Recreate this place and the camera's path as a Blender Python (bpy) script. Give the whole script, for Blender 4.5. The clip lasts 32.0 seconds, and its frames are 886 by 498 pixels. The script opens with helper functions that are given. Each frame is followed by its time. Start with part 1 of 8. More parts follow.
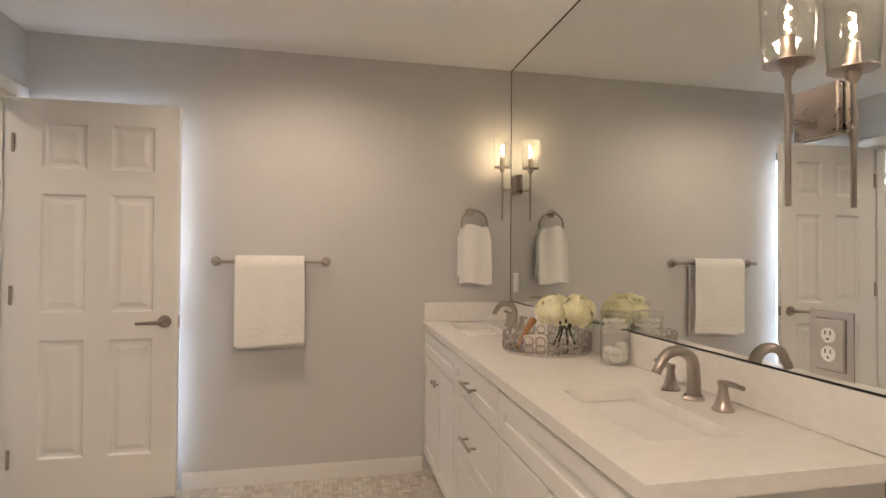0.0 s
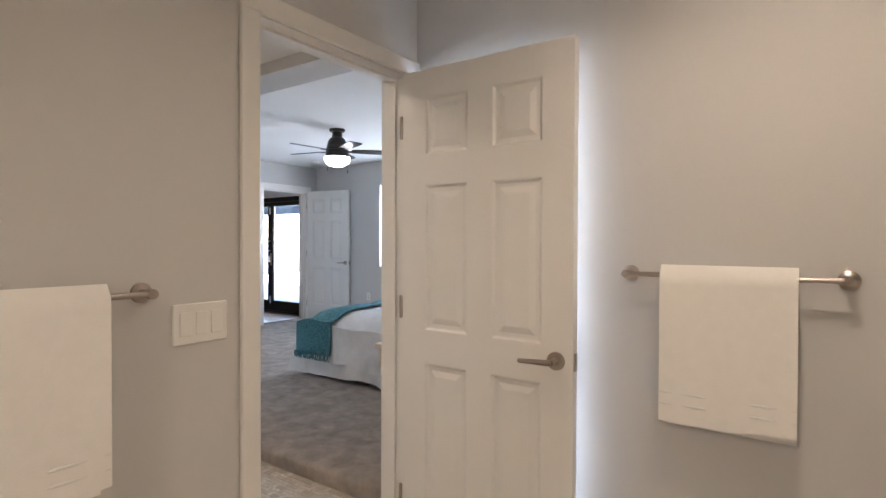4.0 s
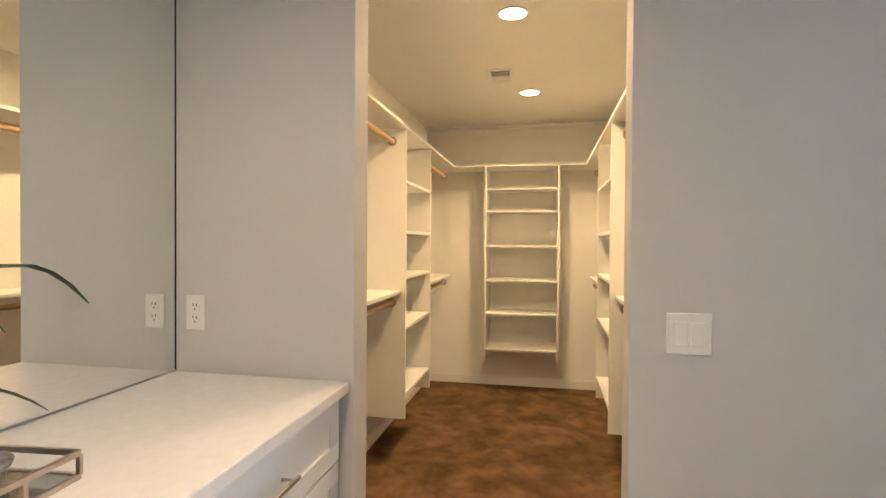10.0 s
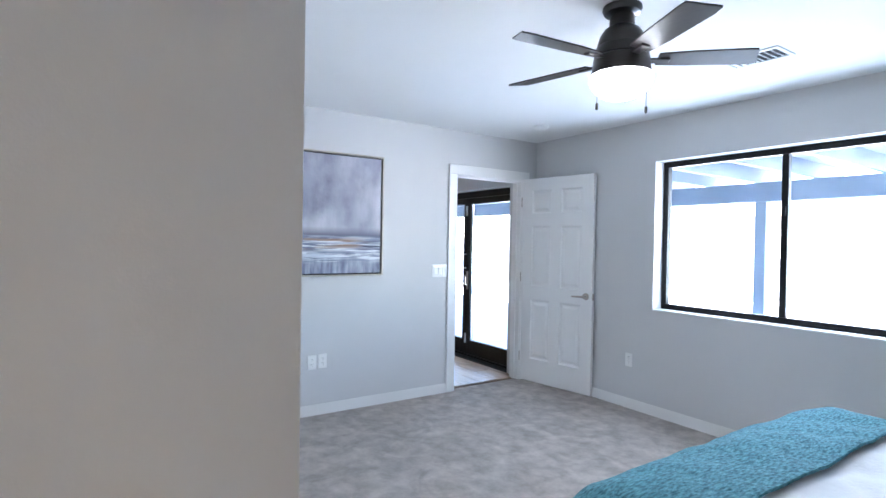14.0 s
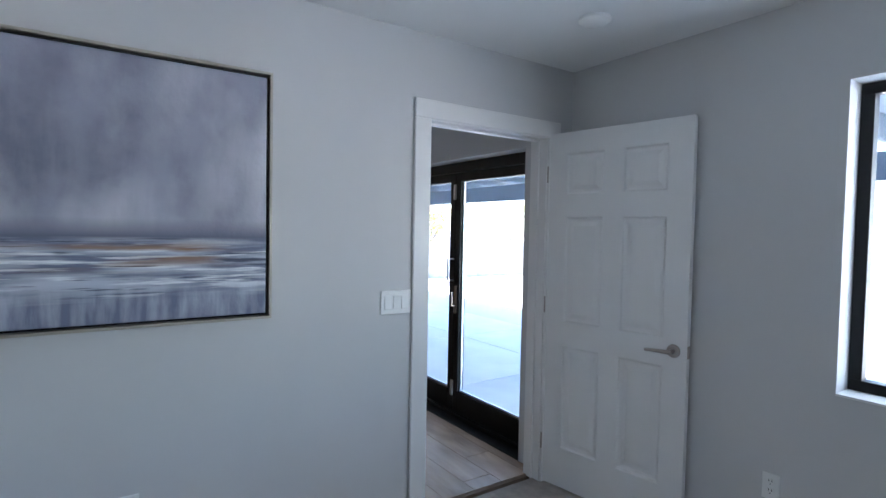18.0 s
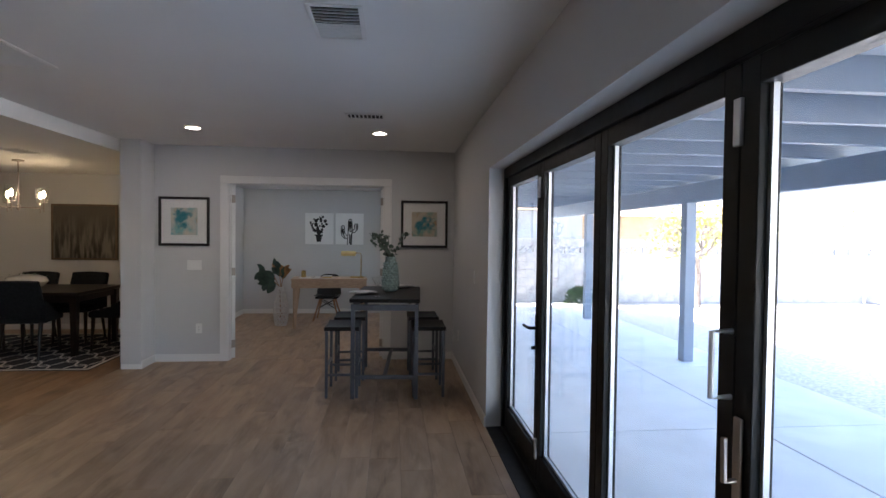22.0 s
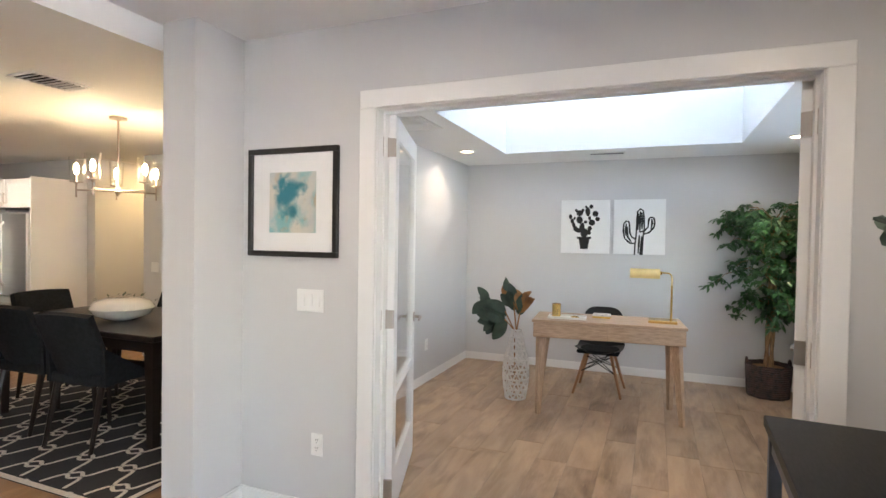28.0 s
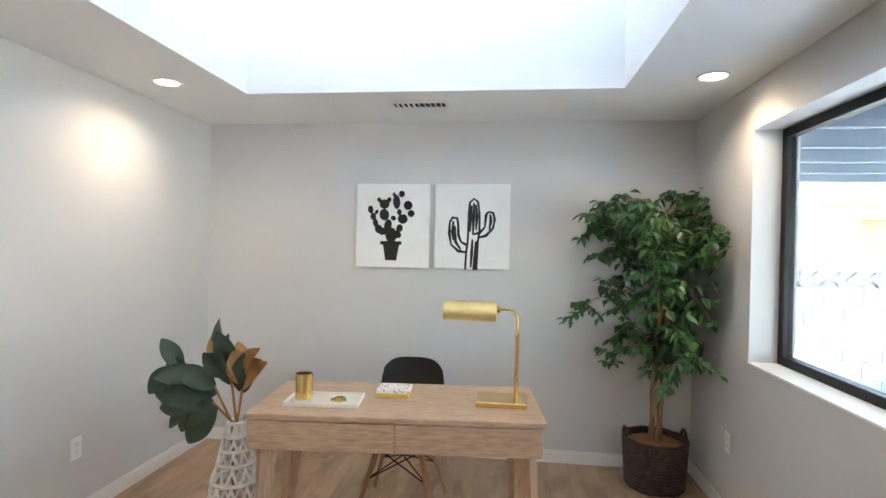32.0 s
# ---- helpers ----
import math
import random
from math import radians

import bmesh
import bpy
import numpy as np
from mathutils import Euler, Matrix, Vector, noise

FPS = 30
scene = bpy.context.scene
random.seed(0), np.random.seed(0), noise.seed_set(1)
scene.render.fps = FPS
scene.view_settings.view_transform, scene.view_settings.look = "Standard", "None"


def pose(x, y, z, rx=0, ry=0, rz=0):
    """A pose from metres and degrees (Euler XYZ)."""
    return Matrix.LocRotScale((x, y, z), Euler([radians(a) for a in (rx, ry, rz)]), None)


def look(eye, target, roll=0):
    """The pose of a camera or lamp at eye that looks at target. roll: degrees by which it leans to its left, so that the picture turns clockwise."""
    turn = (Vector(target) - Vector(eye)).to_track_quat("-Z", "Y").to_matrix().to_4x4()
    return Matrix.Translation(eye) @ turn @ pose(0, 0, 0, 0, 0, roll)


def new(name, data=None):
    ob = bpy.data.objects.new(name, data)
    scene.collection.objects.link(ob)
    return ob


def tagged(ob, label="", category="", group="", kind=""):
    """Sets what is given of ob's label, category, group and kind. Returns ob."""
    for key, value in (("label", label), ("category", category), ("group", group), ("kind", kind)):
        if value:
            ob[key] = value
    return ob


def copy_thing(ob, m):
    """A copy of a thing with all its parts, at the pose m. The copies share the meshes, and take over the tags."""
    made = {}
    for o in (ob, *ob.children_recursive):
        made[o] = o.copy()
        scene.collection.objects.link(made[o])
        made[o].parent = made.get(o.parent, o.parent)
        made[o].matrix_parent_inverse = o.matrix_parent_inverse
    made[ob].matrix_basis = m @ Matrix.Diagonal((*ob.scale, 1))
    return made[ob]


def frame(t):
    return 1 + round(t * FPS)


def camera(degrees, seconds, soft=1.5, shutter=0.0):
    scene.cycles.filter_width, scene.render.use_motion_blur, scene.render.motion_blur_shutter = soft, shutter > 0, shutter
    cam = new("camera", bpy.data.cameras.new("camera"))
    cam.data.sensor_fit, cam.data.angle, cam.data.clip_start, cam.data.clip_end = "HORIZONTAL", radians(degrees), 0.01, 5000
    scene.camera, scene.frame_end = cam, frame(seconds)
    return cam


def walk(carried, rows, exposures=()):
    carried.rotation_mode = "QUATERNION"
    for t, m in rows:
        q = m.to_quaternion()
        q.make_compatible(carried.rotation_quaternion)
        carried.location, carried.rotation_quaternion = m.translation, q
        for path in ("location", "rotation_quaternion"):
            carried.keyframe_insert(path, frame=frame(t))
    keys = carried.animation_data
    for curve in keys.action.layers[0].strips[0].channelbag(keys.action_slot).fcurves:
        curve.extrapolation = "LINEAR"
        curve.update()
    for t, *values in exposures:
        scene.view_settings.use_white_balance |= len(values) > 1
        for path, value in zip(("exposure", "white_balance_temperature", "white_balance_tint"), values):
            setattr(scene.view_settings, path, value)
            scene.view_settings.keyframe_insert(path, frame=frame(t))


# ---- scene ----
cam = camera(80.4, 32.0)
PATH = [
    (0, (0.555, -0.034, 1.254), (0.961, 1.924, 1.283), 0.4),
    (0.5, (0.613, 0.052, 1.250), (0.926, 2.027, 1.284), 0.3),
    (1, (0.641, 0.186, 1.277), (0.793, 2.181, 1.292), 0.4),
    (1.5, (0.632, 0.328, 1.284), (0.665, 2.328, 1.295), 0.5),
    (2, (0.666, 0.467, 1.291), (0.467, 2.457, 1.293), 0.5),
    (2.5, (0.646, 0.576, 1.314), (0.210, 2.528, 1.303), 0.3),
    (3, (0.569, 0.790, 1.301), (-0.053, 2.691, 1.286), 0.4),
    (3.5, (0.481, 0.998, 1.310), (-0.373, 2.806, 1.288), 0.3),
    (4, (0.426, 1.197, 1.321), (-0.726, 2.832, 1.295), 0.2),
    (4.5, (0.327, 1.388, 1.314), (-1.080, 2.809, 1.285), 0.1),
    (6.5, (-0.176, 2.055, 1.324), (-2.105, 2.580, 1.295), -0.2),
    (7, (-0.301, 2.211, 1.331), (-2.277, 2.514, 1.304), -0.2),
    (7.5, (-0.441, 2.304, 1.324), (-2.438, 2.405, 1.302), -0.3),
    (8, (-0.636, 2.348, 1.342), (-2.635, 2.354, 1.313), -0.1),
    (8.5, (-0.837, 2.416, 1.354), (-2.834, 2.300, 1.326), -0.0),
    (9, (-0.996, 2.462, 1.354), (-2.978, 2.190, 1.327), -0.0),
    (9.5, (-1.198, 2.461, 1.360), (-3.166, 2.104, 1.333), 0.2),
    (10, (-1.379, 2.484, 1.368), (-3.343, 2.107, 1.339), 0.4),
    (10.5, (-1.574, 2.538, 1.369), (-3.537, 2.157, 1.344), 0.5),
    (11, (-1.736, 2.570, 1.378), (-3.704, 2.213, 1.351), 0.9),
    (11.5, (-1.872, 2.615, 1.350), (-3.867, 2.471, 1.344), 1.0),
    (12, (-1.972, 2.760, 1.366), (-3.971, 2.794, 1.367), 1.0),
    (12.5, (-2.028, 2.862, 1.380), (-4.014, 3.099, 1.376), 1.2),
    (13, (-2.074, 2.932, 1.388), (-3.986, 3.520, 1.390), 1.3),
    (13.5, (-2.135, 3.010, 1.436), (-3.905, 3.941, 1.425), 1.1),
    (14, (-2.214, 3.189, 1.479), (-3.876, 4.300, 1.451), 1.0),
    (14.5, (-2.338, 3.381, 1.496), (-3.962, 4.548, 1.453), 0.9),
    (16.5, (-3.145, 4.047, 1.567), (-4.776, 5.203, 1.502), 1.1),
    (17, (-3.432, 4.244, 1.567), (-5.073, 5.386, 1.502), 1.1),
    (17.5, (-3.734, 4.416, 1.565), (-5.384, 5.545, 1.502), 1.2),
    (18, (-4.007, 4.603, 1.561), (-5.663, 5.722, 1.488), 1.1),
    (18.5, (-4.273, 4.866, 1.554), (-5.939, 5.970, 1.483), 1.0),
    (19, (-4.574, 5.112, 1.538), (-6.251, 6.200, 1.456), 1.0),
    (19.5, (-4.840, 5.348, 1.511), (-6.520, 6.432, 1.496), 0.8),
    (20, (-5.116, 5.575, 1.507), (-6.813, 6.634, 1.492), 1.1),
    (20.5, (-5.418, 5.798, 1.505), (-7.173, 6.757, 1.488), 1.4),
    (21, (-5.676, 5.968, 1.522), (-7.558, 6.643, 1.502), 0.8),
    (21.5, (-5.953, 6.083, 1.528), (-7.913, 6.481, 1.504), 0.7),
    (22, (-6.160, 6.144, 1.565), (-8.149, 6.337, 1.516), 0.7),
    (22.5, (-6.449, 6.241, 1.564), (-8.446, 6.147, 1.516), 0.6),
    (23, (-6.753, 6.225, 1.561), (-8.730, 5.925, 1.507), 0.6),
    (23.5, (-7.066, 6.206, 1.556), (-9.025, 5.803, 1.501), 0.6),
    (24, (-7.408, 6.214, 1.553), (-9.339, 5.697, 1.494), 0.5),
    (24.5, (-7.763, 6.122, 1.546), (-9.676, 5.541, 1.481), 0.7),
    (25, (-8.132, 6.088, 1.543), (-10.031, 5.464, 1.477), 0.7),
    (25.5, (-8.484, 6.035, 1.542), (-10.365, 5.356, 1.480), 0.7),
    (27.5, (-9.857, 5.585, 1.522), (-11.713, 4.840, 1.476), 0.9),
    (28, (-10.200, 5.508, 1.528), (-12.053, 4.758, 1.486), 0.9),
    (28.5, (-10.528, 5.393, 1.533), (-12.373, 4.625, 1.486), 1.0),
    (29, (-10.850, 5.341, 1.528), (-12.696, 4.571, 1.486), 1.1),
    (29.5, (-11.174, 5.330, 1.529), (-13.026, 4.576, 1.490), 1.2),
    (30, (-11.501, 5.331, 1.521), (-13.417, 4.757, 1.496), 1.3),
    (30.5, (-11.806, 5.403, 1.526), (-13.763, 4.989, 1.505), 1.3),
    (31, (-12.081, 5.461, 1.530), (-14.053, 5.125, 1.514), 1.3),
    (31.5, (-12.334, 5.506, 1.536), (-14.317, 5.251, 1.523), 1.3),
    (32, (-12.534, 5.591, 1.543), (-14.519, 5.346, 1.530), 1.2),
]
EXPOSURES = [(0, 4.15, 6200, 14), (1, 4.15, 6250, 14), (2, 4.08, 6450, 14), (4, 4.05, 6100, 14), (7, 4.05, 5700, 12), (9, 4.47, 6450, 14), (12.5, 4.68, 6300, 14), (13, 4.68, 6100, 13),
             (14.5, 4.28, 5550, 11), (17, 3.52, 5600, 10), (19, 3.35, 5850, 11), (20, 2.98, 6100, 13), (21, 2.6, 6200, 15), (22, 3.2, 6250, 15), (23, 3.8, 6300, 15), (24, 4.6, 6850, 15),
             (25, 4.9, 7050, 17), (28, 4.85, 6600, 13), (30, 4.75, 6650, 12), (32, 4.87, 6750, 12)]
walk(cam, [(t, look(eye, target, roll)) for t, eye, target, roll in PATH], EXPOSURES)

# ---- world and sun ----
world = bpy.data.worlds.new("sky")
world.use_nodes = True
scene.world = world
sky = world.node_tree.nodes.new("ShaderNodeTexSky")
sky.sky_type, sky.sun_disc = "NISHITA", False
sky.sun_elevation, sky.sun_rotation = radians(48), radians(200)
back = world.node_tree.nodes["Background"]
back.inputs["Strength"].default_value = 0.15
world.node_tree.links.new(sky.outputs["Color"], back.inputs["Color"])
sun = bpy.data.lights.new("sun", "SUN")
sun.energy, sun.angle, sun.color = 5.0, radians(0.5), (1.0, 0.95, 0.88)
sun_ob = new("sun", sun)
sun_ob.matrix_world = look((-8 - 6, 12 - 12, 20), (-8, 12, 0))

ZONE = Vector((0, 0, 0))   # origin of the rooms now being built
F2 = 0.09          # floor of bedroom, family room and office above the bath's floor

DIM = 0.55         # all lamps of the house together, against the sun and sky


def area(name, loc, target, w, h, power, colour=(1, 1, 1)):
    d = bpy.data.lights.new(name, "AREA")
    d.shape, d.size, d.size_y, d.energy, d.color = "RECTANGLE", w, h, power * DIM, colour
    ob = new(name, d)
    ob.matrix_world = look(Vector(loc) + ZONE, Vector(target) + ZONE)
    return ob


def bulb(name, loc, power, colour=(1, 0.72, 0.42), r=0.03):
    d = bpy.data.lights.new(name, "POINT")
    d.energy, d.color, d.shadow_soft_size = power * DIM, colour, r
    ob = new(name, d)
    ob.location = Vector(loc) + ZONE
    return ob


def spot(name, loc, power, colour=(1, 0.85, 0.66), cone=125, blend=0.8):
    d = bpy.data.lights.new(name, "SPOT")
    d.energy, d.color, d.shadow_soft_size, d.spot_size, d.spot_blend = power * DIM, colour, 0.05, radians(cone), blend
    ob = new(name, d)
    ob.location = Vector(loc) + ZONE
    return ob


# sky light that falls through the large openings
DAY = (0.80, 0.90, 1.0)
area("daylight_folding_door", (-8.3, 7.25, 1.15), (-8.3, 3.0, 2.3), 3.4, 1.9, 2.0, DAY)
area("daylight_bedroom_window", (-3.86, 7.22, 1.56), (-3.86, 0, 1.2), 1.8, 1.1, 4.9, DAY)
area("daylight_bath_window", (-0.6, 3.122, 1.055), (-0.6, 0, 1.055), 0.5, 1.78, 1.5, DAY)
area("daylight_office_window", (-14.2, 7.1, 1.6), (-14.2, 0, 1.2), 1.8, 1.1, 1.6, DAY)
area("daylight_well_south", (-14.38, 3.93, 3.15), (-14.38, 5.2, 2.6), 1.8, 0.4, 0.045, DAY)
area("daylight_well_north", (-14.38, 6.27, 3.15), (-14.38, 5.0, 2.6), 1.8, 0.4, 0.045, DAY)

# ---- materials ----
def mat(name, colour, rough=0.5, metal=0.0, vary=0.06, scale=4.0, bump=0.0, bscale=120.0, coat=0.0, emit=0.0, ecol=None, second=None, stretch=None, spec=None):
    m = bpy.data.materials.new(name)
    m.use_nodes = True
    nt = m.node_tree
    b = nt.nodes["Principled BSDF"]
    b.inputs["Roughness"].default_value, b.inputs["Metallic"].default_value = rough, metal
    b.inputs["Coat Weight"].default_value = coat
    if spec is not None:
        b.inputs["Specular IOR Level"].default_value = spec
    tc = nt.nodes.new("ShaderNodeTexCoord")
    src = tc.outputs["Object"]
    if stretch:
        mp = nt.nodes.new("ShaderNodeMapping")
        mp.inputs["Scale"].default_value = stretch
        nt.links.new(src, mp.inputs["Vector"])
        src = mp.outputs["Vector"]
    n1 = nt.nodes.new("ShaderNodeTexNoise")
    n1.inputs["Scale"].default_value, n1.inputs["Detail"].default_value = scale, 6
    nt.links.new(src, n1.inputs["Vector"])
    ramp = nt.nodes.new("ShaderNodeValToRGB")
    c = colour
    d = second if second else tuple(min(1, v * (1 - 2 * vary)) for v in c)
    e = tuple(min(1, v * (1 + vary)) for v in c)
    ramp.color_ramp.elements[0].color, ramp.color_ramp.elements[1].color = (*d, 1), (*e, 1)
    ramp.color_ramp.elements[0].position, ramp.color_ramp.elements[1].position = 0.32, 0.68
    nt.links.new(n1.outputs["Fac"], ramp.inputs["Fac"])
    nt.links.new(ramp.outputs["Color"], b.inputs["Base Color"])
    mr = nt.nodes.new("ShaderNodeMapRange")
    mr.inputs["To Min"].default_value, mr.inputs["To Max"].default_value = max(0, rough - 0.06), min(1, rough + 0.08)
    n2 = nt.nodes.new("ShaderNodeTexNoise")
    n2.inputs["Scale"].default_value, n2.inputs["Detail"].default_value = scale * 2.7, 3
    nt.links.new(src, n2.inputs["Vector"])
    nt.links.new(n2.outputs["Fac"], mr.inputs["Value"])
    nt.links.new(mr.outputs["Result"], b.inputs["Roughness"])
    if bump:
        n3 = nt.nodes.new("ShaderNodeTexNoise")
        n3.inputs["Scale"].default_value, n3.inputs["Detail"].default_value = bscale, 4
        nt.links.new(src, n3.inputs["Vector"])
        bp = nt.nodes.new("ShaderNodeBump")
        bp.inputs["Strength"].default_value, bp.inputs["Distance"].default_value = bump, 0.01
        nt.links.new(n3.outputs["Fac"], bp.inputs["Height"])
        nt.links.new(bp.outputs["Normal"], b.inputs["Normal"])
    if emit:
        b.inputs["Emission Color"].default_value = (*(ecol or c), 1)
        b.inputs["Emission Strength"].default_value = emit * DIM
    return m


def glass_mat(name, colour=(1, 1, 1), rough=0.0, ior=1.45, rim=0.55):
    m = bpy.data.materials.new(name)
    m.use_nodes = True
    nt = m.node_tree
    nt.nodes.remove(nt.nodes["Principled BSDF"])
    out = nt.nodes["Material Output"]
    tr, gl, mix = nt.nodes.new("ShaderNodeBsdfTransparent"), nt.nodes.new("ShaderNodeBsdfGlossy"), nt.nodes.new("ShaderNodeMixShader")
    lw, pw, fr = nt.nodes.new("ShaderNodeLayerWeight"), nt.nodes.new("ShaderNodeMath"), nt.nodes.new("ShaderNodeMapRange")
    pw.operation = "POWER"
    pw.inputs[1].default_value = 4.0
    nt.links.new(lw.outputs["Facing"], pw.inputs[0])
    nt.links.new(pw.outputs[0], fr.inputs["Value"])
    fr.inputs["To Min"].default_value, fr.inputs["To Max"].default_value = 0.6 * ((ior - 1) / (ior + 1)) ** 2, rim
    tr.inputs["Color"].default_value = (*colour, 1)
    gl.inputs["Roughness"].default_value = rough
    nt.links.new(fr.outputs["Result"], mix.inputs["Fac"])
    nt.links.new(tr.outputs["BSDF"], mix.inputs[1])
    nt.links.new(gl.outputs["BSDF"], mix.inputs[2])
    nt.links.new(mix.outputs["Shader"], out.inputs["Surface"])
    return m


def mirror_mat():
    m = mat("mirror_silver", (0.86, 0.88, 0.86), 0.0, 1.0, 0.0)
    b = m.node_tree.nodes["Principled BSDF"]
    for l in list(b.inputs["Roughness"].links):
        m.node_tree.links.remove(l)
    b.inputs["Roughness"].default_value = 0.004
    return m


PAINT = mat("wall_paint_grey", (0.60, 0.595, 0.59), 0.62, 0, 0.012, 1.3, 0.05, 260)
CREAM = mat("closet_paint_white", (0.80, 0.78, 0.73), 0.62, 0, 0.015, 1.3, 0.05, 260)
CEIL = mat("ceiling_paint_white", (0.84, 0.84, 0.83), 0.75, 0, 0.012, 1.1, 0.06, 220)
TRIM = mat("trim_paint_white", (0.80, 0.79, 0.77), 0.35, 0, 0.015, 2.0, 0.02, 60)
DOORM = mat("door_paint_white", (0.80, 0.795, 0.78), 0.38, 0, 0.015, 2.0, 0.03, 80)
CABM = mat("cabinet_paint_white", (0.80, 0.79, 0.77), 0.33, 0, 0.012, 2.0)
QUARTZ = mat("quartz_white", (0.82, 0.80, 0.77), 0.16, 0, 0.02, 30)
NICKEL = mat("brushed_nickel", (0.44, 0.39, 0.35), 0.30, 1.0, 0.02, 4)
STEEL = mat("stainless_steel", (0.80, 0.79, 0.77), 0.30, 0.95, 0.015, 3, stretch=(1, 1, 12))
BLACKM = mat("black_aluminium", (0.007, 0.007, 0.008), 0.42, 0.0, 0.1, 8, spec=0.25)
SILVER = mat("silver_spacer_bar", (0.7, 0.72, 0.75), 0.35, 0.8, 0.03, 8)
DARKW = mat("espresso_wood", (0.016, 0.010, 0.008), 0.30, 0, 0.2, 6, stretch=(1, 14, 14), spec=0.35)
CHARCOAL = mat("charcoal_fabric", (0.013, 0.015, 0.018), 0.9, 0, 0.15, 40, 0.2, 500, spec=0.2)
TOWEL = mat("white_terry", (0.87, 0.86, 0.84), 0.95, 0, 0.01, 30, 0.12, 420)
LINEN = mat("white_linen", (0.80, 0.80, 0.80), 0.9, 0, 0.03, 12, 0.25, 60)
TEAL = mat("teal_knit", (0.10, 0.27, 0.32), 0.9, 0, 0.3, 110, 1.0, 120, second=(0.02, 0.10, 0.13), stretch=(1.0, 0.35, 1.0))
BRASS = mat("polished_brass", (0.78, 0.54, 0.20), 0.2, 1.0, 0.04, 12)
OAK = mat("light_oak", (0.49, 0.345, 0.235), 0.45, 0, 0.1, 5, 0.06, 40, second=(0.36, 0.245, 0.16), stretch=(3, 26, 26))
OAKLEG = mat("light_oak_leg", (0.49, 0.345, 0.235), 0.45, 0, 0.1, 5, 0.06, 40, second=(0.36, 0.245, 0.16), stretch=(26, 26, 3))
RODW = mat("pine_rod", (0.55, 0.34, 0.17), 0.5, 0, 0.12, 8, stretch=(1.5, 30, 30))
PLATE = mat("switch_plastic_white", (0.82, 0.82, 0.80), 0.3, 0, 0.01, 6)
GLASS = glass_mat("clear_glass")
THINGLASS = glass_mat("clear_vessel_glass", (0.985, 0.99, 0.985), 0.0, 1.55, 0.95)
MIRROR = mirror_mat()
SLOT = mat("dark_slot", (0.02, 0.02, 0.02), 0.8, 0, 0.1)


# ---- mesh tools ----
def obj(name, bm, material, parent=None, label="", smooth=False):
    me = bpy.data.meshes.new(name)
    bmesh.ops.recalc_face_normals(bm, faces=bm.faces)
    if parent is None:
        bmesh.ops.translate(bm, vec=ZONE, verts=bm.verts)
    bm.to_mesh(me)
    bm.free()
    if smooth:
        me.polygons.foreach_set("use_smooth", [True] * len(me.polygons))
        me.set_sharp_from_angle(angle=radians(40))
    for m in material if isinstance(material, (list, tuple)) else [material]:
        me.materials.append(m)
    ob = new(name, me)
    if parent is not None:
        ob.parent = parent
    if label:
        ob["label"] = label
    return ob


def part(name, bm, material, parent, label="", smooth=False):
    return obj(name, bm, material, parent, label, smooth)


def thing(name, loc=(0, 0, 0), rz=0, label="", category="", group="", kind=""):
    ob = new(name)
    ob.empty_display_size = 0.1
    ob.matrix_world = pose(*(Vector(loc) + ZONE), 0, 0, rz)
    return tagged(ob, label, category, group, kind)


def structure(name, bm, material, label="", smooth=False):
    return tagged(obj(name, bm, material, smooth=smooth), label, "", "", "structure")


def bx(bm, x0, x1, y0, y1, z0, z1, bevel=0.0, seg=1, m=None):
    c = Vector(((x0 + x1) / 2, (y0 + y1) / 2, (z0 + z1) / 2))
    r = bmesh.ops.create_cube(bm, size=1, matrix=(m or Matrix()) @ Matrix.Translation(c) @ Matrix.Diagonal((abs(x1 - x0), abs(y1 - y0), abs(z1 - z0), 1)))
    if bevel:
        es = list({e for v in r["verts"] for e in v.link_edges})
        bmesh.ops.bevel(bm, geom=es, offset=bevel, segments=seg, affect="EDGES", profile=0.5)
    return bm


def box(x0, x1, y0, y1, z0, z1, bevel=0.0, seg=1):
    return bx(bmesh.new(), x0, x1, y0, y1, z0, z1, bevel, seg)


def cy(bm, a, b, r0, r1=None, seg=16, caps=True):
    a, b = Vector(a), Vector(b)
    m = Matrix.Translation((a + b) / 2) @ (b - a).to_track_quat("Z", "Y").to_matrix().to_4x4()
    bmesh.ops.create_cone(bm, cap_ends=caps, segments=seg, radius1=r0, radius2=r0 if r1 is None else r1, depth=(b - a).length, matrix=m)
    return bm


def lathe(bm, prof, at=(0, 0, 0), seg=24, m=None):
    m = m or Matrix.Translation(at)
    rings = []
    for r, z in prof:
        rings.append([bm.verts.new(m @ Vector((r * math.cos(2 * math.pi * k / seg), r * math.sin(2 * math.pi * k / seg), z))) for k in range(seg)] if r > 1e-6 else [bm.verts.new(m @ Vector((0, 0, z)))])
    for p, q in zip(rings, rings[1:]):
        for k in range(seg):
            f = [p[k % len(p)], p[(k + 1) % len(p)], q[(k + 1) % len(q)], q[k % len(q)]]
            f = list(dict.fromkeys(f))
            if len(f) > 2:
                bm.faces.new(f)
    return bm


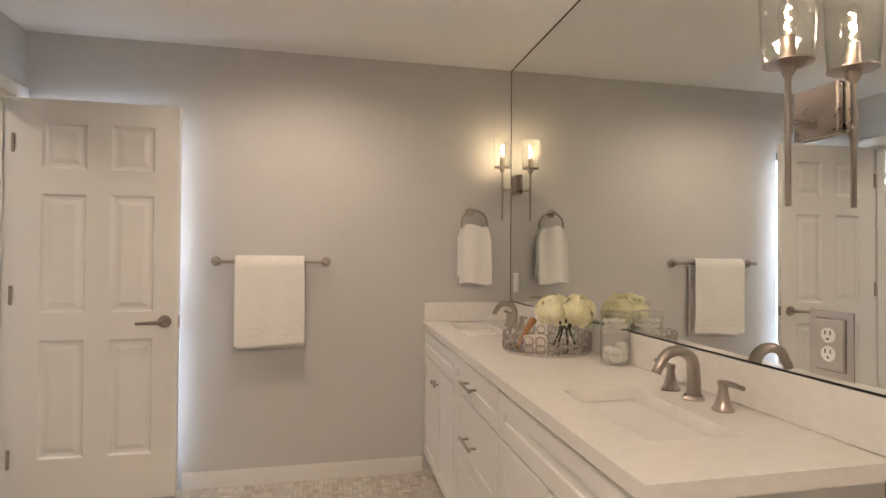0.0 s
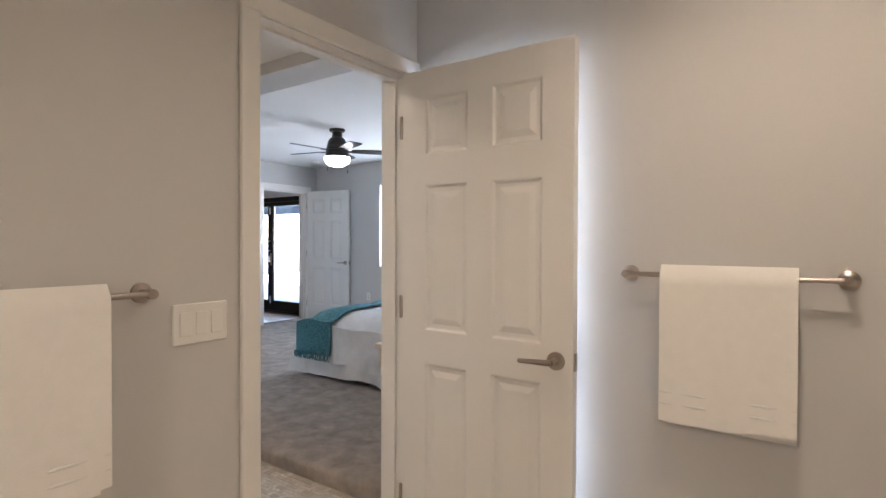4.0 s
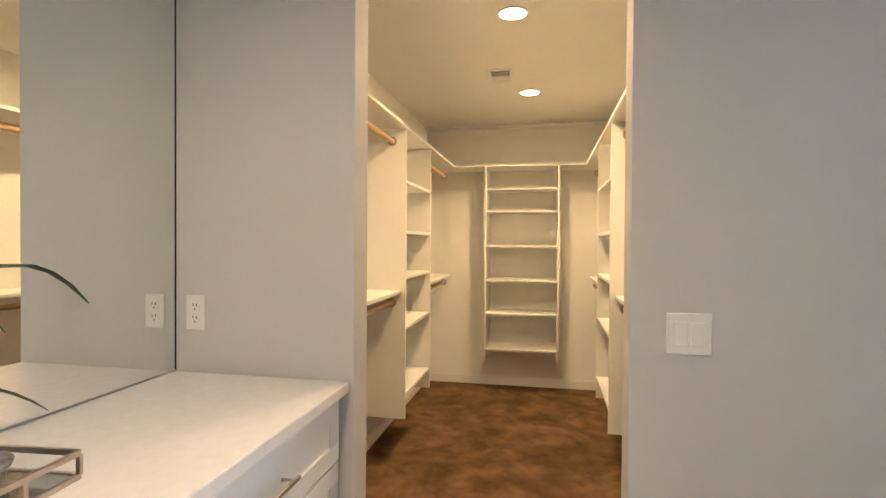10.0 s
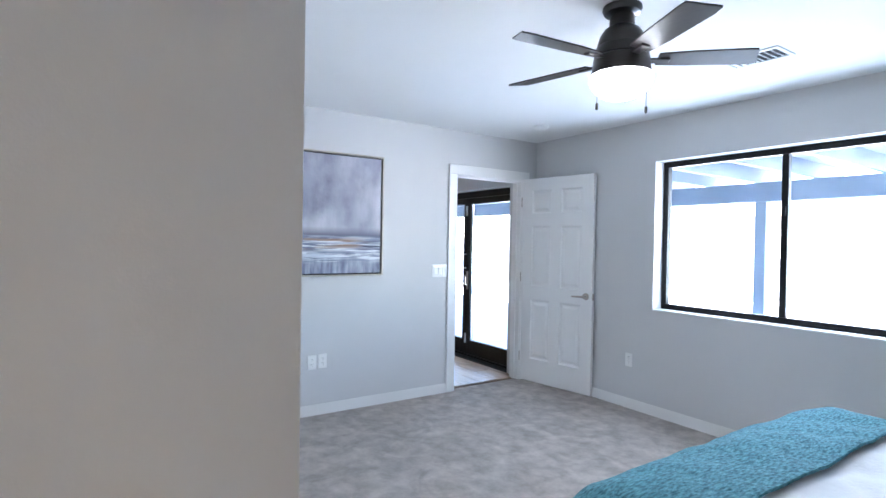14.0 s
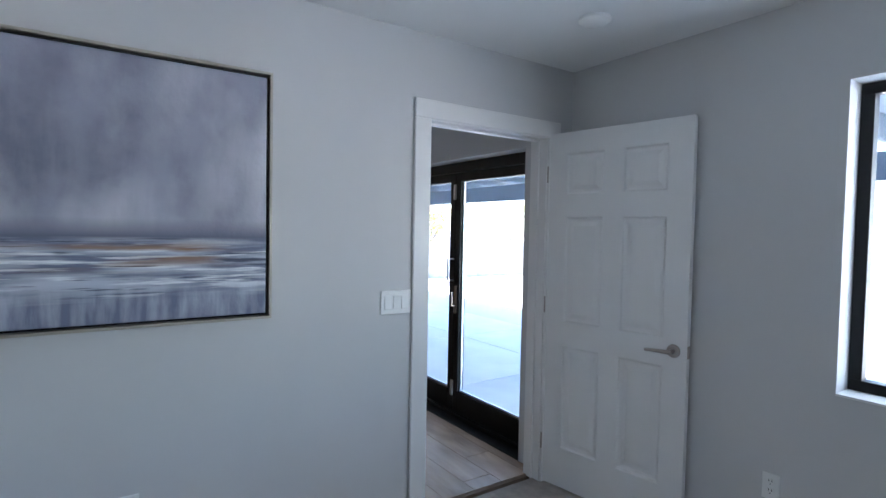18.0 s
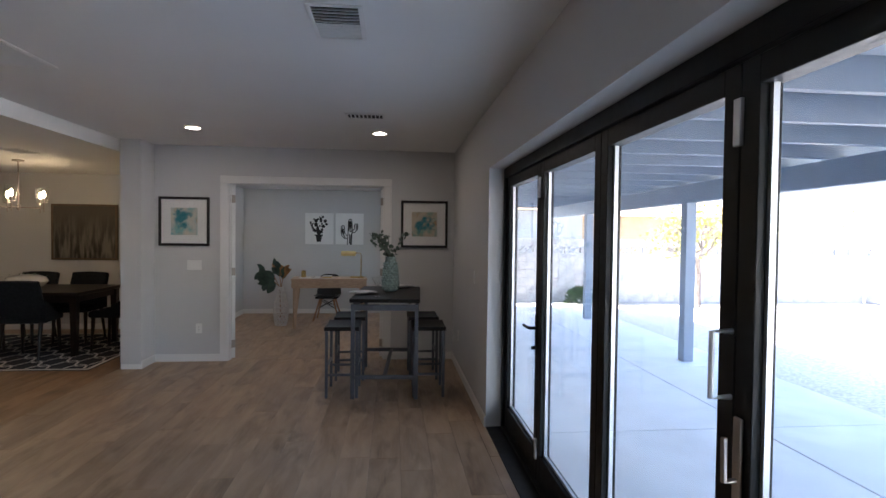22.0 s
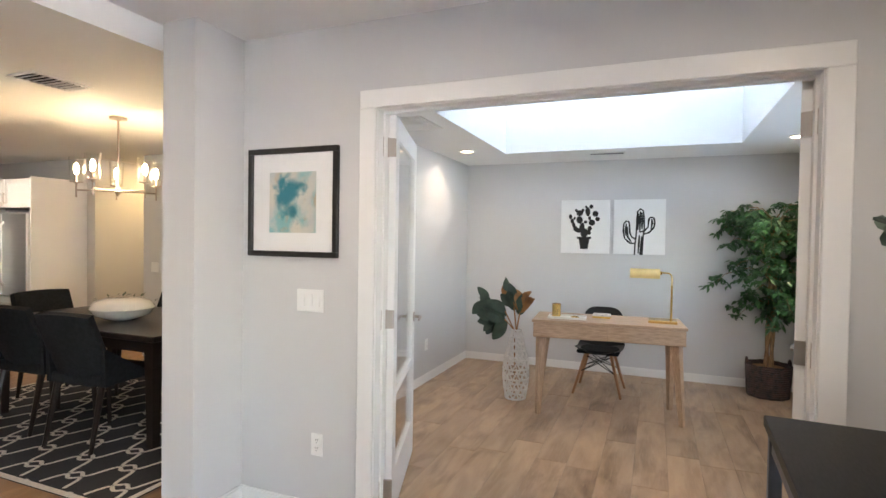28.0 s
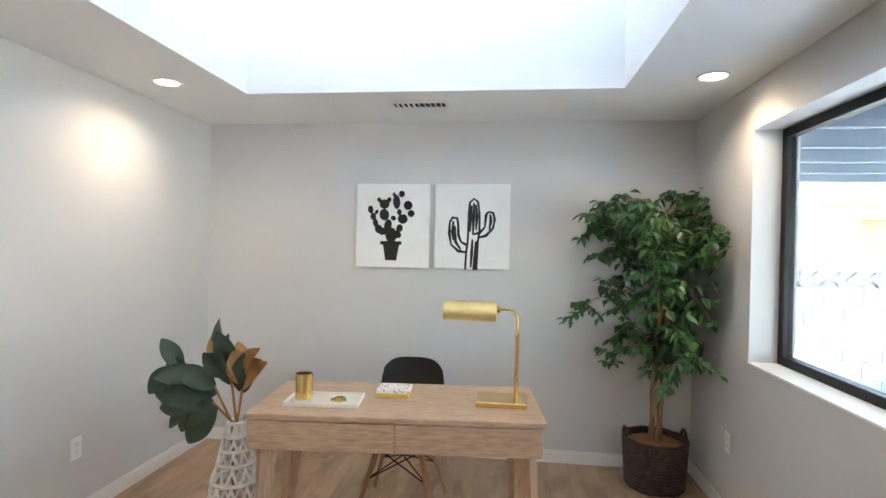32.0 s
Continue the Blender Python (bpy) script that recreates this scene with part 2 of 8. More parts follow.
def tube(bm, pts, r, seg=8, closed=False):
    pts = [Vector(p) for p in pts]
    n = len(pts)
    rs = r if isinstance(r, (list, tuple)) else [r] * n
    rings, up = [], None
    for i, p in enumerate(pts):
        d = (pts[(i + 1) % n] - pts[i - 1]) if closed else (pts[min(i + 1, n - 1)] - pts[max(i - 1, 0)])
        d.normalize()
        if up is None:
            up = d.orthogonal().normalized()
        up = (up - d * up.dot(d)).normalized()
        s = d.cross(up)
        rings.append([bm.verts.new(p + rs[i] * (math.cos(2 * math.pi * k / seg) * up + math.sin(2 * math.pi * k / seg) * s)) for k in range(seg)])
    pairs = list(zip(rings, rings[1:])) + ([(rings[-1], rings[0])] if closed else [])
    for p, q in pairs:
        for k in range(seg):
            bm.faces.new((p[k], p[(k + 1) % seg], q[(k + 1) % seg], q[k]))
    if not closed:
        bm.faces.new(rings[0][::-1])
        bm.faces.new(rings[-1])
    return bm


def arc(c, r, a0, a1, n, u=(1, 0, 0), v=(0, 0, 1)):
    c, u, v = Vector(c), Vector(u), Vector(v)
    return [c + r * (math.cos(radians(a0 + (a1 - a0) * k / n)) * u + math.sin(radians(a0 + (a1 - a0) * k / n)) * v) for k in range(n + 1)]


def blob(bm, at, r, sub=2, m=None):
    bmesh.ops.create_icosphere(bm, subdivisions=sub, radius=1, matrix=Matrix.Translation(at) @ (m or Matrix()) @ Matrix.Diagonal((*r, 1)))
    return bm


def sheet(bm, nx, ny, f):
    g = [[bm.verts.new(f(i / nx, j / ny)) for j in range(ny + 1)] for i in range(nx + 1)]
    for i in range(nx):
        for j in range(ny):
            bm.faces.new((g[i][j], g[i + 1][j], g[i + 1][j + 1], g[i][j + 1]))
    return bm


def thick(bm, t):
    bmesh.ops.recalc_face_normals(bm, faces=bm.faces)
    bmesh.ops.solidify(bm, geom=bm.faces[:], thickness=t)
    return bm


# a wall that runs along y (axis 'y') or along x, with openings (a0, a1, z0, z1)
def wall(name, axis, t0, t1, a0, a1, z0, z1, holes=(), material=None, label=""):
    bm = bmesh.new()

    def put(p, q, r, s):
        if q - p > 1e-4 and s - r > 1e-4:
            bx(bm, t0, t1, p, q, r, s) if axis == "y" else bx(bm, p, q, t0, t1, r, s)
    at = a0
    for h0, h1, hz0, hz1 in sorted(holes):
        put(at, h0, z0, z1)
        put(h0, h1, z0, hz0)
        put(h0, h1, hz1, z1)
        at = h1
    put(at, a1, z0, z1)
    return structure(name, bm, material or PAINT, label)


BASES = []


def baseboard(x0, x1, y0, y1, z, h=0.085):
    bm = box(x0, x1, y0, y1, z, z + h - 0.012)
    g = 0.004
    bx(bm, x0 + (g if abs(x1 - x0) < 0.03 else 0), x1 - (g if abs(x1 - x0) < 0.03 else 0), y0 + (g if abs(y1 - y0) < 0.03 else 0), y1 - (g if abs(y1 - y0) < 0.03 else 0), z + h - 0.012, z + h)
    return structure("baseboard", bm, TRIM, "white painted baseboard along the wall")

# ---- floors ----
CARPET_B = mat("brown_carpet", (0.235, 0.140, 0.070), 1.0, 0, 0.25, 5.0, 1.0, 330, second=(0.145, 0.080, 0.040), spec=0.1)
CARPET_G = mat("taupe_carpet", (0.50, 0.45, 0.41), 1.0, 0, 0.2, 9.0, 1.0, 300, second=(0.40, 0.355, 0.32), spec=0.1)
GROUT = mat("floor_grout", (0.34, 0.31, 0.28), 0.8, 0, 0.1, 30)
UNDER = mat("plank_gap", (0.24, 0.175, 0.12), 0.8, 0, 0.1, 10)
structure("floor_bath", box(-2.91, 1.75, -2.1, 3.19, -0.1, -0.004), GROUT, "grout bed under small woven mosaic tiles")
for carpet, size in ((CARPET_B, 2.6), (CARPET_G, 3.4)):
    # pile that is brushed one way or the other, in patches with soft edges
    nt = carpet.node_tree
    pile = nt.nodes["Noise Texture"]
    pile.inputs["Detail"].default_value, pile.inputs["Roughness"].default_value, pile.inputs["Distortion"].default_value = 10, 0.62, 0.15
    brush = nt.nodes.new("ShaderNodeTexNoise")
    brush.inputs["Scale"].default_value, brush.inputs["Detail"].default_value, brush.inputs["Distortion"].default_value = size, 3, 1.6
    nt.links.new(nt.nodes["Texture Coordinate"].outputs["Object"], brush.inputs["Vector"])
    lay = nt.nodes.new("ShaderNodeMapRange")
    lay.inputs["From Min"].default_value, lay.inputs["From Max"].default_value = 0.42, 0.60
    lay.inputs["To Min"].default_value, lay.inputs["To Max"].default_value = (0.80, 1.14) if carpet is CARPET_B else (0.90, 1.07)
    nt.links.new(brush.outputs["Fac"], lay.inputs["Value"])
    tone = nt.nodes.new("ShaderNodeHueSaturation")
    base = nt.nodes["Principled BSDF"].inputs["Base Color"]
    nt.links.new(base.links[0].from_socket, tone.inputs["Color"])
    nt.links.new(lay.outputs["Result"], tone.inputs["Value"])
    nt.links.new(tone.outputs["Color"], base)
structure("floor_closet", box(-6.5, -2.914, 1.2, 3.35, -0.1, 0.006), CARPET_B, "brown cut-pile carpet with vacuum marks in the closet")
bm = box(-6.25, -1.13, 3.42, 7.05, -0.1, F2)
bmesh.ops.bevel(bm, geom=[e for e in bm.edges if all(abs(v.co.y - 3.42) < 1e-4 and abs(v.co.z - F2) < 1e-4 for v in e.verts)], offset=0.03, segments=4, affect="EDGES", profile=0.5)
structure("floor_bedroom", bm, CARPET_G, "taupe cut-pile carpet with brushed marks in the bedroom")
bm = bmesh.new()
edge = [(-2.91, 3.17), (-2.88, 3.15)] + [(x, 3.135) for x in (-2.8, -2.4, -2.0, -1.6, -1.16)] + [(-1.13, 3.135)]
top = [bm.verts.new((x, y + 0.03, F2)) for x, y in edge] + [bm.verts.new((-1.13, 3.43, F2)), bm.verts.new((-2.91, 3.43, F2))]
bm.faces.new(top)
prev = top[:len(edge)]
for dy, dz in ((0.012, F2 - 0.006), (0.002, F2 - 0.018), (0.0, F2 - 0.03), (0.004, -0.02)):
    cur = [bm.verts.new((x, y + dy, dz)) for x, y in edge]
    for k in range(len(edge) - 1):
        bm.faces.new((prev[k], prev[k + 1], cur[k + 1], cur[k]))
    prev = cur
structure("carpet_step", bm, CARPET_G, "rounded carpeted step between tile and bedroom", True)

# ---- walls ----
wall("wall_bath_north", "x", 3.018, 3.13, -1.13, 1.75, -0.1, 2.6, [(-0.90, -0.30, 0.12, 1.99)])
wall("wall_bath_east", "y", 1.617, 1.75, -2.1, 3.018, -0.1, 2.6)
wall("wall_bath_south", "x", -2.1, -2.0, -1.13, 1.75, -0.1, 2.6)
wall("wall_bath_west", "y", -1.13, -1.0, -2.0, 3.018, -0.1, 2.6, [(2.197, 2.962, 0.0, 2.045)])
wall("wall_vanity", "x", 1.13, 1.286, -3.03, -1.13, -0.1, 2.6)
wall("wall_closet_front", "y", -3.03, -2.91, 1.25, 3.425, -0.1, 2.6, [(1.912, 2.722, 0.0, 2.40)])
wall("wall_closet_south", "x", 1.25, 1.36, -6.5, -3.03, -0.1, 2.6, material=CREAM)
wall("wall_closet_north", "x", 3.165, 3.30, -6.5, -3.03, -0.1, 2.6, material=CREAM)
wall("wall_closet_back", "y", -6.5, -6.38, 1.36, 3.165, -0.1, 2.6, material=CREAM)
wall("wall_bedroom_south", "x", 3.302, 3.42, -6.32, -3.03, -0.1, 2.7)
wall("wall_bedroom_west", "y", -6.32, -6.2, 3.42, 7.2, -0.1, 2.7, [(5.982, 6.81, 0.0, 2.115)])
wall("wall_bedroom_north", "x", 7.0, 7.2, -6.2, -1.13, -0.1, 2.7, [(-4.815, -2.9, 0.955, 2.162)])
wall("wall_bedroom_east", "y", -1.13, -1.0, 3.13, 7.2, -0.1, 2.7)

# ---- ceilings ----
structure("ceiling_bath", box(-1.13, 1.75, -2.1, 3.13, 2.397, 2.5), CEIL)
structure("ceiling_hall", box(-3.03, -1.13, 1.13, 3.17, 2.397, 2.5), CEIL)
structure("ceiling_beam", box(-3.03, -1.13, 3.17, 3.42, 2.325, 2.6), PAINT)
structure("ceiling_closet", box(-6.5, -3.03, 1.25, 3.30, 2.455, 2.55), CREAM)
structure("ceiling_bedroom", box(-6.32, -1.0, 3.30, 7.2, 2.512, 2.6), CEIL)
# ---- baseboards ----
baseboard(-0.23, 1.07, 3.004, 3.018, 0)
baseboard(-1.0, -0.986, -2.0, 2.11, 0)
baseboard(-2.91, -2.896, 2.722, 3.16, 0)
baseboard(-2.91, -2.896, 3.16, 3.439, F2)
baseboard(-3.03, -2.91, 3.425, 3.439, F2)
baseboard(-6.2, -3.03, 3.42, 3.434, F2)
baseboard(-6.2, -6.186, 3.434, 5.902, F2)
baseboard(-6.186, -1.13, 6.986, 7.0, F2)
baseboard(-3.03, -2.91, 2.708, 2.722, 0)
baseboard(-6.38, -6.366, 1.36, 3.165, 0.006)
baseboard(-6.366, -3.03, 1.36, 1.374, 0.006)
baseboard(-6.366, -3.03, 3.151, 3.165, 0.006)


# ---- door casings ----
def casing(name, axis, face, out, a0, a1, z0, top, w=0.068, d=0.018, depth=0.13):
    """Trim round an opening on the face of a wall; out is the sign of its normal; depth: jamb lining through the wall."""
    t = thing(name, label="white painted door casing and jamb", category="door frame", kind="structure")

    def leg(p, q, r, s, nm):
        bm = bmesh.new()
        lo, hi = sorted((face + out * 0.001, face + out * d))
        (bx(bm, lo, hi, p, q, r, s, 0.004) if axis == "y" else bx(bm, p, q, lo, hi, r, s, 0.004))
        part(nm, bm, TRIM, t)
    leg(a0 - w, a0 + 0.012, z0, top - 0.012, "side_trim")
    leg(a1 - 0.012, a1 + w, z0, top - 0.012, "side_trim")
    leg(a0 - w, a1 + w, top - 0.012, top + w, "head_trim")
    if depth < 0.01:
        return t
    lo, hi = sorted((face, face - out * depth))
    bm = bmesh.new()
    for p, q, r, s in ((a0, a0 + 0.016, z0, top), (a1 - 0.016, a1, z0, top), (a0 + 0.016, a1 - 0.016, top - 0.016, top)):
        bx(bm, lo, hi, p, q, r, s) if axis == "y" else bx(bm, p, q, lo, hi, r, s)
    m0 = face - out * 0.055
    lo, hi = sorted((m0, m0 - out * 0.035))
    for p, q, r, s in ((a0 + 0.016, a0 + 0.027, z0, top - 0.016), (a1 - 0.027, a1 - 0.016, z0, top - 0.016), (a0 + 0.027, a1 - 0.027, top - 0.027, top - 0.016)):
        bx(bm, lo, hi, p, q, r, s) if axis == "y" else bx(bm, p, q, lo, hi, r, s)
    part("jamb", bm, TRIM, t)
    return t


casing("door_frame_bath", "y", -1.0, 1, 2.197, 2.962, 0, 2.045, 0.055)
casing("door_frame_bath_hall", "y", -1.13, -1, 2.197, 2.962, 0, 2.045, depth=0.002)
casing("door_frame_bedroom", "y", -6.2, 1, 5.982, 6.81, F2, 2.115, 0.08)
casing("door_frame_bedroom_family", "y", -6.32, -1, 5.982, 6.81, F2, 2.115, depth=0.002)


# ---- panel doors: hinge edge at the origin, leaf along +x, face towards -y ----
def panel_door(name, loc, rz, w, h, lever_side=-1, label="", leaf_z=0.012):
    d = thing(name, loc, rz, label, "door", kind="structure")
    t = 0.036
    bm = bmesh.new()
    st, mid = 0.115, 0.105
    cw = (w - 2 * st - mid) / 2
    cols = [(st, st + cw), (st + cw + mid, w - st)]
    k = h / 2.03
    rows = [(0.235 * k, 0.83 * k), (0.96 * k, 1.56 * k), (1.68 * k, 1.915 * k)]
    zs = [leaf_z, rows[0][0], rows[0][1], rows[1][0], rows[1][1], rows[2][0], rows[2][1], h]
    xs = [0, cols[0][0], cols[0][1], cols[1][0], cols[1][1], w]
    for i in range(5):
        for j in range(7):
            if i in (1, 3) and j in (1, 3, 5):
                continue
            bx(bm, xs[i], xs[i + 1], -t / 2, t / 2, zs[j], zs[j + 1])
    bmesh.ops.remove_doubles(bm, verts=bm.verts, dist=1e-5)
    part("leaf", bm, DOORM, d)
    # each panel: a moulding that slopes in from the frame, a flat groove and a raised field
    steps = ((0.0, 0.0), (0.005, 0.001), (0.012, 0.010), (0.018, 0.0115), (0.030, 0.0115), (0.052, 0.0045), (0.056, 0.0040))
    for c0, c1 in cols:
        for r0, r1 in rows:
            bm = bmesh.new()
            for sgn in (-1, 1):
                prev = None
                for inset, deep in steps:
                    y = sgn * (t / 2 - deep)
                    ring = [bm.verts.new((x, y, z)) for x, z in ((c0 + inset, r0 + inset), (c1 - inset, r0 + inset), (c1 - inset, r1 - inset), (c0 + inset, r1 - inset))]
                    if prev:
                        for q in range(4):
                            bm.faces.new((prev[q], prev[(q + 1) % 4], ring[(q + 1) % 4], ring[q]))
                    prev = ring
                bm.faces.new(prev)
            part("panel", bm, DOORM, d)
    for sgn in (-1, 1):
        bm = bmesh.new()
        y = sgn * t / 2
        zc, xc = 0.91, w - 0.062
        cy(bm, (xc, y, zc), (xc, y + sgn * 0.008, zc), 0.033, 0.031, 24)
        cy(bm, (xc, y + sgn * 0.008, zc), (xc, y + sgn * 0.045, zc), 0.011, 0.011, 14)
        tube(bm, [(xc, y + sgn * 0.045, zc), (xc - 0.02, y + sgn * 0.052, zc), (xc - 0.06, y + sgn * 0.053, zc - 0.001), (xc - 0.12, y + sgn * 0.05, zc - 0.004)], [0.011, 0.0105, 0.009, 0.0075], 10)
        part("handle", bm, NICKEL, d, "brushed nickel door lever", True)
    part("latch", box(w - 0.001, w + 0.004, -0.012, 0.012, 0.88, 0.94), NICKEL, d)
    for z in (0.25, 1.05, 1.80):
        bm = bmesh.new()
        bx(bm, -0.003, 0.0, -t / 2, t / 2, z - 0.045, z + 0.045)
        cy(bm, (-0.004, -t / 2 - 0.004, z - 0.047), (-0.004, -t / 2 - 0.004, z + 0.047), 0.007, seg=10)
        part("hinge", bm, NICKEL, d)
    return d


panel_door("door_1", (-0.988, 2.925, 0), 0, 0.752, 2.025, label="white six-panel door standing open against the wall")
panel_door("door_2", (-6.19, 6.825, F2), 9.5, 0.805, 2.03, label="white six-panel bedroom door standing open")


# ---- family room, kitchen and office ----
FAMILY = (-0.17, 0.01)
ZONE.xy = FAMILY
structure("floor_living", bx(box(-16.3, -6.53, -6.0, 7.02, -0.1, F2 - 0.006), -6.53, -6.12, 3.40, 7.02, -0.1, F2 - 0.006), UNDER, "subfloor under wood planks")
wall("wall_family_north", "x", 6.87, 7.09, -12.36, -6.10, -0.1, 2.7, [(-9.972, -6.30, F2 - 0.01, 2.09)])
wall("wall_office_front", "y", -12.36, -12.245, 3.23, 6.87, -0.1, 2.7, [(4.24, 6.05, 0.0, 2.155)])
structure("wall_stub", box(-12.245, -11.92, 3.23, 3.44, -0.1, 2.7), PAINT)
wall("wall_office_south", "x", 3.28, 3.40, -16.1, -12.36, -0.1, 2.7)
wall("wall_office_back", "y", -16.1, -15.985, 3.40, 6.80, -0.1, 2.7)
wall("wall_office_north", "x", 6.80, 7.02, -16.1, -12.36, -0.1, 2.7, [(-15.18, -13.2, 0.985, 2.16)])
wall("wall_kitchen_east", "y", -6.64, -6.52, -6.0, 3.42, -0.1, 2.7)
structure("wall_return", box(-6.52, -6.06, 3.305, 3.405, -0.1, 2.7), PAINT)
wall("wall_kitchen_south", "x", -6.12, -6.0, -16.3, -6.5, -0.1, 2.7)
wall("wall_dining_west", "y", -14.52, -14.4, -0.05, 3.28, -0.1, 2.7)
wall("wall_hallway_end", "y", -15.9, -15.78, -0.86, -0.05, -0.1, 2.7)
wall("wall_kitchen_back", "y", -14.50, -14.38, -6.0, -0.86, -0.1, 2.7)
wall("wall_hallway_south", "x", -0.98, -0.86, -17.2, -14.50, -0.1, 2.7)
wall("wall_hallway_north", "x", -0.05, 0.07, -15.9, -14.52, -0.1, 2.7)
structure("ceiling_family", box(-12.36, -6.12, 3.2, 7.09, 2.565, 2.65), CEIL)
baseboard(-12.245, -12.231, 3.44, 4.165, F2)
baseboard(-12.245, -12.231, 6.125, 6.87, F2)
baseboard(-12.231, -11.92, 3.44, 3.454, F2)
baseboard(-11.92, -11.906, 3.24, 3.454, F2, 0.05)
baseboard(-12.231, -9.972, 6.856, 6.87, F2)
baseboard(-15.985, -15.971, 3.40, 6.80, F2)
baseboard(-15.971, -12.36, 3.40, 3.414, F2)
baseboard(-15.971, -12.36, 6.786, 6.80, F2)
baseboard(-14.4, -14.386, -0.05, 3.23, F2)
frame_office = casing("door_frame_office", "y", -12.245, 1, 4.24, 6.05, F2, 2.155, 0.075, depth=0.115)
for z in (0.27, 1.12, 1.97):
    for y in (4.256, 6.031):
        part("hinge_leaf", box(-12.352, -12.298, y, y + 0.003, z - 0.048, z + 0.048, 0.001), NICKEL, frame_office, "brushed nickel hinge leaf")
casing("door_frame_office_inner", "y", -12.36, -1, 4.24, 6.05, F2, 2.155, depth=0.002)
bm = box(-17.3, -6.12, -6.1, 3.2, 2.435, 2.65)
structure("ceiling_kitchen", bm, CEIL)
bm = bmesh.new()
for a in ((-16.1, -15.25, 3.28, 7.02), (-13.36, -12.36, 3.28, 7.02), (-15.25, -13.36, 3.28, 4.06), (-15.25, -13.36, 6.18, 7.02)):
    bx(bm, *a, 2.40, 2.52)
structure("ceiling_office", bm, CEIL)
# light well over the office, with clerestory windows
well = thing("light_well", label="white lined light well with windows on all sides", category="skylight", kind="structure")
for a in ((-15.35, -15.25, 3.96, 6.28), (-13.36, -13.26, 3.96, 6.28), (-15.25, -13.36, 3.96, 4.06), (-15.25, -13.36, 6.18, 6.28)):
    part("curb_wall", box(*a, 2.52, 2.93), CEIL, well)
    part("header", box(*a, 3.38, 3.5), CEIL, well)
part("roof", box(-16.6, -12.3, 3.0, 7.2, 3.5, 3.6), CEIL, well)
# added board under the roof, grey so that the bounced light looks weaker
part("soffit", box(-16.6, -15.36, 3.5, 6.8, 3.487, 3.4985), mat("soffit_dimmed_grey", (0.42, 0.44, 0.46), 0.7, 0, 0.05, 5), well, "soffit board under the eave, greyed to dim its glare")
SOFV = mat("soffit_vent_grey", (0.14, 0.17, 0.21), 0.7, 0, 0.1, 8)
for y0, y1 in ((4.15, 4.30), (4.34, 4.82), (4.86, 5.08), (5.22, 5.36), (5.39, 5.90), (5.95, 6.18)):
    part("soffit_vent", box(-16.34, -16.16, y0, y1, 3.480, 3.4865), SOFV, well)


def well_window(x0, x1, y0, y1):
    w = thing("window_well", label="pair of white framed clerestory windows in the light well", category="window", kind="structure")
    along_y = abs(y1 - y0) > abs(x1 - x0)
    L = (y1 - y0) if along_y else (x1 - x0)

    def span(bm, a, b, z0, z1, inset):
        if along_y:
            bx(bm, x0 + inset, x1 - inset, y0 + a, y0 + b, z0, z1, 0.002)
        else:
            bx(bm, x0 + a, x0 + b, y0 + inset, y1 - inset, z0, z1, 0.002)
        return bm
    for a, b in ((0, 0.05), (L / 2 - 0.05, L / 2 + 0.05), (L - 0.05, L)):
        part("stud", span(bmesh.new(), a, b, 2.93, 3.38, 0.001), TRIM, w)
    for a, b in ((0.05, L / 2 - 0.05), (L / 2 + 0.05, L - 0.05)):
        bm = bmesh.new()
        for p, q, r, t in ((a, a + 0.035, 2.932, 3.378), (b - 0.035, b, 2.932, 3.378), (a + 0.035, b - 0.035, 2.932, 2.972), (a + 0.035, b - 0.035, 3.338, 3.378)):
            span(bm, p, q, r, t, 0.03)
        sash = part("sash", bm, TRIM, w)
        g = part("pane", span(bmesh.new(), a + 0.035, b - 0.035, 2.972, 3.338, 0.047), TINTED, sash)
        g.visible_shadow = False


# both glasses carry an added tint that holds down the daylight behind them
TINTED = glass_mat("dimmed_well_glass", (0.60, 0.64, 0.68))
GREYGLASS = glass_mat("grey_window_glass", (0.60, 0.64, 0.65))
well_window(-15.35, -15.25, 4.06, 6.18)
well_window(-13.36, -13.26, 4.06, 6.18)
well_window(-15.25, -13.36, 3.96, 4.06)
well_window(-15.25, -13.36, 6.18, 6.28)

ZONE.xy = (0, 0)

# ---- cabinet parts: local x along the face, front towards -y ----
def shaker(name, parent, u0, u1, z0, z1, rail=0.055, t=0.02, handle=None):
    bm = bmesh.new()
    for a in ((u0, u1, z0, z0 + rail), (u0, u1, z1 - rail, z1), (u0, u0 + rail, z0 + rail, z1 - rail), (u1 - rail, u1, z0 + rail, z1 - rail)):
        bx(bm, a[0], a[1], -t, 0, a[2], a[3], 0.0015)
    bx(bm, u0 + rail - 0.002, u1 - rail + 0.002, -t + 0.009, -0.002, z0 + rail - 0.002, z1 - rail + 0.002)
    f = part(name, bm, CABM, parent)
    if handle == "bar":
        c, z = (u0 + u1) / 2, (z0 + z1) / 2
        bm = bmesh.new()
        for s in (-1, 1):
            cy(bm, (c + s * 0.055, -t, z), (c + s * 0.055, -t - 0.028, z), 0.005, seg=10)
        bx(bm, c - 0.08, c + 0.08, -t - 0.038, -t - 0.027, z - 0.006, z + 0.006, 0.003)
        part("handle", bm, NICKEL, f, "brushed nickel bar handle", True)
    elif handle:
        u, z = handle
        bm = bmesh.new()
        lathe(bm, [(0.006, 0), (0.005, 0.012), (0.013, 0.018), (0.014, 0.024), (0.009, 0.028), (0, 0.028)], seg=14, m=pose(u, -t, z, 90))
        part("handle", bm, NICKEL, f, "round nickel knob", True)
    return f


